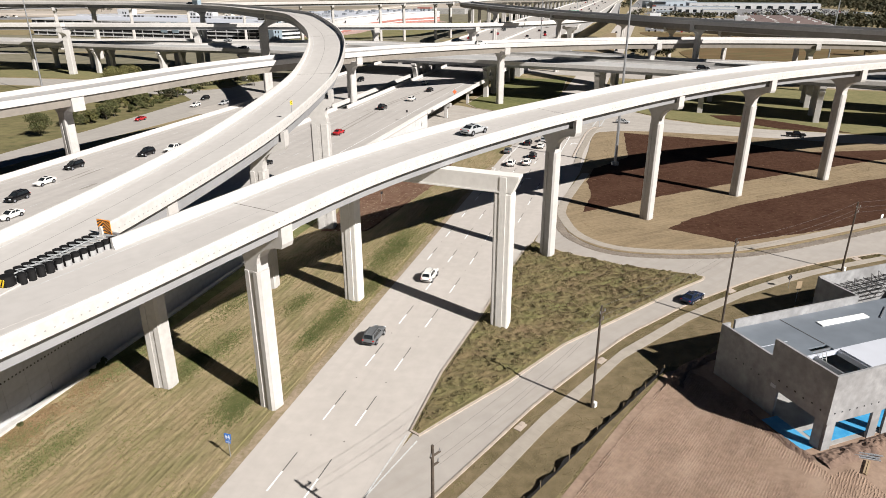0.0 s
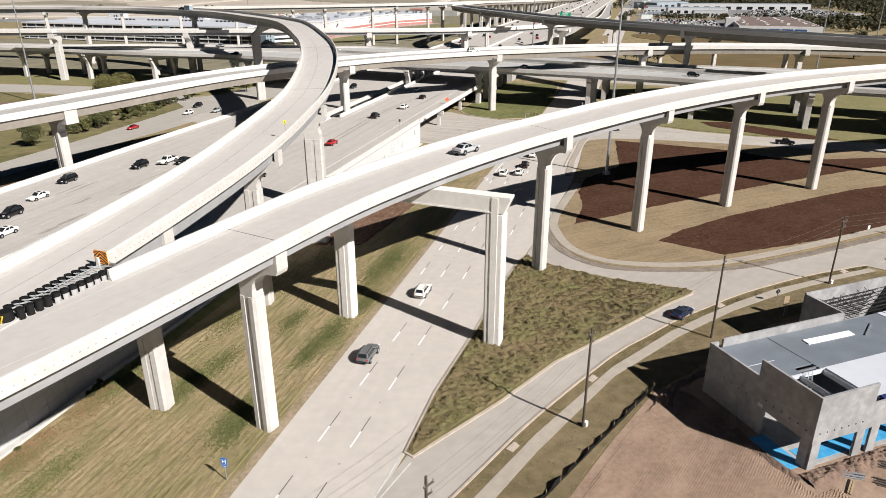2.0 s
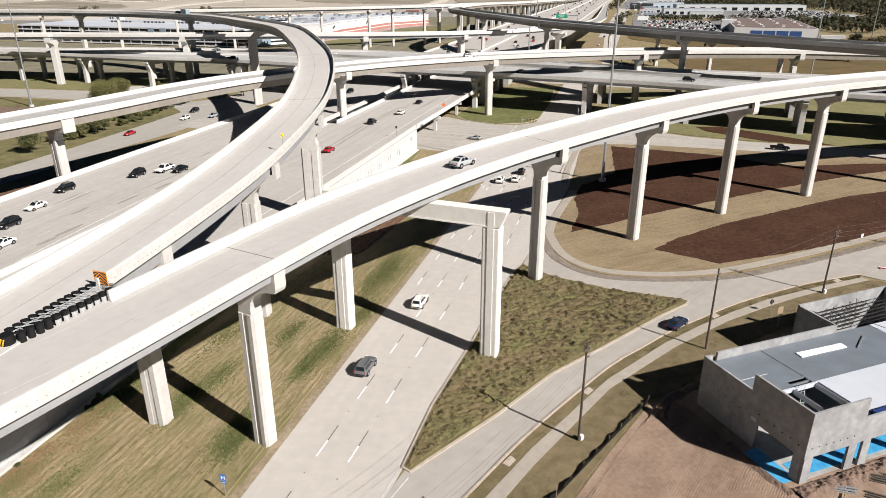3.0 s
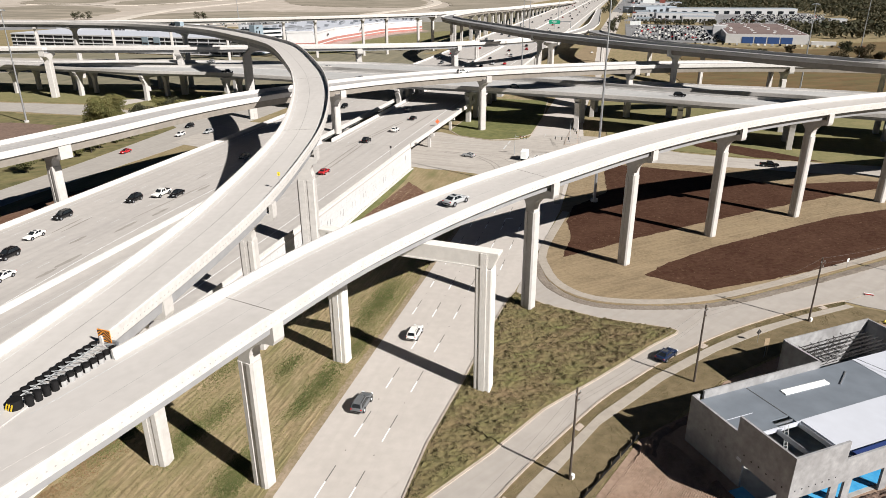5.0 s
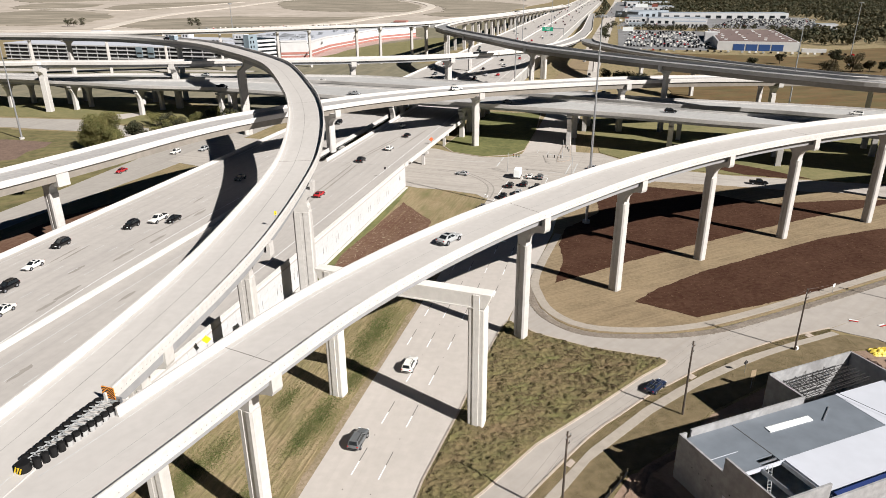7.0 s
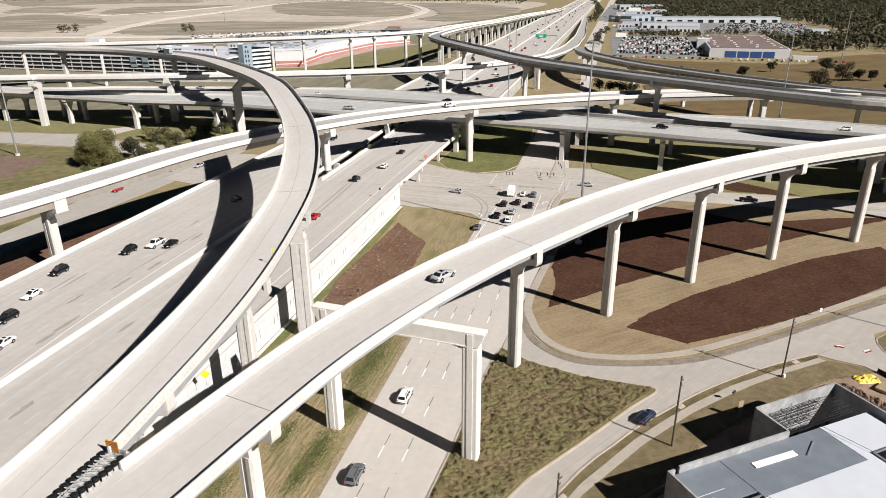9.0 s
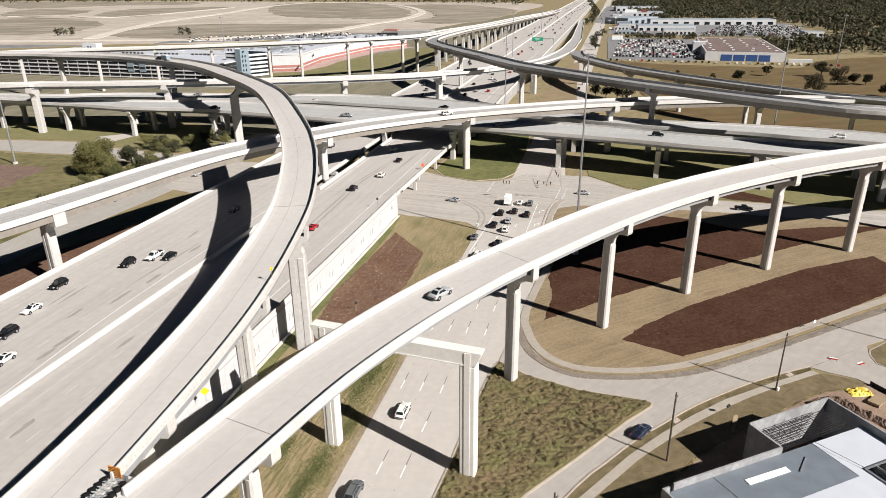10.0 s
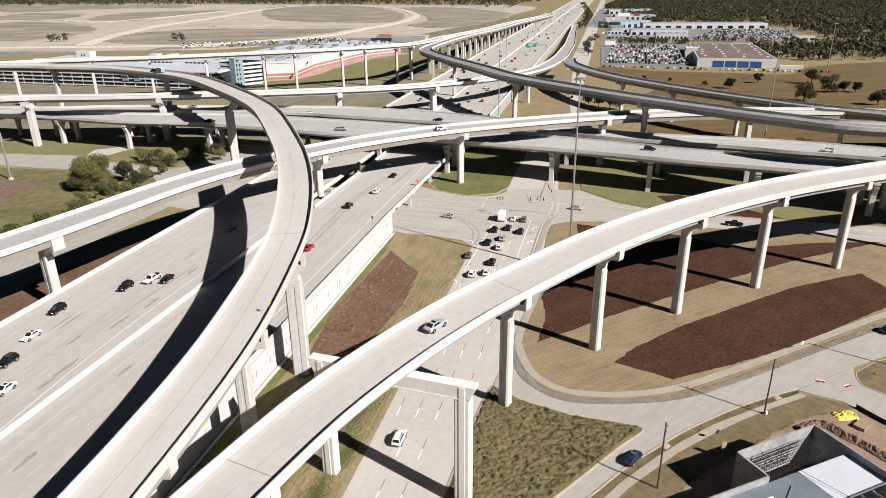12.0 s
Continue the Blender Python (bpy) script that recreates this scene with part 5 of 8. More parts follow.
# ---- crash cushion at the gore ----
def crash_cushion():
    t = thing("crash_cushion", "black barrel crash cushion with steel frames", "crash cushion", at=pose(-35.0, 47.3, 23.55, 0, 0, 69.3))
    drum = Geo().cyl((0, 0, 0), (0, 0, 0.9), 0.335, 0.32, 14)
    drum.cyl((0, 0, 0.86), (0, 0, 0.93), 0.35, 0.35, 14)
    drum.cyl((0, 0, 0.93), (0, 0, 0.97), 0.3, 0.22, 14)
    drum_me = bpy.data.meshes.new("drum")
    drum_me.from_pydata(drum.v, [], drum.f)
    drum_me.materials.append(M["black_plastic"])
    for i in range(12):
        half = 0.66 + 0.065 * min(i, 8)
        for sgn in (-1, 1):
            d = new("drum", drum_me)
            d.parent = t
            d.matrix_basis = pose(1.9 + i * 0.8, sgn * half, 0)
            if i > 3 and sgn < 0:
                arc = [(0.347 * math.sin(a), -0.347 * math.cos(a)) for a in (k * 0.28 - 1.12 for k in range(9))]
                gs = Geo().add([(x, y, h) for h in (0.06, 0.6) for x, y in arc], [(k, k + 1, k + 10, k + 9) for k in range(8)])
                solid("white_sleeve", gs, M["sleeve"], d, "pale grey reflective sleeve")
        gf = Geo()
        x = 1.9 + i * 0.8
        gf.bar((x + 0.4, -half + 0.2, 0.9), (x + 0.4, half - 0.2, 0.9), 0.05)
        if i < 11:
            gf.bar((x + 0.4, half - 0.2, 0.92), (x + 1.15, -half + 0.25, 0.92), 0.045)
        gf.bar((x + 0.4, half - 0.2, 0.55), (x + 0.4, -half + 0.2, 0.9), 0.035)
        gf.bar((x, -half, 0.4), (x, half, 0.4), 0.06)
        solid("cross_brace", gf, M["zinc"], t, "galvanised crossed steel bars")
    for sgn in (-1, 1):
        solid("side_rail", Geo().bar((1.6, sgn * 0.3, 0.7), (11.2, sgn * 0.72, 0.7), 0.06, 0.1), M["zinc"], t)
    nose = solid("nose", Geo().cyl((1.1, 0, 0), (1.1, 0, 0.95), 0.62, 0.58, 18), M["black_plastic"], t, "black rounded nose")
    for k in range(3):
        solid("nose_stripe", Geo().box((0.51, -0.3 + 0.3 * k, 0.5), (0.04, 0.12, 0.75), tilt=Matrix.Rotation(0.5, 3, "X")), M["yellow_sheet"], nose, "yellow slanted stripe")
    solid("backing_frame", Geo().box((11.5, 0, 0.5), (0.3, 2.1, 1.0)), M["steel"], t)
    board = solid("marker_board", Geo().box((11.2, 0.1, 1.6), (0.06, 1.55, 1.36)), M["orange"], t, "square board with orange and black chevrons")
    for k in range(7):
        for sgn in (-1, 1):
            a0, a1 = 0.85 + k * 0.34, 1.03 + k * 0.34
            b0, b1 = a0 - 0.62, a1 - 0.62
            q = [(max(0.92, min(2.28, h)), y) for h, y in ((a0, 0.1), (b0, 0.1 + sgn * 0.76), (b1, 0.1 + sgn * 0.76), (a1, 0.1))]
            if q[0][0] < q[3][0] or q[1][0] < q[2][0]:
                solid("chevron", Geo().add([(11.163, y, h) for h, y in q], [(0, 1, 2, 3)]), M["black_sheet"], board, "black slanted stripe")
    for y in (-0.4, 0.7):
        solid("post", Geo().bar((11.25, y, 0), (11.25, y, 2.3), 0.08), M["steel"], t)
    return t


crash_cushion()


# ---- building shell on the site ----
BX, BY = Vector((0.942, 0.336)), Vector((-0.336, 0.942))   # east and north along its walls
C0 = Vector((38.95, 56.5))


def site_h(x, y):
    """Height of the graded building pad, which falls away to the verge."""
    q = Vector((x, y)) - C0
    e, n = q.dot(BX), q.dot(BY)
    d = math.hypot(max(-1.0 - e, 0, e - 40), max(-4.0 - n, 0, n - 14))
    k = min(1.0, d / 9.0)
    return 0.09 + 0.78 * (1 - k * k * (3 - 2 * k))


def BP(e, n):
    p = C0 + BX * e + BY * n
    return (p.x, p.y)


def bwall(name, e0, n0, e1, n1, z0, z1, parent, thick=0.3, mat="tilt_wall", label=""):
    a, b = Vector(BP(e0, n0)), Vector(BP(e1, n1))
    d = (b - a)
    ang = math.degrees(math.atan2(d.y, d.x))
    c = (a + b) / 2
    return solid(name, Geo().box((c.x, c.y, (z0 + z1) / 2), (d.length, thick, z1 - z0), ang), M[mat], parent, label, bevel=0.02)


shell = thing("building_shell", "unfinished grey tilt-wall concrete building with grey roof", "building")
BH, PAD, RZ = 9.9, 0.9, 6.75
# west front: tall panel with openings at its foot, then a lower wall
bwall("wall_panel", 0.15, 0.2, 0.15, 7.95, 4.15, BH, shell)
bwall("wall_pier", 0.15, 0.2, 0.15, 1.3, -0.3, 4.148, shell)
bwall("wall_pier", 0.15, 6.4, 0.15, 7.95, -0.3, 4.148, shell)
bwall("wall_panel", 0.2, 8.0, 0.2, 15.9, -0.3, 7.75, shell)
# south front on columns
bwall("wall_panel", 0.0, 0.05, 8.0, 0.05, 4.2, BH, shell)
bwall("wall_panel", 8.05, 0.1, 22.0, 0.1, 4.2, 7.35, shell)
bwall("wall_panel", 22.05, 0.1, 39.0, 0.1, 4.2, 7.35, shell)
for e in (0.75, 7.1, 9.2, 15.5, 21.5, 28.0, 38.3):
    bwall("wall_pier", e - 0.6, 0.08, e + 0.6, 0.08, -0.3, 4.198, shell)
# north wall, corner block and court
bwall("wall_panel", 0.36, 15.75, 1.2, 15.75, -0.3, 7.75, shell)
bwall("wall_panel", 2.05, 15.95, 22.1, 15.95, -0.3, 7.85, shell)
bwall("wall_panel", 21.95, 16.11, 21.95, 21.8, -0.3, 7.9, shell)
bwall("wall_panel", 21.8, 21.96, 38.84, 22.2, -0.3, 8.05, shell)
bwall("wall_panel", 39.0, 0.26, 39.0, 22.35, -0.3, 8.05, shell)
solid("roof_deck", Geo().prism([BP(0.36, 7.7), BP(6.4, 7.7), BP(6.4, 9.1), BP(9.3, 9.1), BP(9.3, 7.9), BP(28.2, 7.9), BP(28.2, 15.78), BP(0.36, 15.78)], RZ - 0.2, RZ), M["grey_roof"], shell, "bare grey metal roof deck")
for e0, n0, e1, n1 in ((9.8, 0.3, 30.2, 7.88), (30.2, 0.3, 38.8, 4.4), (38.0, 4.4, 38.8, 8.6), (28.22, 8.6, 38.8, 15.78), (28.22, 7.88, 30.2, 8.6)):
    solid("roof_membrane", Geo().prism([BP(e0, n0), BP(e1, n0), BP(e1, n1), BP(e0, n1)], RZ - 0.18, RZ + 0.04), M["white_roof"], shell, "white roof membrane")
# raised kerb round the square roof opening
for e0, n0, e1, n1 in ((30.05, 8.45, 38.15, 8.6), (30.05, 4.25, 38.15, 4.4), (30.05, 4.4, 30.2, 8.45), (38.0, 4.4, 38.15, 8.45)):
    solid("opening_kerb", Geo().prism([BP(e0, n0), BP(e1, n0), BP(e1, n1), BP(e0, n1)], RZ + 0.045, RZ + 0.35), M["steel"], shell)
for e0 in (32.6, 35.0):
    solid("joist", Geo().prism([BP(e0, 4.4), BP(e0 + 0.12, 4.4), BP(e0 + 0.12, 8.45), BP(e0, 8.45)], RZ - 0.5, RZ - 0.1), M["steel"], shell)
solid("roof_seam", Geo().prism([BP(9.15, 9.2), BP(9.3, 9.2), BP(9.05, 15.7), BP(8.9, 15.7)], RZ - 0.01, RZ + 0.03), M["joint"], shell)
solid("roof_ledge", Geo().prism([BP(0.36, 11.1), BP(5.6, 11.1), BP(5.6, 11.2), BP(0.36, 11.2)], RZ, RZ + 0.02), M["white_roof"], shell, "pale lap in the roof deck")
# roof opening behind the tall panels: kerbs, joists and a ledger with short ties
solid("roof_kerb", Geo().prism([BP(0.32, 7.5), BP(9.7, 7.5), BP(9.7, 7.69), BP(0.32, 7.69)], RZ - 0.4, RZ + 0.16), M["white_roof"], shell, "pale edge angle of the opening")
solid("joist", Geo().prism([BP(5.9, 0.22), BP(6.1, 0.22), BP(6.1, 7.5), BP(5.9, 7.5)], RZ - 0.6, RZ + 0.02), M["steel"], shell)
solid("joist", Geo().prism([BP(9.3, 0.22), BP(9.45, 0.22), BP(9.45, 7.5), BP(9.3, 7.5)], RZ - 0.5, RZ + 0.1), M["steel"], shell)
solid("joist", Geo().prism([BP(6.4, 8.35), BP(9.3, 8.35), BP(9.3, 8.5), BP(6.4, 8.5)], RZ - 0.3, RZ - 0.02), M["steel"], shell)
solid("ledger", Geo().prism([BP(9.66, 0.22), BP(9.78, 0.22), BP(9.78, 7.5), BP(9.66, 7.5)], RZ - 0.5, RZ + 0.22), M["white_roof"], shell)
for k in range(5):
    solid("tie", Geo().prism([BP(9.45, 0.8 + k * 1.5), BP(9.66, 0.8 + k * 1.5), BP(9.66, 0.98 + k * 1.5), BP(9.45, 0.98 + k * 1.5)], RZ - 0.1, RZ + 0.08), M["steel"], shell)
solid("roof_edge", Geo().prism([BP(9.9, 0.27), BP(38.7, 0.27), BP(38.7, 0.8), BP(9.9, 0.8)], RZ + 0.05, RZ + 0.62), M["navy"], shell, "navy blue edge flashing")
solid("floor_slab", Geo().prism([BP(0.32, 0.24), BP(38.8, 0.24), BP(38.8, 15.7), BP(0.32, 15.7)], -0.2, PAD + 0.02), M["old_concrete"], shell)
# lifting-insert holes and a patched brace plate in the tall panels
for k in range(6):
    x, y = BP(-0.01, 0.9 + k * 1.1)
    solid("insert_hole", Geo().box((x, y, 5.4 + 0.1 * (k % 2)), (0.05, 0.16, 0.16), math.degrees(math.atan2(BX.y, BX.x))), M["shade_and_lettering"], shell)
for k in range(7):
    x, y = BP(0.8 + k * 1.0, -0.11)
    solid("insert_hole", Geo().box((x, y, 5.4), (0.14, 0.05, 0.14), math.degrees(math.atan2(BX.y, BX.x))), M["shade_and_lettering"], shell)
for n in (9.2, 10.4, 11.6, 12.8):
    x, y = BP(0.04, n)
    solid("insert_hole", Geo().box((x, y, 4.6), (0.05, 0.14, 0.14), math.degrees(math.atan2(BX.y, BX.x))), M["shade_and_lettering"], shell)
x, y = BP(-0.02, 7.0)
solid("brace_plate", Geo().box((x, y, 4.5), (0.06, 0.7, 0.4), math.degrees(math.atan2(BX.y, BX.x))), M["white_roof"], shell, "small white plate left on the wall")
# steel frame inside the roofless court
rng = random.Random(12)
for k in range(6):
    n0 = 16.4 + k * 0.8
    a, b = BP(22.2, n0), BP(36.6, n0 + 0.5)
    solid("roof_truss", Geo().bar((*a, 7.2), (*b, 7.2), 0.07).bar((*a, 6.65), (*b, 6.65), 0.06), M["dark_steel"], shell)
    for j in range(9):
        q = [Vector(a).lerp(Vector(b), (j + d) / 9) for d in (0, 0.5, 1)]
        solid("truss_web", Geo().bar((*q[0], 6.65), (*q[1], 7.2), 0.035).bar((*q[1], 7.2), (*q[2], 6.65), 0.035), M["dark_steel"], shell)
for e in (23.2, 25.6, 28.6, 32.4):
    solid("cross_bar", Geo().bar((*BP(e, 16.2), 7.26), (*BP(e + 0.3, 20.9), 7.26), 0.06), M["dark_steel"], shell)
for e, n in ((23.4, 18.2), (25.0, 19.2), (26.8, 18.8), (28.6, 19.6), (30.4, 20.0)):
    solid("brace", Geo().bar((*BP(e - 0.8, n - 0.9), 7.2), (*BP(e, n), 8.5), 0.06).bar((*BP(e, n), 8.5), (*BP(e + 0.9, n - 0.7), 7.2), 0.06), M["dark_steel"], shell)
tagged(solid("steel_cable", Geo().bar((*BP(27.1, 19.4), 7.32), (*BP(30.1, 8.52), 7.1), 0.05), M["dark_steel"]), "thin steel cable stretched over the trusses and roof", "cable")
# ladder in the opening
lad = thing("ladder", "steel ladder leaning in the roof opening", "ladder", at=pose(*BP(6.5, 6.4), PAD))
for k in (-0.22, 0.22):
    solid("rail", Geo().bar((k, -0.9, 0.02), (k, 0.7, 6.5), 0.06), M["zinc"], lad)
for k in range(15):
    solid("rung", Geo().bar((-0.22, -0.83 + 0.103 * k, 0.32 + 0.417 * k), (0.22, -0.83 + 0.103 * k, 0.32 + 0.417 * k), 0.05), M["zinc"], lad)
tagged(solid("roof_panel", Geo().prism([BP(12.5, 12.5), BP(20.0, 12.35), BP(20.1, 13.35), BP(12.6, 13.55)], RZ + 0.01, RZ + 0.14), M["white_sheet"]), "white insulation boards laid on the grey roof", "boards")
tagged(solid("steel_beam", Geo().bar((*BP(21.2, 11.8), RZ + 0.08), (*BP(24.6, 13.8), RZ + 0.08), 0.14), M["steel"]), "loose steel beam on the grey roof", "beam")
for k, (e0, n0, e1, n1) in enumerate(((1.0, 0.8, 15.0, 3.0), (-1.6, 0.6, 0.5, 6.2), (15.1, 0.8, 28, 2.8))):
    gt = Geo().prism([BP(e0, n0), BP(e1, n0), BP(e1, n1), BP(e0, n1)], PAD - 0.1, PAD + (0.03 if k == 1 else 0.06))
    tagged(solid("plastic_sheet", gt, M["blue_tarp"]), "bright blue plastic sheeting spread on the ground", "tarpaulin", "blue sheets")
# site clutter
def pile(name, label, category, x, y, turn, n, length, mat, z=0.1, gap=0.22):
    t = thing(name, label, category, at=pose(x, y, z + site_h(x, y) - 0.09, 0, 0, turn))
    rng = random.Random(name + str(x))
    for i in range(n):
        solid("bar", Geo().box((rng.uniform(-0.3, 0.3), i * gap, 0.06 + 0.1 * (i % 2)), (length * rng.uniform(0.85, 1), 0.16, 0.1), rng.uniform(-3, 3)), M[mat], t)


pile("plank_stack", "stack of pale grey steel planks on dirt", "planks", *BP(3.6, -2.6), -15, 5, 3.2, "steel")
pile("timber_pile", "pile of dark timber beams on dirt", "timber", *BP(9.0, -3.4), -22, 8, 5.0, "wood")
pile("timber_pile", "second pile of dark timber beams on dirt", "timber", *BP(6.4, -5.6), -28, 6, 4.6, "wood")
pile("timber_offcuts", "few scattered pale timber offcuts", "timber", *BP(2.6, -3.6), 50, 2, 2.8, "lumber")
pile("red_fittings", "small red fittings lying on the dirt", "fittings", *BP(11.6, -1.4), 10, 3, 1.0, "red_brick")
yt, n = Geo(), 23
hv = []
for i in range(n):
    for j in range(n):
        u, w = i / (n - 1) * 2 - 1, j / (n - 1) * 2 - 1
        edge = max(0.0, 1 - u * u) * max(0.0, 1 - w * w)
        hv.append((83.3 + u * 2.2 + 0.3 * noise.noise(Vector((u * 3, w * 3, 7.0))), 102.9 + w * 1.3 + 0.5 * noise.noise(Vector((u * 2, w * 2, 3.0))), 0.05 + 0.85 * edge ** 0.5 * (0.7 + 1.0 * noise.noise(Vector((u * 3.5, w * 3.5, 1.0))))))
yt.add(hv, [(a * n + b, (a + 1) * n + b, (a + 1) * n + b + 1, a * n + b + 1) for a in range(n - 1) for b in range(n - 1)])
tagged(sheet("covered_pile", yt, M["yellow_tarp"]), "heap under a bright yellow plastic cover", "covered heap")
pal = thing("timber_crate", "low tan timber crate beside the yellow heap", "crate", at=pose(84.4, 99.6, 0.0, 0, 0, 33))
for k in range(3):
    solid("bearer", Geo().box((0, -0.9 + 0.9 * k, 0.08), (3.2, 0.12, 0.16)), M["wood"], pal)
for k in range(8):
    solid("board", Geo().box((-1.4 + 0.4 * k, 0, 0.68), (0.37, 2.1, 0.05)), M["lumber"], pal)
solid("body", Geo().box((0, 0, 0.405), (3.1, 2.0, 0.49)), M["lumber"], pal, bevel=0.02)
# red earth thrown up by the footing and along the far wall
def ridge(line, w, h, seed, label):
    rng = random.Random(seed)
    gr2 = Geo()
    p = smooth_path([(x, y, 0) for x, y in line], 0.2)
    k = 17
    v, f = [], []
    for i, (x, y, _) in enumerate(p):
        a, b = p[max(i - 1, 0)], p[min(i + 1, len(p) - 1)]
        d = Vector((b[0] - a[0], b[1] - a[1])).normalized()
        for j in range(k):
            o = (j / (k - 1) - 0.5) * w
            hh = h * (1 - (2 * j / (k - 1) - 1) ** 2) * (0.75 + 0.55 * noise.noise(Vector((x * 0.7, y * 0.7, o * 0.9))) + 0.5 * noise.noise(Vector((x * 2.3, y * 2.3, o * 2.3)))) * rng.uniform(0.85, 1.1) + site_h(x + d.y * o, y - d.x * o) - 0.05
            v.append((x + d.y * o + rng.uniform(-0.05, 0.05), y - d.x * o + rng.uniform(-0.05, 0.05), hh))
    for i in range(len(p) - 1):
        for j in range(k - 1):
            a = i * k + j
            f.append((a, a + 1, a + k + 1, a + k))
    tagged(sheet("earth_ridge", gr2.add(v, f), M["red_dirt"]), label, "earth", kind="stuff")


ridge([BP(-1.2, -1.4), BP(4, -1.3), BP(12, -1.2), BP(24, -1.5), BP(40, -1.5)], 2.4, 0.6, 3, "low ridge of red earth along the footing")
ridge([BP(-1.6, -1.0), BP(-2.2, 4), BP(-2.0, 8)], 1.2, 0.35, 4, "low ridge of red earth by the front")
ridge([(72, 99.2), (77.2, 100.8), (79.7, 96.7), (81.8, 93.4), (84, 88)], 2.8, 0.9, 5, "heap of red earth behind the building")
ridge([BP(-6.0, 15.0), BP(-2.5, 18.2), BP(3, 19.6), BP(9, 20.0)], 1.6, 0.4, 6, "low ridge of broken earth on the verge")
# graded pad of dirt: low swells, then rows of track cleat prints in changing directions
gp, nx, ny, cell = Geo(), 130, 120, 0.6
SITE_IN = inset(SITE, 1.0)
pv = []
for i in range(nx):
    for j in range(ny):
        x, y = 4.0 + i * cell, 36.0 + j * cell
        pv.append((x, y, site_h(x, y) + 0.05 * noise.noise(Vector((x * 0.5, y * 0.5, 4.0))) if in_poly(SITE_IN, x, y) else 0.03))
pf = []
for i in range(nx - 1):
    for j in range(ny - 1):
        a = i * ny + j
        if all(in_poly(SITE, *pv[q][:2]) for q in (a, a + ny, a + ny + 1, a + 1)):
            pf.append((a, a + ny, a + ny + 1, a + 1))
tagged(sheet("dirt_pad", gp.add(pv, pf), M["dirt"]), "graded bare brown dirt of the building pad", "ground", kind="stuff")
cl = Geo()
rng = random.Random(8)
for i in range(150):
    for j in range(210):
        p = Vector((4.0, 41.0)) + Vector((0.785, -0.62)) * (i * 0.265) + Vector((0.62, 0.785)) * (j * 0.195)
        lean = 30 * noise.noise(Vector((p.x * 0.05, p.y * 0.05, 2.0))) + 5 * math.sin(i * 0.35)
        p += Vector((rng.gauss(0, 0.035), rng.gauss(0, 0.035)))
        q = p - C0
        e, n = q.dot(BX), q.dot(BY)
        if not in_poly(SITE_IN, p.x, p.y) or p.y < 38 or not (e < -1.8 or n < -3.2) or (e > 1 and n > -7.5):
            continue
        worn = 0.55 + 0.9 * noise.noise(Vector((p.x * 0.13, p.y * 0.13, 7.0))) + 0.5 * noise.noise(Vector((p.x * 0.4, p.y * 0.4, 3.0)))
        if worn < rng.uniform(-0.1, 0.25):
            continue
        w, hgt = rng.uniform(0.15, 0.23), rng.uniform(0.06, 0.09) * min(1.15, 0.45 + worn)
        m = Matrix.Rotation(radians(38.5 + lean + rng.gauss(0, 5)), 3, "Z")
        pts = [m @ Vector(c) for c in ((-w / 2, -0.06, 0), (w / 2, -0.06, 0), (w / 2, 0.06, 0), (-w / 2, 0.06, 0), (-w / 2.3, 0, hgt), (w / 2.3, 0, hgt))]
        z = site_h(p.x, p.y) + 0.05 * noise.noise(Vector((p.x * 0.5, p.y * 0.5, 4.0))) - 0.008
        cl.add([(p.x + c.x, p.y + c.y, z + c.z) for c in pts], [(0, 1, 5, 4), (2, 3, 4, 5), (1, 2, 5), (3, 0, 4)])
tagged(sheet("cleat_prints", cl, M["dirt"]), "rows of track cleat prints in brown dirt", "dirt", kind="stuff")

# silt fence along the site edge
sf = thing("silt_fence", "sagging black silt fence on short stakes", "fence", at=pose(0, 0, 0))
fl = smooth_path([(4, 45.8, 0), (8.5, 50.8, 0), (16.3, 59.8, 0), (25.5, 70.2, 0), (28.0, 73.0, 0)], 0.9)
gf = Geo()
v, f = [], []
rng = random.Random(2)
for i, (x, y, _) in enumerate(fl):
    h = 0.75 - 0.35 * abs(math.sin(i * 0.9)) * rng.uniform(0.5, 1)
    ox = rng.uniform(-0.12, 0.12)
    v += [(x, y, 0), (x + ox, y - ox, h), (x + ox + 0.03, y - ox - 0.03, h), (x + 0.03, y - 0.03, 0)]
for i in range(len(fl) - 1):
    a = 4 * i
    f += [(a, a + 1, a + 5, a + 4), (a + 1, a + 2, a + 6, a + 5), (a + 2, a + 3, a + 7, a + 6)]
solid("fabric", Geo().add(v, f), M["black_plastic"], sf, "black woven fabric")
for i in range(0, len(fl), 3):
    solid("stake", Geo().box((fl[i][0], fl[i][1], 0.5), (0.06, 0.06, 1.0)), M["lumber"], sf)


fb = thing("fence_panel", "black plastic fence along the driveway edge", "fence", at=pose(0, 0, 0))
solid("fabric", Geo().sweep([(*q[:2], 0.0, 0.0) for q in smooth_path([(86.9, 105.4, 0), (88, 102.6, 0), (89.4, 99.6, 0), (92, 95, 0), (95, 89.5, 0)], 1.2)], [(-0.03, 0), (0.03, 0), (0.03, 0.9), (-0.03, 0.9)]), M["black_plastic"], fb, "black woven fabric")
for x, y in ((86.9, 105.4), (88, 102.6), (89.4, 99.6), (92, 95)):
    solid("stake", Geo().box((x + 0.06, y, 0.55), (0.06, 0.06, 1.1)), M["lumber"], fb)

# ---- poles, wires, lamps, signs ----


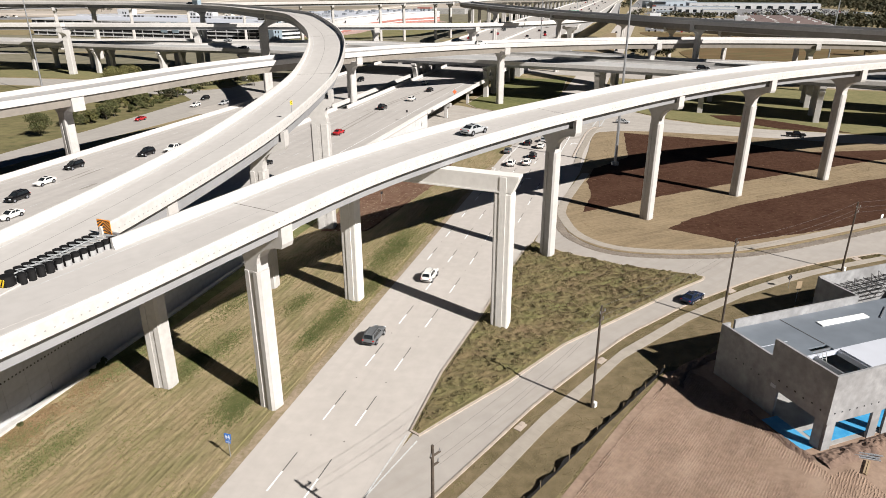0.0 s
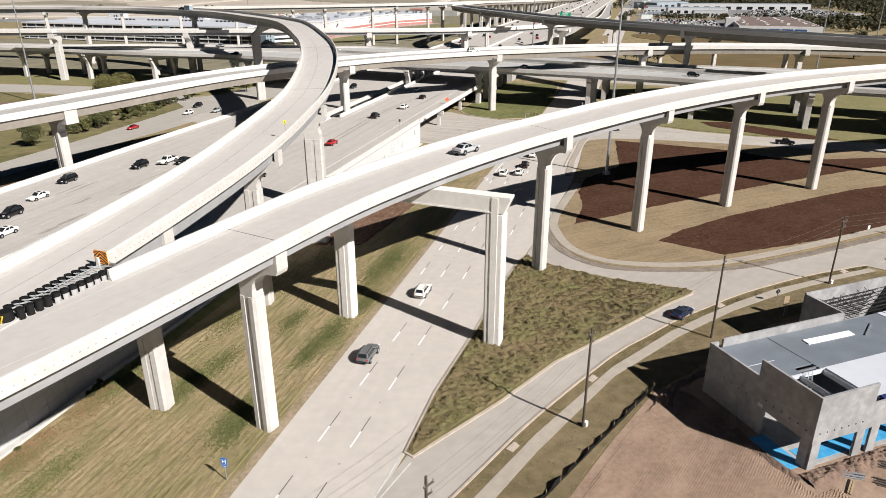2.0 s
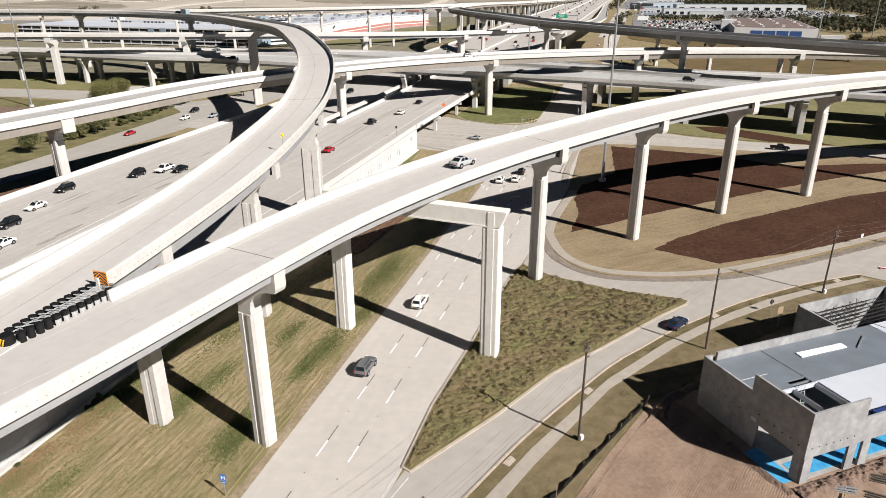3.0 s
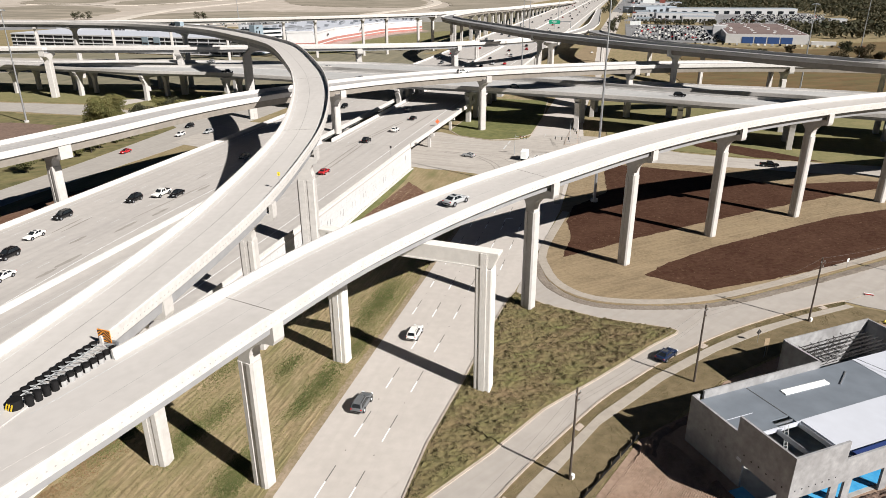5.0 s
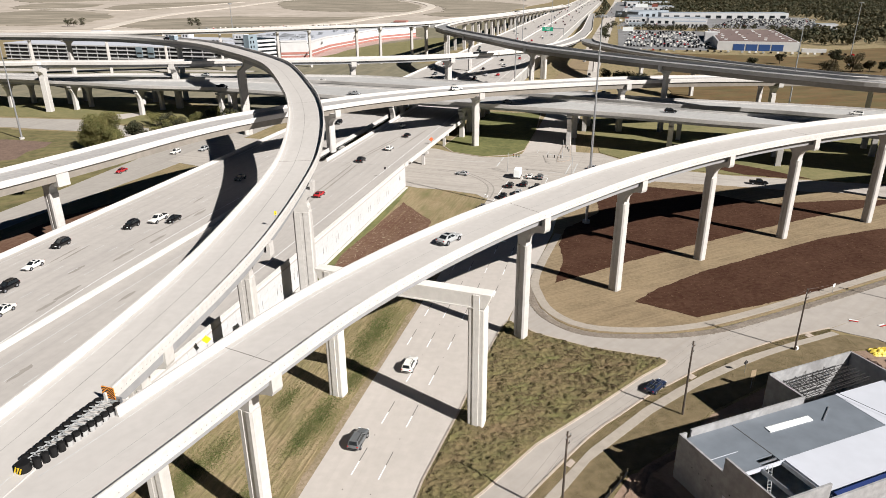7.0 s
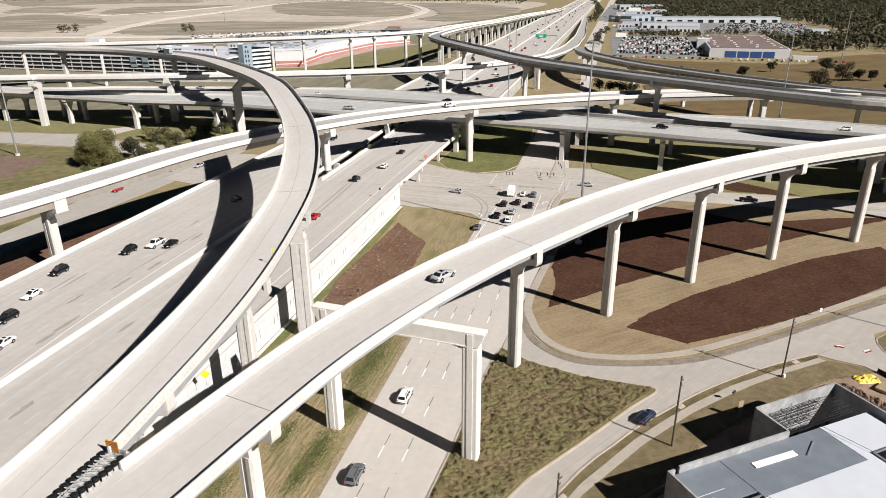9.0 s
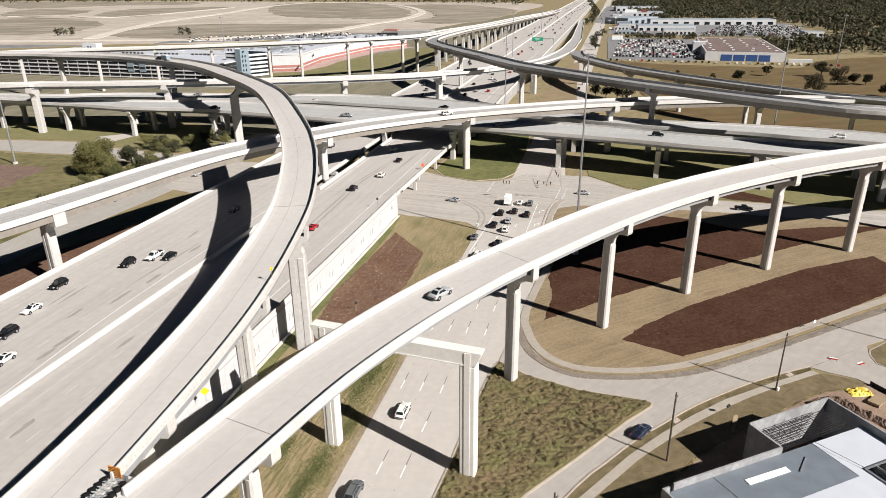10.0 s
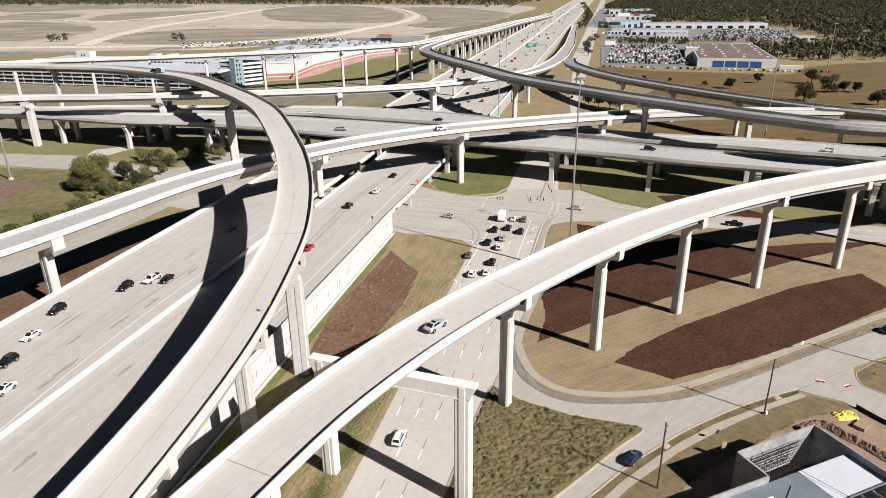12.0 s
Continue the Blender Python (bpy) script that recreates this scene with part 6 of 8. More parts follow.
def utility_pole(x, y, h, turn, cap=True):
    t = thing("utility_pole", "weathered wooden utility pole with crossarm and insulators", "utility pole", "utility poles", at=pose(x, y, 0, 0, 0, turn))
    solid("pole", Geo().cyl((0, 0, -0.5), (0, 0, h), 0.17, 0.12, 10), M["wood"], t)
    for z, L in ((h - 1.0, 1.1), (h - 1.9, 0.7)):
        solid("crossarm", Geo().box((0.3, 0, z), (L, 0.12, 0.14)), M["wood"], t)
        for s in (-0.5, 0.5):
            solid("insulator", Geo().cyl((0.3 + s * L * 0.85, 0, z + 0.07), (0.3 + s * L * 0.85, 0, z + 0.32), 0.07, 0.05, 8), M["steel"], t)
    if cap:
        solid("ground_box", Geo().box((0.35, -0.1, 0.3), (0.5, 0.45, 0.75)), M["white_sheet"], t, "pale box at the foot", bevel=0.03)


POLES = [(-0.8, 41.2, 13.7), (17.3, 65.3, 13.3), (40.5, 86.1, 13.1), (68.1, 104.6, 12.4), (104, 119.5, 12.4), (146, 137, 12.4)]
for i, (x, y, h) in enumerate(POLES):
    utility_pole(x, y, h, 45 if i < 3 else 25, cap=i in (1, 3))


def wire(name, a, b, sag, r, label):
    a, b = Vector(a), Vector(b)
    n = 14
    pts = [a.lerp(b, i / n) - Vector((0, 0, sag * 4 * (i / n) * (1 - i / n))) for i in range(n + 1)]
    gw = Geo()
    ring = [Vector((0, r * math.cos(k * 1.2566), r * math.sin(k * 1.2566))) for k in range(5)]
    m = (b - a).to_track_quat("X", "Z").to_matrix()
    gw.add([p + m @ k for p in pts for k in ring], [(i * 5 + k, i * 5 + (k + 1) % 5, i * 5 + 5 + (k + 1) % 5, i * 5 + 5 + k) for i in range(n) for k in range(5)])
    tagged(solid(name, gw, M["wire"], smooth=True), label, "cable", "overhead wires")


for (x0, y0, h0), (x1, y1, h1) in zip(POLES, POLES[1:]):
    for dz, off in ((-0.1, 0.0), (-0.75, 0.7), (-1.65, 0.5)):
        d = Vector((x1 - x0, y1 - y0)).normalized()
        o = Vector((d.y, -d.x)) * off
        wire("overhead_wire", (x0 + o.x, y0 + o.y, h0 + dz), (x1 + o.x, y1 + o.y, h1 + dz), 0.7, 0.011, "thin sagging overhead wire between wooden poles")


def high_mast(x, y, h=46.0, base=0.0):
    t = thing("high_mast_light", "tall tapered steel high-mast light pole", "street lamp", "high-mast lights", at=pose(x, y, base))
    solid("footing", Geo().cyl((0, 0, 0), (0, 0, 0.9), 1.0, 1.0, 16), M["concrete"], t)
    solid("mast", Geo().cyl((0, 0, 0.9), (0, 0, h), 0.42, 0.16, 12), M["steel"], t)
    solid("ring", Geo().cyl((0, 0, h - 0.5), (0, 0, h - 0.2), 1.3, 1.3, 16), M["steel"], t)
    for k in range(6):
        a = k * math.pi / 3
        solid("floodlight", Geo().box((1.5 * math.cos(a), 1.5 * math.sin(a), h - 0.6), (0.6, 0.4, 0.35), math.degrees(a)), M["sign_back"], t)


for x, y in ((46.0, 174.5), (57.5, 411.4), (-154.8, 590.4), (-171.8, 292), (178.2, 320.1), (95, 640), (170, 900), (260, 1230), (330, 520)):
    high_mast(x, y, 55.0 if y == 174.5 else 46.0)


def sign(name, x, y, z, turn, w, h, mat, label, post=2.6, diamond=False):
    t = thing(name, label, "road sign", at=pose(x, y, z, 0, 0, turn))
    solid("post", Geo().cyl((0, 0.04, 0), (0, 0.04, post), 0.035, 0.035, 8), M["steel"], t)
    m = Matrix.Rotation(radians(45 if diamond else 0), 3, "Y")
    face = solid("panel", Geo().box((0, 0, post - h / 2), (w, 0.03, h), tilt=m), M[mat], t)
    return t, face


hs, hf = sign("hospital_sign", -22.2, 56.7, 0.0, -16, 0.75, 0.75, "blue_sheet", "blue road sign with white letter H", 2.9)
for bx, bz, bw, bh in ((-0.18, 2.5, 0.1, 0.5), (0.18, 2.5, 0.1, 0.5), (0, 2.5, 0.3, 0.1)):
    solid("letter_bar", Geo().box((bx, -0.022, bz), (bw, 0.012, bh)), M["white_sheet"], hf, "white stroke of letter H")
_, hp = sign("arrow_sign", -22.21, 56.66, 0.0, -16, 0.6, 0.35, "blue_sheet", "small blue plate with a white bar", 2.1)
solid("arrow_bar", Geo().box((0, -0.022, 1.92), (0.4, 0.012, 0.08)), M["white_sheet"], hp, "white bar")
cs, cf = sign("curve_sign", -22.85, 101.6, 27.4, 35, 0.4, 0.6, "yellow_sheet", "yellow chevron sign on the ramp parapet", 1.9)
solid("chevron_mark", Geo().add([(0.08, -0.02, 1.84), (-0.18, -0.02, 1.6), (0.08, -0.02, 1.36), (0.2, -0.02, 1.36), (-0.06, -0.02, 1.6), (0.2, -0.02, 1.84)], [(0, 1, 4, 5), (1, 2, 3, 4)]), M["black_sheet"], cf, "black chevron")
cs2, cf2 = sign("warning_sign", -35.1, 97.1, FZ, 15, 1.1, 1.1, "yellow_sheet", "yellow diamond warning sign by the parapet", 2.6, diamond=True)
sign("small_sign", *SR(133, -53, 0.1), 15, 0.5, 0.6, "dark_steel", "small dark-backed marker sign on the mulch bed", 2.4)
sign("small_sign", 88.5, 127.5, 0.1, 20, 0.6, 0.8, "white_sheet", "small white sign at the path edge", 2.2)
sign("back_of_sign", 55.5, 97.5, 0.0, 200, 0.75, 0.75, "dark_steel", "dark back of a small road sign on the verge", 2.4, diamond=True)
ms, mf = sign("site_sign", 54.4, 92.7, 0.0, 14, 0.95, 1.5, "lumber", "pale timber board sign on two posts", 3.6)
solid("post", Geo().cyl((0.4, 0.05, 0), (0.4, 0.05, 3.5), 0.04, 0.04, 8), M["lumber"], ms)
sign("freeway_marker", *SR(188, -66.0, FZ), 15, 0.6, 0.75, "dark_steel", "dark back of a sign on the freeway parapet", 3.4)
ow, of = sign("work_sign", 4.17, 243.4, FZ, 15, 1.2, 1.2, "work_orange", "red-orange diamond work sign on the bridge", 2.4, diamond=True)
# overhead green guide sign on the far freeway
gs = thing("overhead_sign", "green overhead guide sign on a steel gantry", "road sign", at=pose(*SR(752, -76, FZ), 0, 0, -16.3))
for x in (-1.0, 16):
    solid("post", Geo().cyl((x, 0.5, 0), (x, 0.5, 7.5), 0.3, 0.3, 10), M["steel"], gs)
solid("beam", Geo().box((7.5, 0.5, 7.0), (17, 0.5, 0.9)), M["steel"], gs)
for x in (-1.0,):
    pn = solid("panel", Geo().box((x, 0, 6.6), (11.5, 0.15, 3.8)), M["green_sheet"], gs, "green sign panel")
    for k in range(3):
        solid("text_bar", Geo().box((x, -0.1, 7.6 - k * 0.9), (6.0 - k, 0.04, 0.35)), M["white_sheet"], pn, "white bar of lettering")


def signal(x, y, turn, arm):
    t = thing("traffic_signal", "grey traffic signal mast with slim arm", "traffic light", "traffic signals", at=pose(x, y, 0.07, 0, 0, turn))
    solid("mast", Geo().cyl((0, 0, 0), (0, 0, 7.0), 0.1, 0.07, 10), M["zinc"], t)
    solid("arm", Geo().cyl((0, 0, 6.2), (arm, 0, 6.8), 0.05, 0.035, 8), M["zinc"], t)
    for k in range(3):
        hd = solid("signal_head", Geo().box((arm * (0.45 + 0.25 * k), 0.0, 6.1), (0.32, 0.25, 1.0)), M["black_sheet"], t, "black signal head")
        for j, mt in enumerate(("taillamp", "yellow_sheet", "green_sheet")):
            solid("lens", Geo().cyl((arm * (0.45 + 0.25 * k), -0.145, 6.43 - j * 0.32), (arm * (0.45 + 0.25 * k), -0.12, 6.43 - j * 0.32), 0.1, 0.1, 10), M[mt], hd)


for s, r, turn, arm in ((251.0, -17.4, FWY + 195, 12), (227.5, -34.4, -16, 4), (229.5, -12.3, 164, 9)):
    signal(*SR(s, r), turn, arm)


# ---- vehicles ----
def wheel(t, x, y, r=0.33):
    w = solid("wheel", Geo().cyl((x, y - 0.11, r), (x, y + 0.11, r), r, r, 14), M["tyre"], t, "black tyre")
    s = 1 if y > 0 else -1
    solid("rim", Geo().cyl((x, y + s * 0.09, r), (x, y + s * 0.125, r), r * 0.62, r * 0.55, 12), M["rim"], w, "alloy rim")


def loft(sections):
    """Rings of equal length joined one to the next, with closed ends."""
    gl = Geo()
    k = len(sections[0])
    v = [p for ring in sections for p in ring]
    f = []
    for i in range(len(sections) - 1):
        for j in range(k):
            a, b = i * k + j, i * k + (j + 1) % k
            f.append((a, b, b + k, a + k))
    f += [tuple(range(k - 1, -1, -1)), tuple(range((len(sections) - 1) * k, len(sections) * k))]
    return gl.add(v, f)


def vehicle(style, paint):
    """style: sedan, suv, pickup. Front along +x, wheels on z = 0."""
    names = dict(sedan="car", suv="suv", pickup="pickup_truck")
    t = thing(names[style], "", "car")
    # body sections: x, sill height, shoulder height, share of the half width
    if style == "sedan":
        prof = [(-2.38, 0.5, 0.8, 0.84), (-2.28, 0.34, 0.96, 0.93), (-1.9, 0.27, 1.02, 0.98), (-1.2, 0.24, 1.0, 1.0), (0.0, 0.24, 0.97, 1.0), (1.0, 0.24, 0.95, 1.0), (1.7, 0.26, 0.86, 0.97), (2.15, 0.3, 0.74, 0.9), (2.36, 0.4, 0.62, 0.78)]
        cab = [(-2.0, 0.99), (-1.15, 1.43), (0.05, 1.45), (1.12, 0.94)]
        hw, r, ax = 0.91, 0.33, (-1.42, 1.42)
    elif style == "suv":
        prof = [(-2.36, 0.55, 0.95, 0.88), (-2.28, 0.4, 1.06, 0.95), (-1.9, 0.34, 1.1, 0.99), (-1.2, 0.31, 1.1, 1.0), (0.0, 0.31, 1.08, 1.0), (0.95, 0.31, 1.06, 1.0), (1.75, 0.34, 1.0, 0.97), (2.2, 0.4, 0.88, 0.9), (2.37, 0.5, 0.74, 0.8)]
        cab = [(-2.3, 1.06), (-1.95, 1.7), (0.15, 1.73), (1.15, 1.06)]
        hw, r, ax = 0.95, 0.38, (-1.4, 1.42)
    else:
        prof = [(-2.88, 0.6, 1.05, 0.94), (-2.82, 0.5, 1.12, 0.98), (-2.0, 0.44, 1.13, 1.0), (-1.0, 0.42, 1.13, 1.0), (0.3, 0.42, 1.12, 1.0), (1.4, 0.42, 1.13, 1.0), (2.2, 0.44, 1.1, 0.98), (2.7, 0.48, 1.02, 0.93), (2.87, 0.58, 0.88, 0.85)]
        cab = [(-1.0, 1.12), (-0.75, 1.8), (0.6, 1.83), (1.5, 1.12)]
        hw, r, ax = 1.0, 0.41, (-1.78, 1.85)
    rings = []
    for x, z0, z1, k in prof:
        w, h = hw * k, z1 - z0
        side = [(0.84 * w, z0), (0.97 * w, z0 + 0.14 * h), (w, z0 + 0.5 * h), (0.985 * w, z0 + 0.8 * h), (0.9 * w, z0 + 0.97 * h), (0.5 * w, z1 + 0.02)]
        rings.append([(x, b, c) for b, c in side] + [(x, -b, c) for b, c in side[::-1]])
    solid("body", loft(rings), PAINT[paint], t, smooth=True)
    (xa, za), (xb, zb), (xc, zc), (xd, zd) = cab
    wb, wt = hw * 0.9, hw * 0.7
    lo = {(-1, -1): Vector((xa, -wb, za - 0.05)), (1, -1): Vector((xd, -wb, zd - 0.05)), (1, 1): Vector((xd, wb, zd - 0.05)), (-1, 1): Vector((xa, wb, za - 0.05))}
    hi = {(-1, -1): Vector((xb, -wt, zb)), (1, -1): Vector((xc, -wt, zc)), (1, 1): Vector((xc, wt, zc)), (-1, 1): Vector((xb, wt, zb))}
    order = ((-1, -1), (1, -1), (1, 1), (-1, 1))
    gcab = Geo().add([lo[k] for k in order] + [hi[k] for k in order], [(0, 3, 2, 1), (4, 5, 6, 7), (0, 1, 5, 4), (1, 2, 6, 5), (2, 3, 7, 6), (3, 0, 4, 7)])
    solid("cabin", gcab, PAINT[paint], t, bevel=0.06)

    def pane(name, a, b, u0, u1, v0, v1, mat="glass", words="dark tinted window"):
        """A sheet of glass on the cabin side between corners a and b, from shares u0 to u1 across and v0 to v1 up."""
        def at(u, v):
            return lo[a].lerp(lo[b], u).lerp(hi[a].lerp(hi[b], u), v)
        c = [at(u0, v0), at(u1, v0), at(u1, v1), at(u0, v1)]
        n = (c[1] - c[0]).cross(c[3] - c[0]).normalized()
        if n.dot(c[0] - Vector(((xb + xc) / 2, 0, 0.8))) < 0:
            n = -n
        solid(name, Geo().add([q - n * 0.02 for q in c] + [q + n * 0.012 for q in c], [(0, 1, 2, 3), (4, 5, 6, 7), (0, 1, 5, 4), (1, 2, 6, 5), (2, 3, 7, 6), (3, 0, 4, 7)]), M[mat], t, words)

    pane("windscreen", (1, -1), (1, 1), 0.07, 0.93, 0.12, 0.93, words="dark tinted windscreen")
    pane("rear_window", (-1, -1), (-1, 1), 0.1, 0.9, 0.2 if style != "sedan" else 0.12, 0.9, words="dark tinted rear window")
    splits = ((0.08, 0.3), (0.33, 0.6), (0.63, 0.9)) if style == "suv" else ((0.14, 0.47), (0.51, 0.86))
    for k in (-1, 1):
        for u0, u1 in splits:
            pane("side_window", (-1, k), (1, k), u0, u1, 0.16, 0.88)
        solid("mirror", Geo().box((xd - 0.42, k * (hw + 0.07), zd + 0.08), (0.14, 0.2, 0.13)), PAINT[paint], t, bevel=0.03)
        f0, b0 = prof[-2], prof[1]
        solid("headlight", Geo().box((f0[0] + 0.02, k * hw * f0[3] * 0.78, f0[2] - 0.07), (0.28, 0.34, 0.13)), M["headlamp"], t, "clear headlight", bevel=0.03)
        solid("taillight", Geo().box((b0[0] - 0.02, k * hw * b0[3] * 0.82, b0[2] - 0.12), (0.14, 0.26, 0.16)), M["taillamp"], t, "red taillight", bevel=0.03)
        for x in ax:
            solid("wheel_arch", Geo().cyl((x, k * (hw - 0.3), r + 0.02), (x, k * (hw + 0.004), r + 0.02), r + 0.09, r + 0.09, 18), M["black_plastic"], t, "dark wheel arch")
            wheel(t, x, k * (hw - 0.095), r)
        if style == "suv":
            solid("roof_rail", Geo().bar((xb + 0.15, k * (wt - 0.06), zb + 0.07), (xc - 0.1, k * (wt - 0.06), zc + 0.06), 0.05), M["dark_steel"], t)
    solid("grille", Geo().box((prof[-1][0] - 0.03, 0, (prof[-1][1] + prof[-1][2]) / 2), (0.1, hw * 0.9, 0.16)), M["black_plastic"], t, "dark grille")
    solid("bumper", Geo().box((prof[0][0] + 0.03, 0, prof[0][1] + 0.06), (0.14, hw * 1.5, 0.16)), M["dark_steel"] if style == "pickup" else M["black_plastic"], t, "dark lower bumper", bevel=0.04)
    if style == "sedan":
        solid("sunroof", Geo().box((xb * 0.45 + xc * 0.55, 0, (zb + zc) / 2 + 0.012), (0.62, wt * 1.2, 0.02)), M["glass"], t, "dark glass sunroof")
    if style == "pickup":
        solid("cargo_bed", Geo().box((-1.92, 0, 1.155), (1.62, 1.62, 0.06)), M["black_plastic"], t, "black open bed")
    return t


KINDS = {}


def park(style, paint, x, y, z, heading, label=None):
    words = dict(sedan="sedan car", suv="sport utility vehicle", pickup="pickup truck")[style]
    m = pose(x, y, z, 0, 0, heading)
    where = label or "driving on pale concrete"
    if (style, paint) not in KINDS:
        ob = vehicle(style, paint)
        ob.matrix_basis = m
        KINDS[style, paint] = ob
    else:
        ob = copy_thing(KINDS[style, paint], m)
    return tagged(ob, paint + " " + words + " " + where, "truck" if style == "pickup" else "car", "vehicles")


UP, DOWN = FWY, FWY + 180
Q = "waiting in the junction queue"
for style, paint, k, r in (("sedan", "white", 222.6, -26.0), ("suv", "grey", 222.2, -22.4), ("suv", "black", 212.6, -26.5), ("suv", "black", 210.2, -22.0), ("suv", "black", 210.0, -30.7), ("suv", "silver", 202.7, -27.0),
                           ("suv", "black", 197.8, -31.0), ("suv", "white", 194.7, -26.8), ("sedan", "grey", 186.3, -35.0), ("suv", "black", 182.2, -27.1), ("suv", "white", 172.5, -31.3), ("suv", "white", 174.5, -27.4)):
    x, y = SR(k, r)
    park(style, paint, x, y, 0.06, UP, Q)
park("sedan", "silver", *SR(220.5, -49.2), 0.07, CROSS + 172, "turning at the junction")
park("sedan", "silver", *SR(238.5, -5.0), 0.07, CROSS, "crossing the junction")
park("sedan", "silver", 4.6, 97.6, 25.2, 50, "driving on the flyover ramp")
park("suv", "white", 14.6, 268, 22.5, 25, "driving on the lower ramp")
park("pickup", "black", -139.5, 393.5, 32.6, 140, "towing a small box trailer")
park("suv", "black", *EB(76, 4, 0, 0, 0)[:2], 14.32, CROSS, "driving on the overpass")
park("suv", "white", *EB(143, 20, 0, 0, 0)[:2], 14.3, CROSS + 180, "driving on the overpass")
park("pickup", "black", *EB(165, 17, 0, 0, 0)[:2], 14.3, CROSS + 180, "driving on the overpass")
park("sedan", "navy", 38.6, 93.2, 0.06, 43, "driving on the side road")
park("suv", "black", 113.5, 134.0, 0.06, 25, "driving on the side road")
park("suv", "white", -2.2, 101.5, 0.055, UP, "driving on the frontage road")
park("suv", "grey", -9.5, 81.3, 0.055, UP, "driving on the frontage road")
park("pickup", "black", 111.2, 209.0, 0.07, CROSS, "driving on the cross street")
for style, paint, s, r in (("suv", "black", 131.5, -112.6), ("pickup", "white", 137.2, -109), ("sedan", "black", 137.9, -105.2), ("suv", "black", 116.8, -120), ("sedan", "white", 105, -116.3), ("suv", "black", 94.8, -112.6), ("sedan", "white", 86.3, -105),
                           ("sedan", "grey", 176, -108.5), ("sedan", "red", 226, -116.4), ("suv", "black", 262, -112)):
    park(style, paint, *SR(s, r), FZ, DOWN, "driving on the freeway")
for style, paint, s, r in (("sedan", "red", 166.2, -78), ("sedan", "black", 245, -76.6), ("sedan", "black", 131, -80.3), ("sedan", "white", 262, -84), ("suv", "black", 205, -80.3), ("suv", "white", 223, -76.4)):
    park(style, paint, *SR(s, r), FZ, UP, "driving on the freeway")
rng = random.Random(11)
for i in range(110):
    up = i % 2
    lane = rng.choice((-85.9, -82.2, -78.5, -74.8, -71)) - 1.83 if up else rng.choice((-121.8, -118.1, -114.4, -110.7, -107, -103)) + 1.83
    s = 370 + (i / 110) ** 1.6 * 1900 + rng.uniform(-8, 8)
    park(rng.choice(("sedan", "suv", "suv", "pickup")), rng.choice(("black", "black", "white", "silver", "grey", "red")), *SR(s, lane), FZ, UP if up else DOWN, "driving on the far freeway")
for i in range(16):
    park(rng.choice(("sedan", "suv")), rng.choice(("black", "white", "silver")), *SR(420 + i * 85 + rng.uniform(-20, 20), rng.choice((-27.5, -23.5, -19.5))), 0.06, UP, "driving on the far frontage road")
for i in range(7):
    park(rng.choice(("sedan", "suv", "pickup")), rng.choice(("black", "white", "silver")), *EB(-170 + i * 36, 6 if i % 2 else 40, 0, 0, 0)[:2], 14.33, CROSS if i % 2 else CROSS + 180, "driving on the overpass")
for s, r, p in ((225, -166, "white"), (240, -172, "black"), (196, -168, "red"), (232, -158, "silver")):
    park("suv" if p != "red" else "sedan", p, *SR(s, r), 0.06, DOWN, "driving on the frontage road beyond the freeway")
# small box trailer behind the pickup
tr = thing("box_trailer", "grey-green box trailer towed behind a pickup", "trailer", at=pose(-134.5, 389.3, 32.6, 0, 0, 140))
solid("box", Geo().box((0, 0, 1.65), (5.2, 2.3, 2.3)), M["teal_wall"], tr, bevel=0.06)
solid("roof", Geo().box((0, 0, 2.84), (5.0, 2.1, 0.07)), M["white_sheet"], tr, "pale roof")
solid("drawbar", Geo().bar((2.5, 0, 0.5), (3.7, 0, 0.5), 0.12), M["dark_steel"], tr)
for x in (-0.7, 0.3):
    for s in (-1, 1):
        wheel(tr, x, s * 1.1, 0.36)
# white box van at the head of the queue
van = thing("box_van", "white box van waiting at the stop line", "van", "vehicles", at=pose(*SR(222.0, -30.0), 0.06, 0, 0, UP))
solid("cargo_box", Geo().box((-0.8, 0, 1.95), (4.2, 2.2, 2.6)), M["white_sheet"], van, bevel=0.08)
solid("cab", Geo().profile([(1.35, 0.5), (3.1, 0.5), (3.1, 1.2), (2.5, 2.2), (1.35, 2.25)], 2.0, Matrix.Identity(4)), PAINT["white"], van, bevel=0.08)
solid("windscreen", Geo().box((2.72, 0, 1.75), (0.1, 1.7, 0.8), tilt=Matrix.Rotation(0.5, 3, "Y")), M["glass"], van)
for x in (-1.9, 2.2):
    for s in (-1, 1):
        wheel(van, x, s * 0.95, 0.4)

# concrete inlet lids set in the grass strip
for x, y, turn in ((8.6, 61.6, 52), (20.6, 75.4, 48), (45.9, 96.4, 33), (73.5, 109.6, 22)):
    tagged(solid("inlet_lid", Geo().box((x, y, 0.1), (1.5, 0.9, 0.1), turn).box((x + 0.2, y + 0.5, 0.12), (0.7, 0.5, 0.14), turn), M["kerb"], bevel=0.02), "pale concrete inlet lid in the grass strip", "inlet", "inlet lids")

# fallen barricades and a cone at the driveway
for x, y, turn in ((89.9, 112.5, 20), (85.3, 114.6, -25)):
    t = thing("barricade", "fallen red and white road barricade", "barricade", "barricades", at=pose(x, y, 0.13, 0, 0, turn))
    solid("board", Geo().box((0, 0, 0.1), (1.6, 0.25, 0.06)), M["taillamp"], t)
    solid("board", Geo().box((0, 0.5, 0.07), (1.6, 0.25, 0.06)), M["white_sheet"], t)
    for s in (-0.6, 0.6):
        solid("leg", Geo().box((s, 0.25, 0.03), (0.08, 1.1, 0.06)), M["steel"], t)
cn = thing("traffic_cone", "orange traffic cone standing at the island", "cone", at=pose(98.4, 116.4, 0.22))
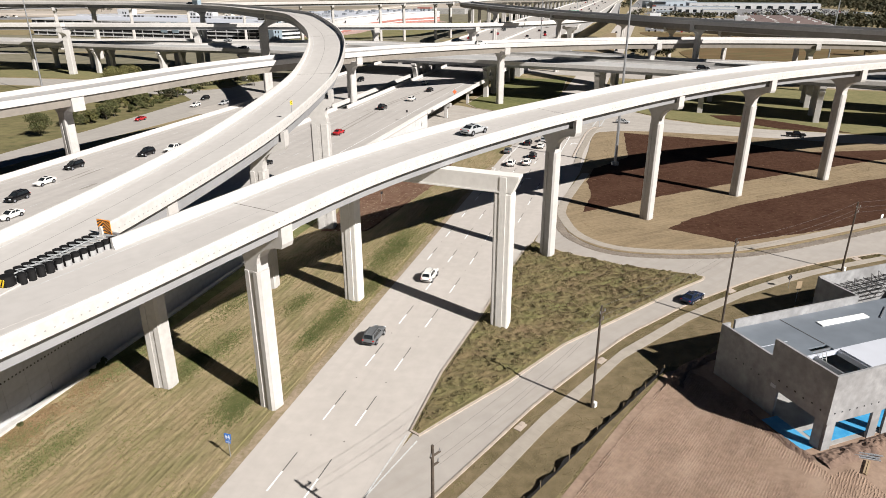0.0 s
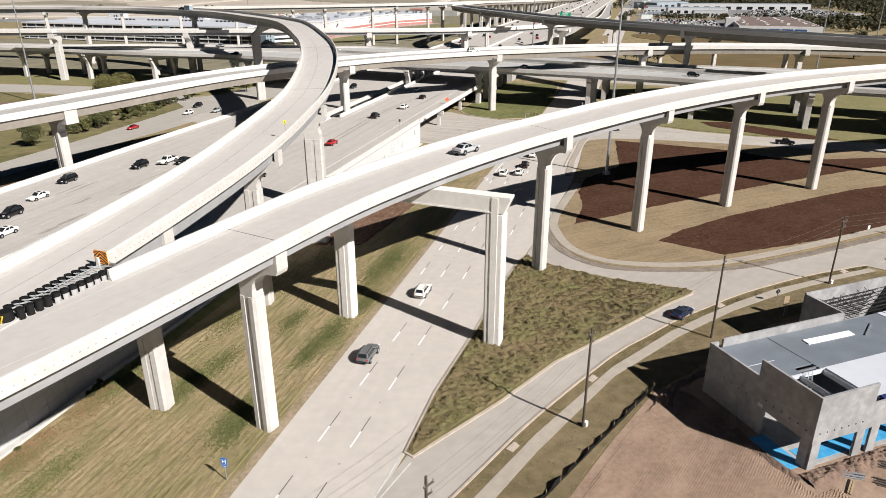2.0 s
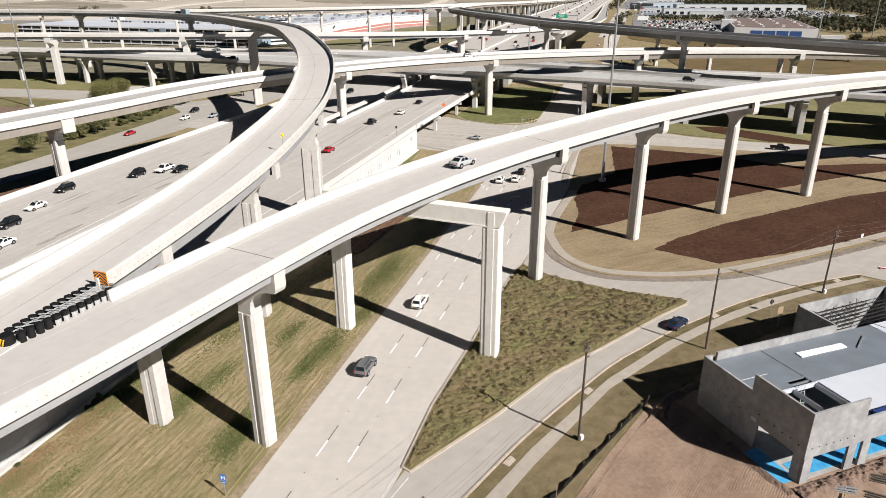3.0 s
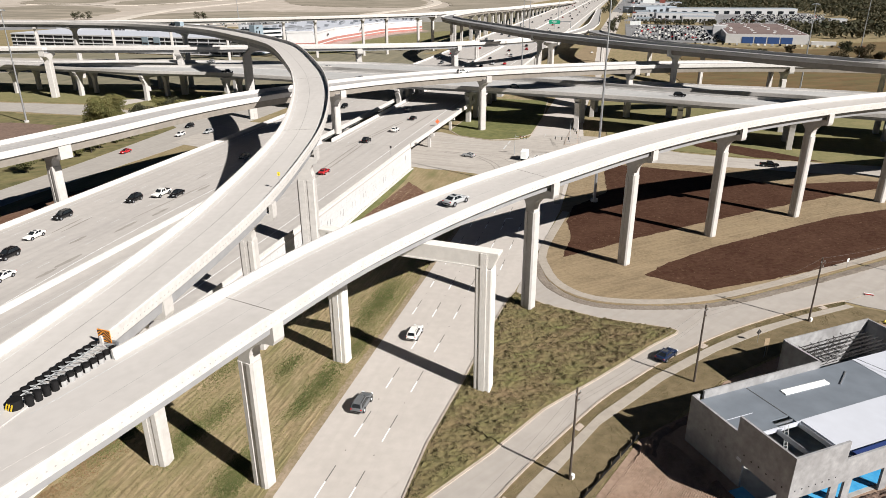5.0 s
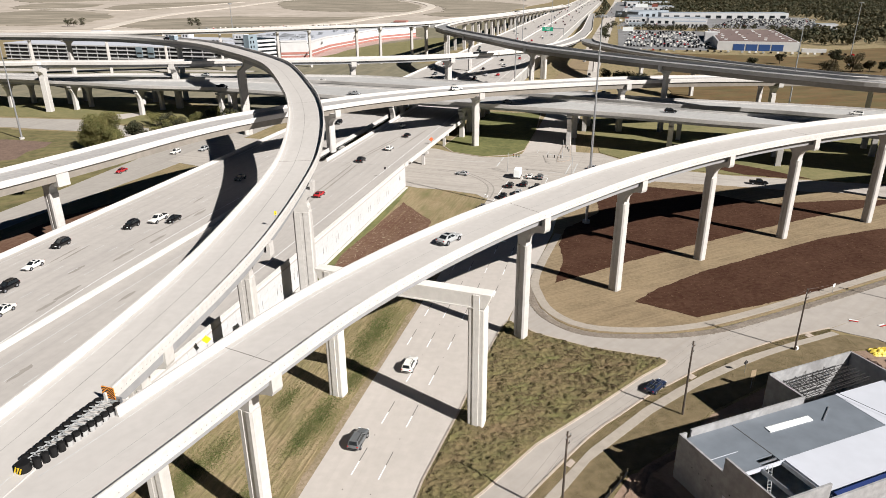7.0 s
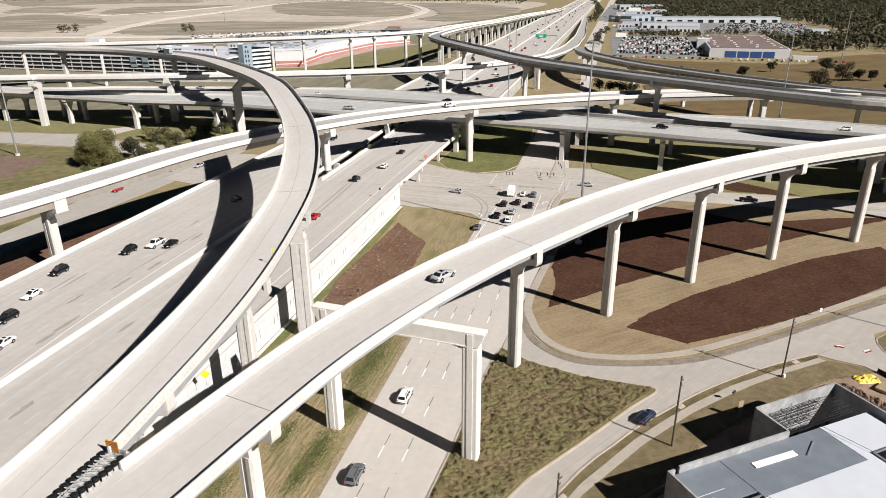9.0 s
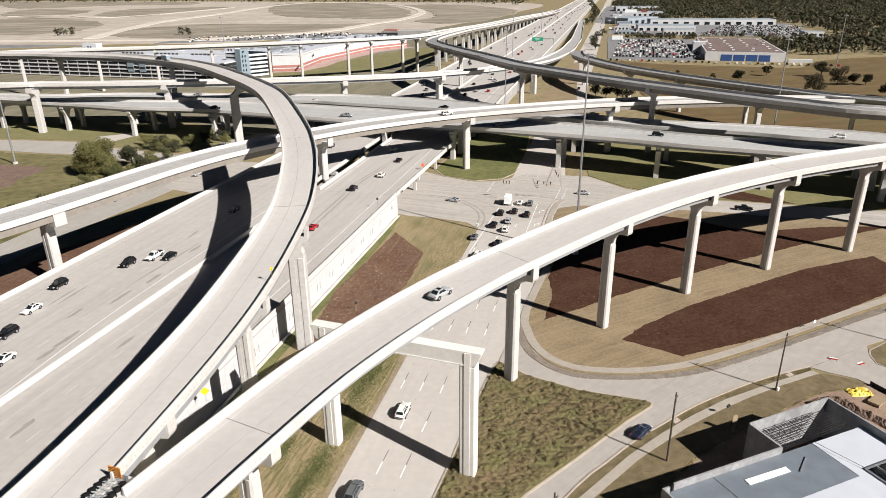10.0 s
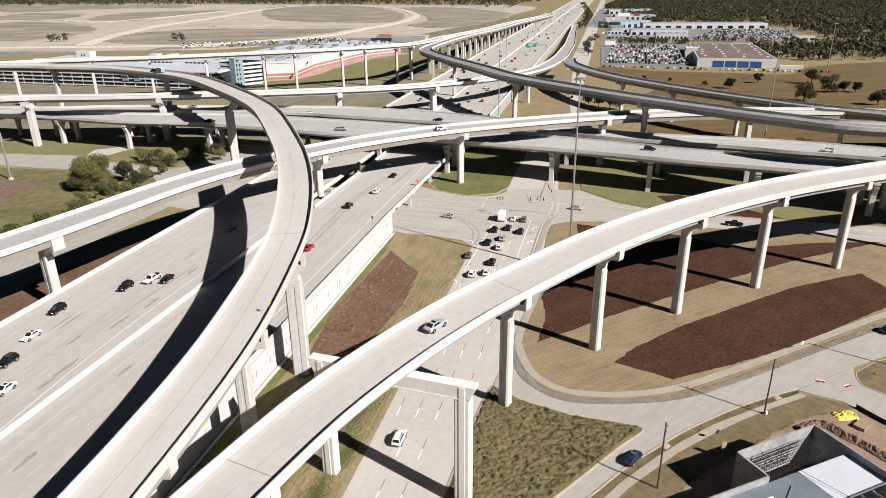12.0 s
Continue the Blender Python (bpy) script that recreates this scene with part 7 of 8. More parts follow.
solid("base", Geo().box((0, 0, 0.03), (0.45, 0.45, 0.06)), M["black_plastic"], cn)
solid("cone_body", Geo().cyl((0, 0, 0.06), (0, 0, 0.9), 0.2, 0.04, 12), M["orange"], cn)


# ---- trees and shrubs ----
def leaf_cloud(rng, centres, count, size, flat=0.75):
    """Small leaf blades scattered through a few uneven clumps."""
    v, f = [], []
    total = sum(c[3] ** 2 for c in centres)
    for x, y, z, r in centres:
        for _ in range(int(count * r * r / total)):
            d = Vector((rng.gauss(0, 1), rng.gauss(0, 1), rng.gauss(0, 1))).normalized() * r * rng.uniform(0.45, 1.05)
            p = Vector((x + d.x, y + d.y, z + d.z * flat))
            a = Vector((rng.gauss(0, 1), rng.gauss(0, 1), rng.gauss(0, 0.7))).normalized()
            b = a.cross(Vector((rng.gauss(0, 1), rng.gauss(0, 1), rng.gauss(0, 1)))).normalized()
            s = size * rng.uniform(0.6, 1.3)
            o = len(v)
            v += [tuple(p - a * s), tuple(p + b * s * 0.6), tuple(p + a * s), tuple(p - b * s * 0.6)]
            f.append((o, o + 1, o + 2, o + 3))
    g = Geo()
    g.v, g.f = v, f
    return g


def tree(x, y, h, spread, seed, mat="leaf", name="tree", label="leafy green tree with an uneven crown", leaves=1500, group="trees", base=0.0, leaf=0.0, clumps=0):
    rng = random.Random(seed)
    t = thing(name, label, "tree" if name == "tree" else "shrub", group, at=pose(x, y, base))
    gt = Geo().cyl((0, 0, -0.3), (rng.uniform(-0.2, 0.2), rng.uniform(-0.2, 0.2), h * 0.55), h * 0.03, h * 0.016, 8)
    cs = []
    for k in range(clumps or (15 if h > 6 else 9)):
        a, e = rng.uniform(0, 6.28), rng.uniform(0.2, 1.0)
        q = Vector((math.cos(a) * spread * 0.55 * e, math.sin(a) * spread * 0.55 * e, h * rng.uniform(0.22 if h < 6 or h > 12 else 0.4, 0.88)))
        gt.cyl((0, 0, h * rng.uniform(0.18, 0.45)), q, h * 0.012, h * 0.004, 6)
        cs.append((q.x, q.y, q.z, spread * rng.uniform(0.2, 0.36)))
    solid("trunk", gt, M["bark"], t)
    sheet("crown", leaf_cloud(rng, cs, int(leaves * 1.8), leaf or min(0.4, 0.045 * h) if h > 4 else 0.2), M[mat], t, "crown of small leaves")
    return t


tree(-128.8, 273.0, 13.5, 12.5, 1, leaves=28000, leaf=0.26, clumps=36)
tree(-119.5, 268, 4.5, 5, 6, leaves=5000, leaf=0.22, clumps=20, mat="shrub_leaf")
tree(-118.6, 283.5, 8.5, 6, 2, mat="dark_leaf")
tree(-112.6, 281, 5.5, 5.5, 3, mat="dark_leaf")
rng = random.Random(5)
for i in range(34):
    s = 176 + i * 2.4 + rng.uniform(-2.0, 2.0)
    tall = rng.random() < 0.35
    tree(*SR(s, -182.0 - (s - 195) * 0.1 + rng.uniform(-6.5, 2.2)), rng.uniform(4.6, 7.0) if tall else rng.uniform(1.2, 3.2), rng.uniform(3.4, 5.0) if tall else rng.uniform(1.6, 3.6), 20 + i, name="shrub",
         label="dark green bushy shrub beside the road", leaves=900 if tall else 420, group="roadside shrubs", mat="leaf" if i % 4 == 0 else "shrub_leaf", leaf=0.2)
tree(*SR(166, -181), 7.0, 6.0, 15, label="dense green tree on the verge", leaves=2600, mat="shrub_leaf", leaf=0.22)
for i, (x, y) in enumerate(((-122, 314.5), (-117.5, 312.5), (-113, 310.5), (-109, 308.5), (-127, 322), (-119, 319), (-104, 318), (-98, 322), (-100, 330), (-92, 330), (-88, 318))):
    tree(x, y, 6.0, 6.0, 40 + i, mat="dark_leaf" if i % 2 else "leaf", name="shrub", label="dense green shrub below the overpass", leaves=700, group="shrubs under the overpass")
for i, (x, y) in enumerate(((128, 440), (133, 432), (138, 428), (124, 450))):
    tree(x, y, 8, 7, 50 + i, mat="dark_leaf", label="dark green tree beside the frontage road", leaves=800)
for i, (x, y) in enumerate(((152, 318), (165, 316), (178, 320), (146, 322), (190, 318), (200, 322))):
    tree(x, y, 3.5, 6, 60 + i, mat="leaf", name="shrub", label="low green shrub below the ramps", leaves=500, group="shrubs under the overpass")
for i, (x, y, h) in enumerate(((247, 506, 8), (282, 532, 8), (271, 446, 14), (320, 521, 12), (308, 480, 14), (320, 479, 9), (328, 478, 8), (308, 424, 10), (236, 525, 4), (215, 545, 4), (200, 560, 4))):
    tree(x, y, h, h * 0.75, 70 + i, mat="red_leaf" if i % 3 else "dark_leaf", label="brownish tree standing in the dry field", leaves=1700)
for i, (x, y) in enumerate(((-524, 1069), (-514, 1068), (-505, 1077), (-337, 1056), (-327, 1054))):
    tree(x, y, 13, 8, 90 + i, mat="dark_leaf", label="lone dark pine in the dirt field", leaves=600)
for i, (x, y, h) in enumerate(((82, 839, 8), (88, 860, 7), (205, 762, 8), (210, 792, 8), (216, 815, 9), (222, 838, 9), (232, 872, 9), (250, 920, 9), (268, 965, 9))):
    tree(x, y, h, h * 0.9, 100 + i, mat="dark_leaf", label="dark green tree beside the far road", leaves=500)


def woods(name, outline, n, seed, h0, h1, label, per=30):
    """A wood of many uneven crowns over a plan outline."""
    rng = random.Random(seed)
    xs, ys = [p[0] for p in outline], [p[1] for p in outline]
    v, f = [], []

    def inside(x, y):
        c = False
        for (ax, ay), (bx, by) in zip(outline, outline[1:] + outline[:1]):
            if (ay > y) != (by > y) and x < (bx - ax) * (y - ay) / (by - ay) + ax:
                c = not c
        return c
    made = 0
    while made < n:
        x, y = rng.uniform(min(xs), max(xs)), rng.uniform(min(ys), max(ys))
        if not inside(x, y):
            continue
        made += 1
        h = rng.uniform(h0, h1)
        r = h * rng.uniform(0.28, 0.42)
        for _ in range(per):
            d = Vector((rng.gauss(0, 1), rng.gauss(0, 1), rng.gauss(0.3, 0.8))).normalized()
            p = Vector((x, y, h * 0.55)) + Vector((d.x * r, d.y * r, d.z * h * 0.45))
            a = Vector((rng.gauss(0, 1), rng.gauss(0, 1), rng.gauss(0, 0.6))).normalized()
            b = a.cross(d + Vector((0.1, 0.05, 0.2))).normalized()
            s = r * rng.uniform(0.22, 0.48)
            o = len(v)
            v += [tuple(p - a * s), tuple(p + b * s), tuple(p + a * s), tuple(p - b * s)]
            f.append((o, o + 1, o + 2, o + 3))
    g = Geo()
    g.v, g.f = v, f
    tagged(sheet(name, g, M["dark_leaf"]), label, "woodland", kind="stuff")


woods("woodland", [(470, 1290), (600, 1230), (640, 1120), (560, 880), (620, 700), (1500, 1000), (1700, 2600), (900, 2900), (600, 2100), (520, 1700)], 8500, 1, 7, 14, "dark evergreen woodland beyond the car lots")
woods("distant_tree_line", [(-3000, 3300), (-1000, 2900), (-100, 2600), (330, 2150), (600, 3000), (-100, 3600), (-3000, 4200)], 2400, 2, 14, 24, "distant dark tree line on the horizon", per=16)
woods("hedge", [(280, 905), (365, 880), (372, 890), (290, 918)], 60, 3, 5, 8, "dark hedge between the car lots")
woods("tree_row", [(385, 912), (560, 862), (562, 872), (390, 925)], 45, 4, 4, 7, "row of dark trees behind the car lot")
woods("tree_belt", [(372, 690), (430, 672), (700, 690), (720, 770), (585, 850), (520, 850), (400, 800)], 420, 8, 6, 12, "belt of dark trees behind the service building")
woods("tree_row_median", [(300, 1200), (420, 1600), (600, 2400), (620, 2400), (430, 1590), (312, 1195)], 150, 6, 6, 11, "row of dark trees along the far road")

# ---- distant ground ----
def patch(name, pts, z, mat, label, category="field", step=40):
    p = smooth_path([(x, y, 0) for x, y in pts], step, closed=True) if step != 30 else pts
    if name == "grass_patch":
        p = smooth_path([(x, y, 0) for x, y in pts], 9, closed=True)
        p = [(x + 14 * noise.noise(Vector((x * 0.02, y * 0.02, 1.0))) + 8 * noise.noise(Vector((x * 0.07, y * 0.07, 4.0))), y + 16 * noise.noise(Vector((x * 0.02, y * 0.02, 8.0))) + 9 * noise.noise(Vector((x * 0.07, y * 0.07, 6.0)))) for x, y, _ in p]
    tagged(solid(name, Geo().prism([(q[0], q[1]) for q in p], -0.5, z), M[mat]), label, category, kind="stuff")


patch("dirt_field", [(-517, 921), (-372, 913), (-242, 907), (-180, 962), (-132, 1071), (-12, 1071), (76, 1236), (254, 1697), (413, 2275), (95, 2567), (-1797, 3287), (-2600, 2600), (-1400, 1200)], 0.3, "pale_dirt", "pale graded dirt field")
for k, pts in enumerate(([(-452, 2472), (-320, 2660), (-120, 2411), (-13, 1971), (2, 1628), (-28, 1474), (-136, 1499), (-240, 1568), (-346, 1802)],
                         [(-905, 1638), (-846, 1669), (-669, 1521), (-570, 1326), (-546, 1172), (-577, 1110), (-611, 1095), (-900, 1200)],
                         [(-449, 1066), (-449, 1257), (-350, 1327), (-158, 1286), (-77, 1300), (-141, 1143), (-199, 1021), (-303, 992)],
                         [(-751, 1743), (-825, 2029), (-777, 2201), (-554, 2260), (-605, 1872), (-628, 1663)],
                         [(-1104, 2006), (-1122, 2224), (-913, 2088), (-856, 1769), (-979, 1774)],
                         [(-1745, 3190), (-952, 2965), (-771, 2582), (-1017, 2556), (-1170, 2320), (-1353, 2465)],
                         [(7, 1368), (57, 1541), (40, 1884), (-24, 2274), (156, 2262), (271, 1817), (168, 1427), (77, 1267)])):
    patch("grass_patch", pts, 0.7 + 0.01 * k, "field_grass", "patch of dull grass on the dirt field")
for line, w in (([(-448, 1008), (-480, 1236), (-493, 1481), (-465, 1776), (-451, 2185), (-389, 2562), (-240, 2694)], 22), ([(-300, 960), (-135, 1094), (-75, 1268), (-16, 1430), (29, 1701), (18, 1962), (-42, 2280), (-192, 2612)], 20), ([(-963, 1745), (-841, 1765), (-706, 1635), (-625, 1763), (-543, 2213)], 16), ([(-1000, 1050), (-600, 985), (-372, 965), (-250, 950)], 18)):
    ribbon("dirt_track", line, w, 0.2, 1.1, M["track"], "pale dirt track across the field", "track", kind="stuff", step=40)
patch("rust_field", [(189, 656), (230, 619), (293, 594), (337, 581), (377, 625), (476, 658), (640, 670), (1200, 760), (1200, 140), (700, 140), (390, 258), (220, 324), (135, 356), (150, 400), (160, 470), (190, 508), (193, 570), (178, 618)], 0.25, "rust_field", "reddish-brown dry grass field", step=15)
patch("verge_far", [(74, 400), (104, 500), (150, 640), (158, 640), (118, 480), (96, 392)], 0.2, "straw", "tan grass verge beside the far freeway", step=15)
patch("roadside_grass", [(-122, 480), (-60, 500), (-5, 560), (25, 640), (70, 800), (160, 1090), (262, 1400), (345, 1700), (300, 1720), (90, 1260), (0, 1060), (-60, 980), (-100, 760)], 0.16, "dull_grass", "dull dry grass beside the far freeway", step=15)
patch("ramp_ground", [(-420, 385), (-180, 402), (-80, 348), (-40, 360), (10, 440), (30, 520), (-5, 560), (-60, 500), (-122, 480), (-420, 440)], 0.11, "dull_grass", "dull grass between the ramps", step=15)
patch("bank_left", [(-122, 560), (-60, 575), (-10, 640), (60, 800), (20, 810), (-60, 700), (-110, 615)], 0.2, "green_grass", "dull green grass before the shops", step=15)

# ---- distant buildings ----
def block(name, parent, a, b, depth, z0, z1, mat, label=""):
    """A box over the front line a-b, reaching back by depth to the left of a-b."""
    a, b = Vector(a), Vector(b)
    d = (b - a).normalized()
    n = Vector((-d.y, d.x)) * depth
    return solid(name, Geo().prism([tuple(a), tuple(b), tuple(b + n), tuple(a + n)], z0, z1), M[mat], parent, label)


garage = thing("parking_garage", "long white concrete parking garage with open decks", "building")
ga, gb = Vector((-360, 617)), Vector((-146, 546))
gd = (gb - ga).normalized()
gn = Vector((-gd.y, gd.x))
# solid near-black block in place of the shade between the parking decks
block("core", garage, ga + gn * 0.7, gb + gn * 0.7, 92, 0, 12.9, "shade_and_lettering", "near-black block painted as shaded parking decks")
for k in range(5):
    z = 0.6 + k * 3.1
    block("spandrel", garage, ga, gb, 94, z, z + 0.85, "white_wall", "white concrete spandrel")
for k in range(22):
    p = ga + gd * (5 + k * 10.2) - gn * 0.05
    solid("column", Geo().box((p.x + gn.x, p.y + gn.y, 6.8), (0.7, 0.9, 13.4), math.degrees(math.atan2(gd.y, gd.x))), M["white_wall"], garage)
block("roof_deck", garage, ga + gn * 0.6, gb + gn * 0.6, 92, 13.9, 14.1, "white_roof")
for k, (u, w, h) in enumerate(((0.12, 16, 5), (0.47, 8, 4), (0.55, 8, 4), (0.8, 12, 4))):
    p = ga.lerp(gb, u) + gn * 86
    solid("stair_tower", Geo().box((p.x, p.y, 14 + h / 2), (w, 8, h), math.degrees(math.atan2(gd.y, gd.x))), M["white_wall"], garage)
    # near-black boxes paint the shade of the tower openings
    for j in range(2):
        solid("opening", Geo().box((p.x - gn.x * 4.02 + gd.x * (j * 3 - 1.5), p.y - gn.y * 4.02 + gd.y * (j * 3 - 1.5), 15.6), (1.4, 0.12, 1.8), math.degrees(math.atan2(gd.y, gd.x))), M["shade_and_lettering"], garage)
# near-black boxes paint the shade of openings in the roof wall
for k in range(34):
    p = ga.lerp(gb, 0.25 + 0.6 * k / 34) + gn * 50
    if k % 9 < 6:
        solid("parapet_opening", Geo().box((p.x, p.y, 14.7), (2.2, 0.4, 1.2), math.degrees(math.atan2(gd.y, gd.x))), M["shade_and_lettering"], garage)
solid("roof_wall", Geo().prism([tuple(ga + gn * 50.3), tuple(gb + gn * 50.3), tuple(gb + gn * 50.9), tuple(ga + gn * 50.9)], 14.1, 15.8), M["white_wall"], garage)
# two dark panels with barred lettering on the garage front
for u in (0.62, 0.67):
    p = ga.lerp(gb, u) - gn * 0.4
    solid("sign_panel", Geo().box((p.x, p.y, 9.5), (6, 0.4, 8), math.degrees(math.atan2(gd.y, gd.x))), M["teal_wall"], garage, "blue-grey cladding panel")
    solid("letter_bar", Geo().box((p.x - gn.x * 0.25, p.y - gn.y * 0.25, 8.6), (5, 0.1, 1.4), math.degrees(math.atan2(gd.y, gd.x))), M["black_sheet"], garage, "dark bar of lettering")

office = thing("office_building", "white banded office building with blue-grey stair tower", "building")
oa, om, ob_ = Vector((-149, 568)), Vector((-135.6, 561.5)), Vector((-117.5, 577))
off_n = (ob_ - om).normalized()
off_d = (om - oa).normalized()
solid("core", Geo().prism([tuple(oa + off_n * 0.5), tuple(om + off_n * 0.5 - off_d * 0.5), tuple(ob_ - off_d * 0.5), tuple(ob_ - off_d * 17)], 0, 19.4), M["glass"], office, "dark strip windows")
for k in range(6):
    z = 0.8 + k * 3.2
    solid("band", Geo().prism([tuple(oa), tuple(om), tuple(ob_), tuple(ob_ - off_d * 18)], z, z + 1.75), M["white_wall"], office, "white wall band")
solid("stair_tower", Geo().prism([tuple(om - off_d * 4.5 - off_n * 0.6), tuple(om + off_d * 0.6 - off_n * 0.6), tuple(om + off_d * 0.6 + off_n * 7), tuple(om - off_d * 4.5 + off_n * 7)], 0, 22.8), M["teal_wall"], office, "blue-grey clad tower")
for k in range(5):
    for q in (1.2, 3.6):
        p = om + off_d * 0.62 + off_n * (q + 0.3)
        solid("tower_window", Geo().box((p.x, p.y, 3 + k * 3.6), (0.12, 1.7, 1.9), math.degrees(math.atan2(off_d.y, off_d.x))), M["glass"], office)
p = om + off_d * 0.66 + off_n * 3
solid("sign_bar", Geo().box((p.x, p.y, 21), (0.15, 4, 1.0), math.degrees(math.atan2(off_d.y, off_d.x))), M["black_sheet"], office, "dark bar of lettering")

store = thing("retail_store", "white retail store with brick-red bands", "building")
for a, b, dep, h in (((-119, 603), (-97, 607), 60, 14.5), ((-97, 607), (-86, 676), 70, 13), ((-86, 676), (-47, 776), 90, 12.5), ((-47, 776), (-4, 822), 80, 11)):
    sec = block("wall", store, a, b, dep, 0, h, "white_wall")
    av, bv = Vector(a), Vector(b)
    d = (bv - av).normalized()
    n = Vector((-d.y, d.x))
    for z in (0.5, 3.4):
        solid("band", Geo().prism([tuple(av - n * 0.25 - d * 0.2), tuple(bv - n * 0.25 + d * 0.2), tuple(bv + n * 1), tuple(av + n * 1)], z, z + 1.9), M["pink_brick"], store, "brick-red band")
    block("roof", store, av + n, bv + n, dep - 2, h, h + 0.25, "white_roof")
    solid("cornice", Geo().prism([tuple(av - n * 0.4), tuple(bv - n * 0.4), tuple(bv + n), tuple(av + n)], h - 0.7, h + 0.6), M["white_wall"], store)
    rngs = random.Random(int(h * 10))
    for k in range(14):
        q = av.lerp(bv, rngs.random()) + n * rngs.uniform(8, dep - 8)
        solid("roof_unit", Geo().box((q.x, q.y, h + 1.2), (rngs.uniform(3, 7), rngs.uniform(2, 4), 2.2), math.degrees(math.atan2(d.y, d.x))), M["sign_back"], store)
for q, z in (((-97.6, 604.6), 3.0), ((-90.0, 648), 8.6), ((-66, 724), 8.6)):
    solid("sign_bar", Geo().box((q[0] + 0.6, q[1], z + 1), (0.3, 7, 1.6), 10), M["shade_and_lettering"], store, "dark bar of lettering")
patch("brick_apron", [(-119, 596), (-95, 600), (-76, 640), (-70, 672), (-33, 768), (4, 815), (-4, 822), (-47, 776), (-86, 676), (-97, 607), (-119, 603)], 0.24, "apron", "faded red brick paving before the store", "paving", step=30)
rest = thing("restaurant", "tan restaurant with dark red canopy", "building")
block("wall", rest, (-40, 1000), (30, 985), 30, 0, 7, "old_concrete")
block("canopy", rest, (-36, 999), (-18, 995), 14, 7, 9.0, "pink_brick", "faded red roof")
# near-black block painted for the shade at the entrance
block("shade", rest, (-46, 990), (-18, 985), 6, 0, 5, "shade_and_lettering", "near-black block painted as a shaded entrance")

blue = thing("service_building", "white low building with brown roof and blue bay doors", "building")
b0, b1 = Vector((280, 646)), Vector((346, 623))
bd = (b1 - b0).normalized()
bn = Vector((-bd.y, bd.x))
block("wall", blue, b0, b1, 170, 0, 8.2, "white_wall")
block("roof", blue, b0 + bn * 1.5 + bd * 1.5, b1 + bn * 1.5 - bd * 1.5, 162, 8.2, 8.5, "brown_roof", "brown gravel roof")
for k in range(4):
    a = b0 + bd * (14 + k * 11) - bn * 0.2
    block("bay_door", blue, a, a + bd * 9.8, 0.3, 0.1, 5.8, "blue_wall", "blue bay door")
block("entrance_tower", blue, b0 + bn * 70 - bd * 8, b0 + bn * 70 + bd * 4, 18, 0, 11, "white_wall")
rngs = random.Random(9)
for i in range(7):
    for j in range(4):
        q = b0 + bd * (8 + j * 18 + rngs.uniform(-2, 2)) + bn * (14 + i * 22)
        solid("skylight", Geo().box((q.x, q.y, 8.9), (2.6, 1.6, 0.6), math.degrees(math.atan2(bd.y, bd.x))), M["white_sheet"], blue)
block("low_wall", blue, b1 + bd * 2 - bn * 4, b1 + bd * 22 - bn * 4, 5, 0, 3, "white_wall")


def shop(name, label, a, b, depth, h, mat="white_wall", windows=8):
    t = thing(name, label, "building", "car dealerships")
    block("wall", t, a, b, depth, 0, h, mat)
    av, bv = Vector(a), Vector(b)
    d = (bv - av).normalized()
    n = Vector((-d.y, d.x))
    block("roof", t, av + n, bv + n, depth - 2, h, h + 0.3, "grey_wall")
    for k in range(windows):
        q = av + (bv - av) * ((k + 0.25) / windows) - n * 0.1
        block("window", t, q, q + (bv - av) * (0.5 / windows), 0.2, 0.8, h * 0.6, "glass")


shop("car_dealership", "long white car dealership with dark windows", (404, 1168), (600, 1130), 40, 9, windows=12)
shop("car_dealership", "grey and white car dealership with flat roof", (340, 1035), (420, 1015), 45, 8)
shop("car_dealership", "white showroom with grey roof", (372, 1190), (440, 1235), 50, 10, "grey_wall", 5)
shop("car_dealership", "white showroom beside the car lot", (352, 960), (392, 948), 30, 7)
shop("shop", "white roadside shop with flat roof", (440, 1450), (520, 1430), 60, 9)
shop("shop", "white roadside store far along the road", (500, 1700), (600, 1680), 70, 10)
shop("shop", "small white shop behind the lot", (520, 905), (545, 898), 20, 6, windows=3)
for x, y, w, m2 in ((452, 1430, 30, "white_sheet"), (478, 1426, 14, "red_brick"), (258, 860, 16, "white_sheet")):
    t = thing("billboard", "large plain billboard on posts", "billboard", at=pose(x, y, 0, 0, 0, -15))
    solid("post", Geo().cyl((0, 1, 0), (0, 1, 8), 0.6, 0.6, 10), M["steel"], t)
    solid("board", Geo().box((0, 0, 12 if w != 16 else 5), (w * 0.8, 0.6, 6 if w != 16 else 5)), M[m2], t)

# ---- car lots: rows of parked cars ----
patch("car_lot", [(193, 669), (265, 929), (371, 867), (294, 695), (268, 640)], 0.3, "asphalt", "grey asphalt car lot", "car park", step=30)
patch("car_lot", [(280, 990), (400, 1300), (640, 1170), (540, 880), (404, 932)], 0.32, "asphalt", "grey asphalt dealership lot", "car park", step=30)
patch("car_lot", [(330, 1250), (560, 2000), (620, 1980), (470, 1250)], 0.28, "asphalt", "grey asphalt roadside lots", "car park", step=30)
patch("car_lot", [(-330, 905), (-20, 1000), (40, 1040), (-120, 1060), (-320, 960)], 0.4, "asphalt", "grey asphalt car park by the shops", "car park", step=30)
patch("car_lot", [(-900, 800), (-520, 860), (-400, 905), (-560, 920), (-950, 900)], 0.36, "asphalt", "grey asphalt car park by the field", "car park", step=30)
LOT = {k: Geo() for k in ("white", "black", "silver", "red")}


def lot_car(x, y, turn, k):
    LOT[k].box((x, y, 0.95), (4.6, 1.85, 0.75), turn)
    LOT[k].box((x, y, 1.55), (2.5, 1.6, 0.6), turn)


rng = random.Random(21)


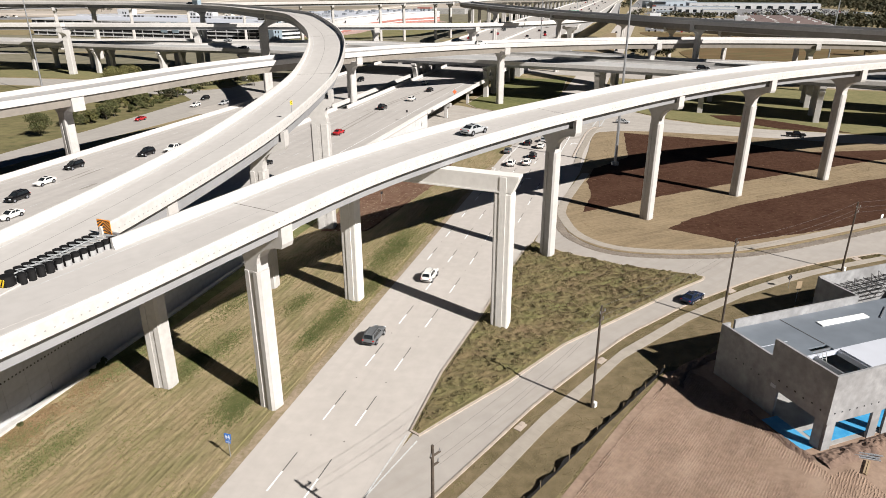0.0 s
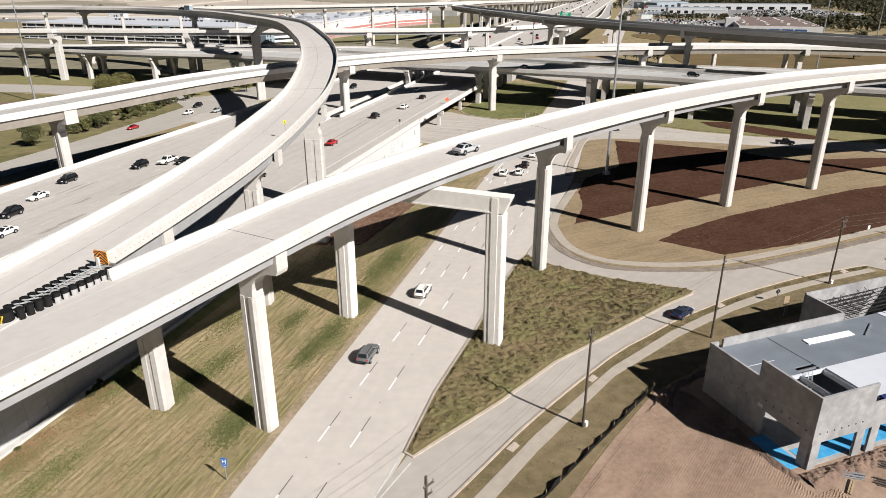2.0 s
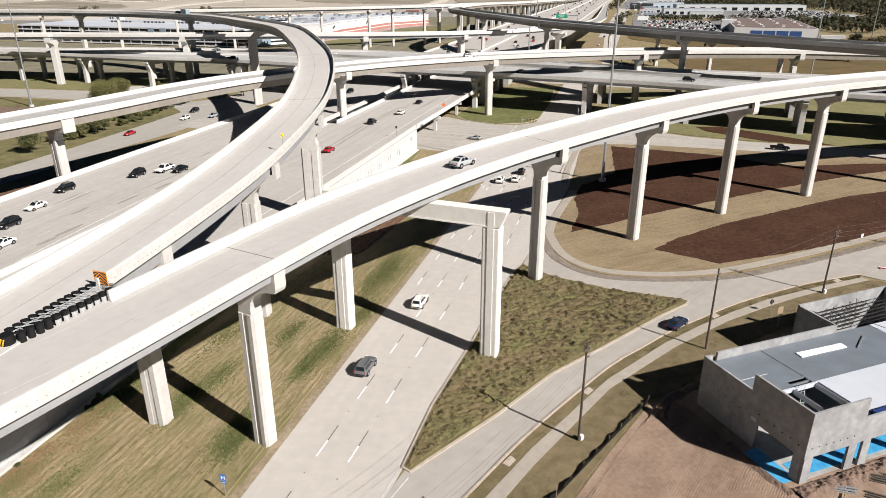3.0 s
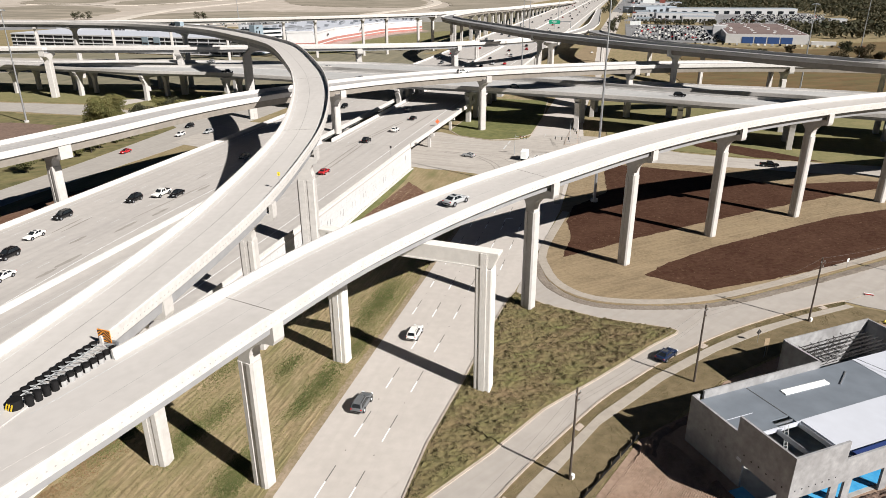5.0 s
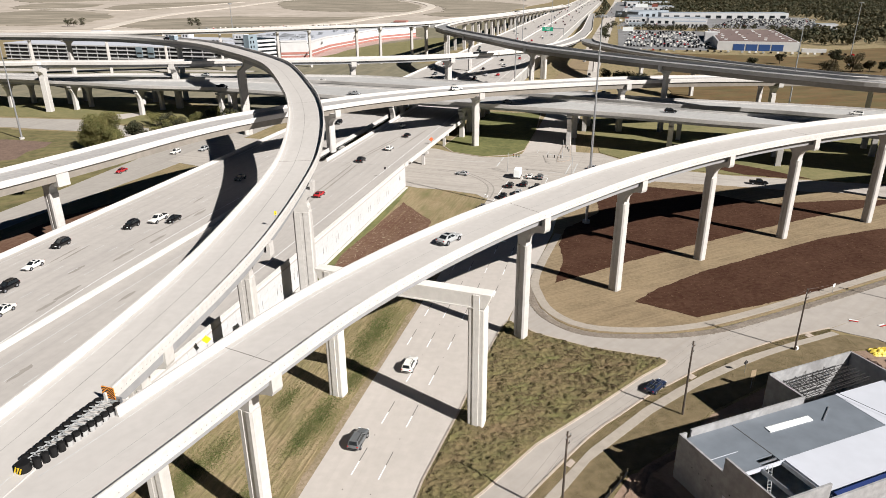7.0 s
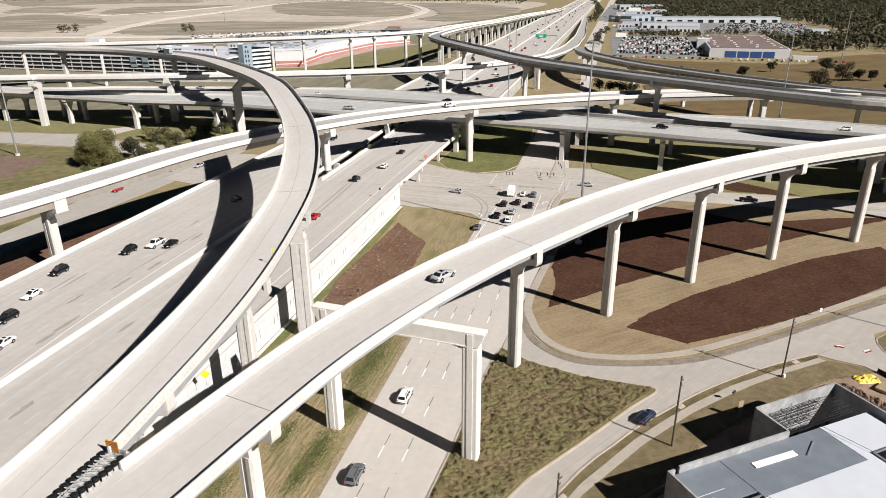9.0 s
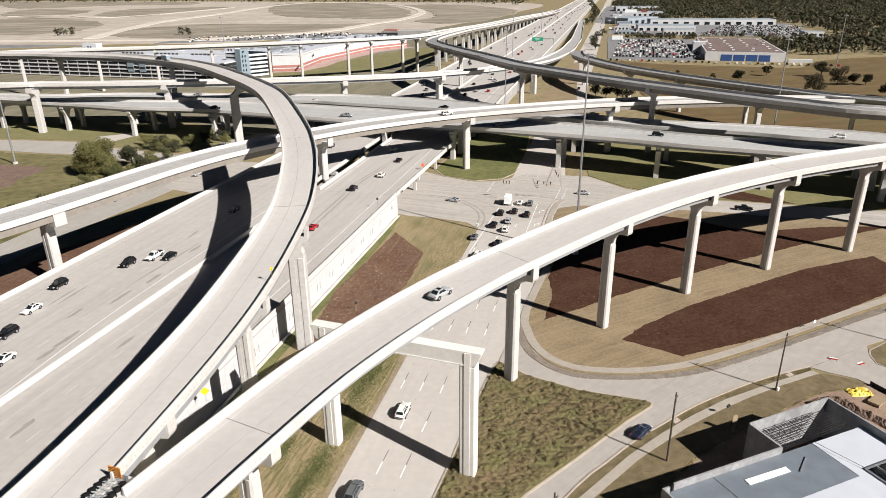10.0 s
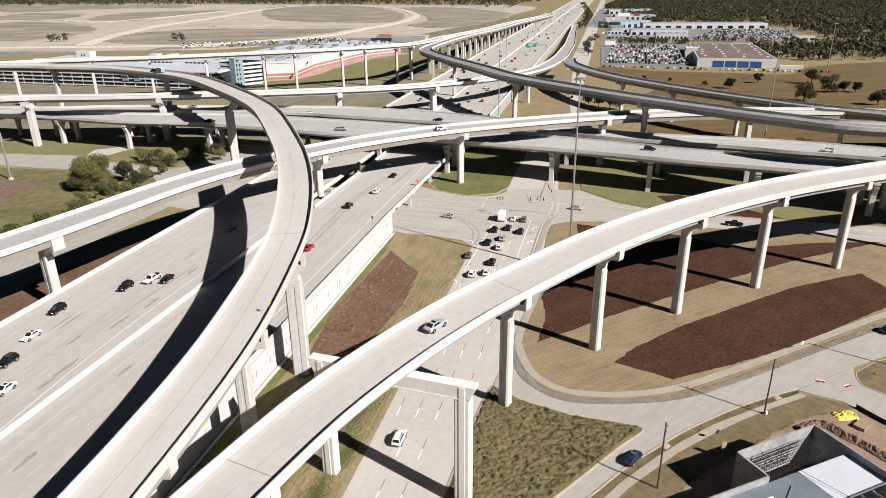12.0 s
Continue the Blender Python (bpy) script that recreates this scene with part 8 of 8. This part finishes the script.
def fill(corner, du, dv, nu, nv, turn, drop=0.12):
    for i in range(nu):
        for j in range(nv):
            if rng.random() < drop:
                continue
            p = Vector(corner) + Vector(du) * i + Vector(dv) * j
            lot_car(p.x + rng.uniform(-0.4, 0.4), p.y + rng.uniform(-0.4, 0.4), turn, rng.choice(("white", "white", "black", "black", "silver", "silver", "black") * 4 + ("red",)))


fill((205, 690), (3.0, -1.15), (4.5, 13.5), 24, 15, 72)
fill((262, 668), (3.0, -1.15), (4.0, 13), 8, 5, 72)
fill((410, 960), (3.1, -0.9), (9, 15), 38, 13, 60)
fill((300, 1010), (3.1, -0.9), (6, 18), 14, 14, 72, 0.3)
fill((370, 1300), (4, -1), (9, 26), 16, 22, 72, 0.5)
fill((-290, 925), (3.1, 0.9), (-3, 12), 70, 7, 100, 0.7)
fill((-820, 830), (4, 0.8), (-3, 14), 70, 4, 100, 0.55)
fill((192, 655), (5.5, -2.1), (0.5, 1.5), 34, 1, 72, 0.1)
for k, g in LOT.items():
    tagged(sheet("parked_cars", g, PAINT[k]), "rows of parked " + k + " cars in the lots", "car", kind="stuff")

# ---- grass blades and weeds ----
def tufts(name, n, seed, place, height, width, mat, label):
    rng = random.Random(seed)
    v, f = [], []
    made = 0
    while made < n:
        q = place(rng)
        if q is None:
            continue
        made += 1
        x, y, z = q
        k = rng.uniform(0.6, 1.4)
        for b in range(3):
            a = rng.uniform(0, 6.28)
            lx, ly = math.cos(a), math.sin(a)
            o = len(v)
            h, w = height * k * rng.uniform(0.6, 1.1), width * k
            px, py = x + rng.uniform(-w, w), y + rng.uniform(-w, w)
            v += [(px - ly * w * 0.5, py + lx * w * 0.5, z), (px + ly * w * 0.5, py - lx * w * 0.5, z), (px + lx * h * 0.5, py + ly * h * 0.5, z + h)]
            f.append((o, o + 1, o + 2))
    g = Geo()
    g.v, g.f = v, f
    tagged(sheet(name, g, M[mat]), label, "grass", kind="stuff")


TRI_CORE = inset(TRI, 0.75)


def hummock(x, y):
    """Height of the scrub cover: clumps of about a metre with bare hollows between."""
    k = 0.35 + 0.8 * noise.noise(Vector((x * 0.55, y * 0.9, 0.0))) + 0.7 * noise.noise(Vector((x * 1.25, y * 1.9, 5.0)))
    return 0.245 + 0.46 * min(1.0, max(0.0, k)) ** 1.1 + 0.1 * abs(noise.noise(Vector((x * 3.2, y * 3.2, 9.0))))


def on_island(r):
    x, y = r.uniform(-4, 44), r.uniform(60, 118)
    if not in_poly(TRI_CORE, x, y):
        return None
    z = hummock(x, y)
    return (x, y, z - 0.03) if z > r.uniform(0.34, 0.62) else None


def brown_weeds(r):
    q = on_island(r)
    if q is None or r.random() > 0.15 + 0.85 * min(1, max(0, (q[0] - 6) / 24)) or noise.noise(Vector((q[0] * 0.2, q[1] * 0.2, 3.0))) < r.uniform(-0.5, 0.3):
        return None
    return q


# rough hummocks of scrub under the blades
x0, y0, cell, nx, ny = -4.0, 59.5, 0.22, 220, 270
hv, ok = [], []
for i in range(nx):
    for j in range(ny):
        x, y = x0 + i * cell, y0 + j * cell
        hv.append((x, y, hummock(x, y) if in_poly(TRI_CORE, x, y) else 0.245))
        ok.append(in_poly(TRI_IN, x, y))
hf = [(a, a + ny, a + ny + 1, a + 1) for a in (i * ny + j for i in range(nx - 1) for j in range(ny - 1)) if ok[a] and ok[a + ny] and ok[a + ny + 1] and ok[a + 1]]
tagged(sheet("scrub_hummocks", Geo().add(hv, hf), M["hummock"]), "hummocky cover of low olive scrub", "grass", kind="stuff")
tufts("scrub_weeds", 18000, 1, on_island, 0.11, 0.09, "tuft", "clumped green and brown scrub weeds")
tufts("brown_weeds", 15000, 11, brown_weeds, 0.12, 0.09, "brown_tuft", "clumps of brown dead weeds")


# mown rows along the verge: low ridges of cut grass
def row_h(a, b):
    if not (-62.8 < b < -37.2) or (b < -45 and a > 110):
        return -0.03
    rise = 0.05 * noise.noise(Vector((a * 0.07, b * 1.9, 0.0))) + 0.035 * noise.noise(Vector((a * 0.3, b * 3.4, 4.0))) + 0.08 * noise.noise(Vector((a * 0.95, b * 1.5, 8.0)))
    return max(0.004, 0.055 + rise)


nx, ny = 330, 210
mv = [SR(14 + i * 0.5, -63.0 + j * 0.125, row_h(14 + i * 0.5, -63.0 + j * 0.125)) for i in range(nx) for j in range(ny)]
tagged(sheet("mown_rows", Geo().add(mv, [(a, a + ny, a + ny + 1, a + 1) for a in (i * ny + j for i in range(nx - 1) for j in range(ny - 1))]), M["grass"]), "low rows of cut dry grass on the verge", "grass", kind="stuff")


def on_verge(r):
    s, q = r.uniform(20, 175), r.uniform(-62.5, -36)
    x, y = SR(s, q)
    if q < -46 and s > 112:
        return None
    if noise.noise(Vector((s * 0.05, q * 0.2, 3.0))) < r.uniform(-0.5, 0.4):
        return None
    return x, y, max(0.0, row_h(s, q)) - 0.01


tufts("verge_grass", 15000, 2, on_verge, 0.1, 0.08, "dry_tuft", "short dry verge grass in mown rows")


def wall_foot(r):
    a, b = r.uniform(22, 60), -62.7 + abs(r.gauss(0, 1.9))
    if noise.noise(Vector((a * 0.3, b * 0.5, 6.0))) < r.uniform(-0.6, 0.3):
        return None
    return SR(a, b, max(0.0, row_h(a, b)) - 0.01)


tufts("brown_verge_grass", 9000, 22, wall_foot, 0.13, 0.1, "rust_tuft", "dead reddish-brown grass at the wall foot")
LUSH = [(106.6, -41.5, 2.4), (101, -40.8, 2.2), (113, -41.4, 2.2), (108, -40.3, 2.0), (91, -38.6, 1.4), (80.6, -40, 1.7), (77.8, -40.2, 1.7), (74.2, -40.5, 1.4), (68.3, -50.9, 1.6), (57, -42.6, 1.6), (55.8, -41, 1.2), (59.5, -42.2, 1.6),
        (82.2, -47.1, 1.5), (78.8, -56.4, 2.2), (62.9, -61.2, 2.4), (60.2, -61.0, 1.8), (60.6, -51.5, 1.3), (63.5, -52.5, 1.4), (43, -56, 2.2), (43.4, -61, 1.6)]


def lush_bits(r):
    a, b, w = r.choice(LUSH)
    a, b = a + r.gauss(0, w * 1.5), b + r.gauss(0, w * 0.55)
    return SR(a, b, max(0.0, row_h(a, b)) - 0.01) if -62.8 < b < -37 else None


tufts("lush_patches", 34000, 23, lush_bits, 0.13, 0.08, "lush_tuft", "greener grass patches round the piers and wall")
for a, b, h in ((58.6, -62.3, 1.2), (57.1, -62.4, 0.7), (46.2, -62.5, 0.4)):
    tree(*SR(a, b), h, h * 1.1, int(a), mat="shrub_leaf", name="shrub", label="small dark weed bush at the wall foot", leaves=160, group="bushes at the wall foot", leaf=0.09)


def green_bits(r):
    s, q = r.uniform(25, 170), r.uniform(-62.5, -36)
    n = noise.noise(Vector((s * 0.07, q * 0.12, 9.0)))
    if n < r.uniform(0.1, 0.4) - (0.42 if -42 < q < -36.5 and 70 < s < 135 else 0.12 if q > -42 else 0.0):
        return None
    x, y = SR(s, q)
    return (x, y, max(0.0, row_h(s, q)) - 0.01) if not (q < -46 and s > 112) else None


tufts("green_grass_patch", 24000, 3, green_bits, 0.09, 0.08, "green_tuft", "greener grass patches on the dry verge")


def beside_road(r):
    x, y = r.uniform(-4, 45), r.uniform(40, 92)
    d = (x - 8) * 0.74 - (y - 57) * 0.67
    if not (0.3 < d < 9.5) or in_poly([(11.2, 50.5), (20, 62.5), (28.3, 72.8), (32, 74), (40, 80), (60, 92), (78, 99), (95, 60), (20, 10), (-2, 38)], x, y):
        return None
    return x, y, 0.0


tufts("side_verge_grass", 5000, 4, beside_road, 0.1, 0.14, "dry_tuft", "olive grass between footpath and site")


def beside_site(r):
    k = r.randrange(0, len(PATH_FOOT) - 1)
    a, b = Vector(PATH_FOOT[k]), Vector(PATH_FOOT[k + 1])
    d = (b - a).normalized()
    p = a.lerp(b, r.random()) + Vector((d.y, -d.x)) * r.uniform(0.2, 8.5)
    q = p - C0
    if (q.dot(BY) < 24.5 and q.dot(BX) > -1.5) or in_poly([(11.2, 50.5), (20, 62.5), (28.3, 72.8), (32, 74), (40, 80), (60, 92), (78, 99), (95, 60), (20, 10), (-2, 38)], p.x, p.y) or noise.noise(Vector((p.x * 0.25, p.y * 0.25, 2.0))) < r.uniform(-0.6, 0.4):
        return None
    return p.x, p.y, 0.0


tufts("site_verge_grass", 20000, 14, beside_site, 0.1, 0.09, "olive_tuft", "rough olive grass between path and site")


def kerb_weeds(r):
    k = r.randrange(0, len(PATH_TOP) - 1)
    a, b = Vector(KERB_LINE[k]).lerp(Vector(KERB_LINE[k + 1]), u := r.random()), Vector(PATH_TOP[k]).lerp(Vector(PATH_TOP[k + 1]), u)
    p = a.lerp(b, r.uniform(0.12, 0.97))
    return (p.x, p.y, 0.06) if noise.noise(Vector((p.x * 0.4, p.y * 0.4, 2.0))) > r.uniform(-0.6, 0.5) else None


tufts("kerb_strip_grass", 7000, 15, kerb_weeds, 0.06, 0.08, "tuft", "rough olive grass between kerb and path")


def stones(name, line, width, n, seed, label):
    rng = random.Random(seed)
    path = smooth_path([(x, y, 0) for x, y in line], 0.5)
    v, f = [], []
    for _ in range(n):
        i = rng.randrange(1, len(path) - 1)
        d = Vector((path[i + 1][0] - path[i - 1][0], path[i + 1][1] - path[i - 1][1])).normalized()
        o = rng.uniform(-width / 2, width / 2)
        along_by = rng.uniform(-0.4, 0.4)
        c = Vector((path[i][0] - d.y * o + d.x * along_by, path[i][1] + d.x * o + d.y * along_by, 0.12))
        s = rng.uniform(0.07, 0.17)
        o = len(v)
        a0 = rng.uniform(0, 6.28)
        ring = [Vector((math.cos(a0 + k * 1.5708), math.sin(a0 + k * 1.5708) * rng.uniform(0.6, 1), 0)) * s for k in range(4)]
        v += [tuple(c + q - Vector((0, 0, 0.06))) for q in ring] + [tuple(c + q * 0.5 + Vector((0, 0, s * rng.uniform(0.1, 0.4)))) for q in ring]
        f += [(o + k, o + (k + 1) % 4, o + 4 + (k + 1) % 4, o + 4 + k) for k in range(4)] + [(o + 4, o + 5, o + 6, o + 7)]
    g = Geo()
    g.v, g.f = v, f
    tagged(sheet(name, g, M["riprap"]), label, "stones", kind="stuff")


stones("loose_stones", [(24.2, 141), (23.4, 129.8), (24.6, 120), (30.7, 112.6), (42.2, 110.6), (55, 111.7), (69.2, 117), (85.8, 124.4), (118, 139.2), (185, 169)], 1.7, 11000, 3, "loose brown-grey stones along the kerb")

# small roadside buildings, pole signs and lamps far along the road
rng = random.Random(77)
for k in range(9):
    x, y = 292 + k * 17 + rng.uniform(-4, 4), 985 + k * 62 + rng.uniform(-15, 15)
    w = rng.uniform(16, 34)
    shop("shop", "small pale roadside shop with a flat roof", (x, y), (x + w, y - w * 0.28), rng.uniform(12, 24), rng.uniform(4.5, 7.5), rng.choice(("white_wall", "grey_wall", "white_wall")), 4)
for k in range(9):
    x, y = 262 + k * 27.5 + rng.uniform(-3, 14), 915 + k * 98 + rng.uniform(-30, 30)
    t = thing("pole_sign", "tall pole sign with a plain panel", "sign", "roadside pole signs", at=pose(x, y, 0, 0, 0, -15))
    solid("post", Geo().cyl((0, 0, 0), (0, 0, 11), 0.3, 0.25, 8), M["steel"], t)
    solid("panel", Geo().box((0, 0, 11), (3.5 + k % 3, 0.5, 2)), M[("white_sheet", "red_brick", "grey_wall", "white_sheet")[k % 4]], t)
for k in range(26):
    x, y = rng.uniform(210, 400), rng.uniform(690, 980)
    t = thing("lot_lamp", "slim lamp post standing in a car lot", "street lamp", "car lot lamps", at=pose(x, y, 0.3))
    solid("post", Geo().cyl((0, 0, 0), (0, 0, 9), 0.14, 0.1, 8), M["steel"], t)
    solid("lamp_head", Geo().box((0, 0, 9.05), (1.6, 0.5, 0.2)), M["dark_steel"], t)


LOOP_IN = inset(LOOP, 4.2)


def on_loop(r):
    x, y = r.uniform(24, 150), r.uniform(112, 215)
    if not in_poly(LOOP_IN, x, y) or any(in_poly(b, x, y) for b in BEDS[:2]):
        return None
    if noise.noise(Vector((x * 0.12, y * 0.12, 5.0))) < r.uniform(-0.6, 0.4):
        return None
    return x, y, 0.1


tufts("straw_blades", 12000, 6, on_loop, 0.03, 0.2, "straw", "loose straw lying over the ground")


def clods(name, outline, n, seed, mat, label):
    """Small lumps of soil scattered over a bed."""
    rng = random.Random(seed)
    xs, ys = [p[0] for p in outline], [p[1] for p in outline]
    v, f = [], []
    while len(v) < n * 5:
        x, y = rng.uniform(min(xs), max(xs)), rng.uniform(min(ys), max(ys))
        if not in_poly(outline, x, y):
            continue
        s, a0, o = rng.uniform(0.08, 0.26) * (2.0 if rng.random() < 0.06 else 1), rng.uniform(0, 6.28), len(v)
        v += [(x + s * math.cos(a0 + k * 1.5708) * rng.uniform(0.5, 1), y + s * math.sin(a0 + k * 1.5708), 0.12) for k in range(4)] + [(x, y, 0.135 + s * rng.uniform(0.1, 0.32))]
        f += [(o + k, o + (k + 1) % 4, o + 4) for k in range(4)]
    g = Geo()
    g.v, g.f = v, f
    tagged(sheet(name, g, M[mat]), label, "soil", kind="stuff")


clods("mulch_clods", BEDS[0], 9000, 1, "mulch", "lumps of dark mulch on the bed")
clods("bark_chips", BEDS[0], 2200, 5, "bark_chip", "paler bark chips scattered over the mulch")
clods("bark_chips", BEDS[1], 1200, 6, "bark_chip", "paler bark chips scattered over the long bed")
clods("soil_lumps", BEDS[2], 1200, 7, "verge_soil", "pale dry lumps on the brown soil bed")
clods("mulch_clods", BEDS[1], 7000, 2, "mulch", "lumps of dark mulch on the long bed")
clods("soil_clods", BEDS[2], 3500, 3, "brown_soil", "lumps of brown soil on the bed")
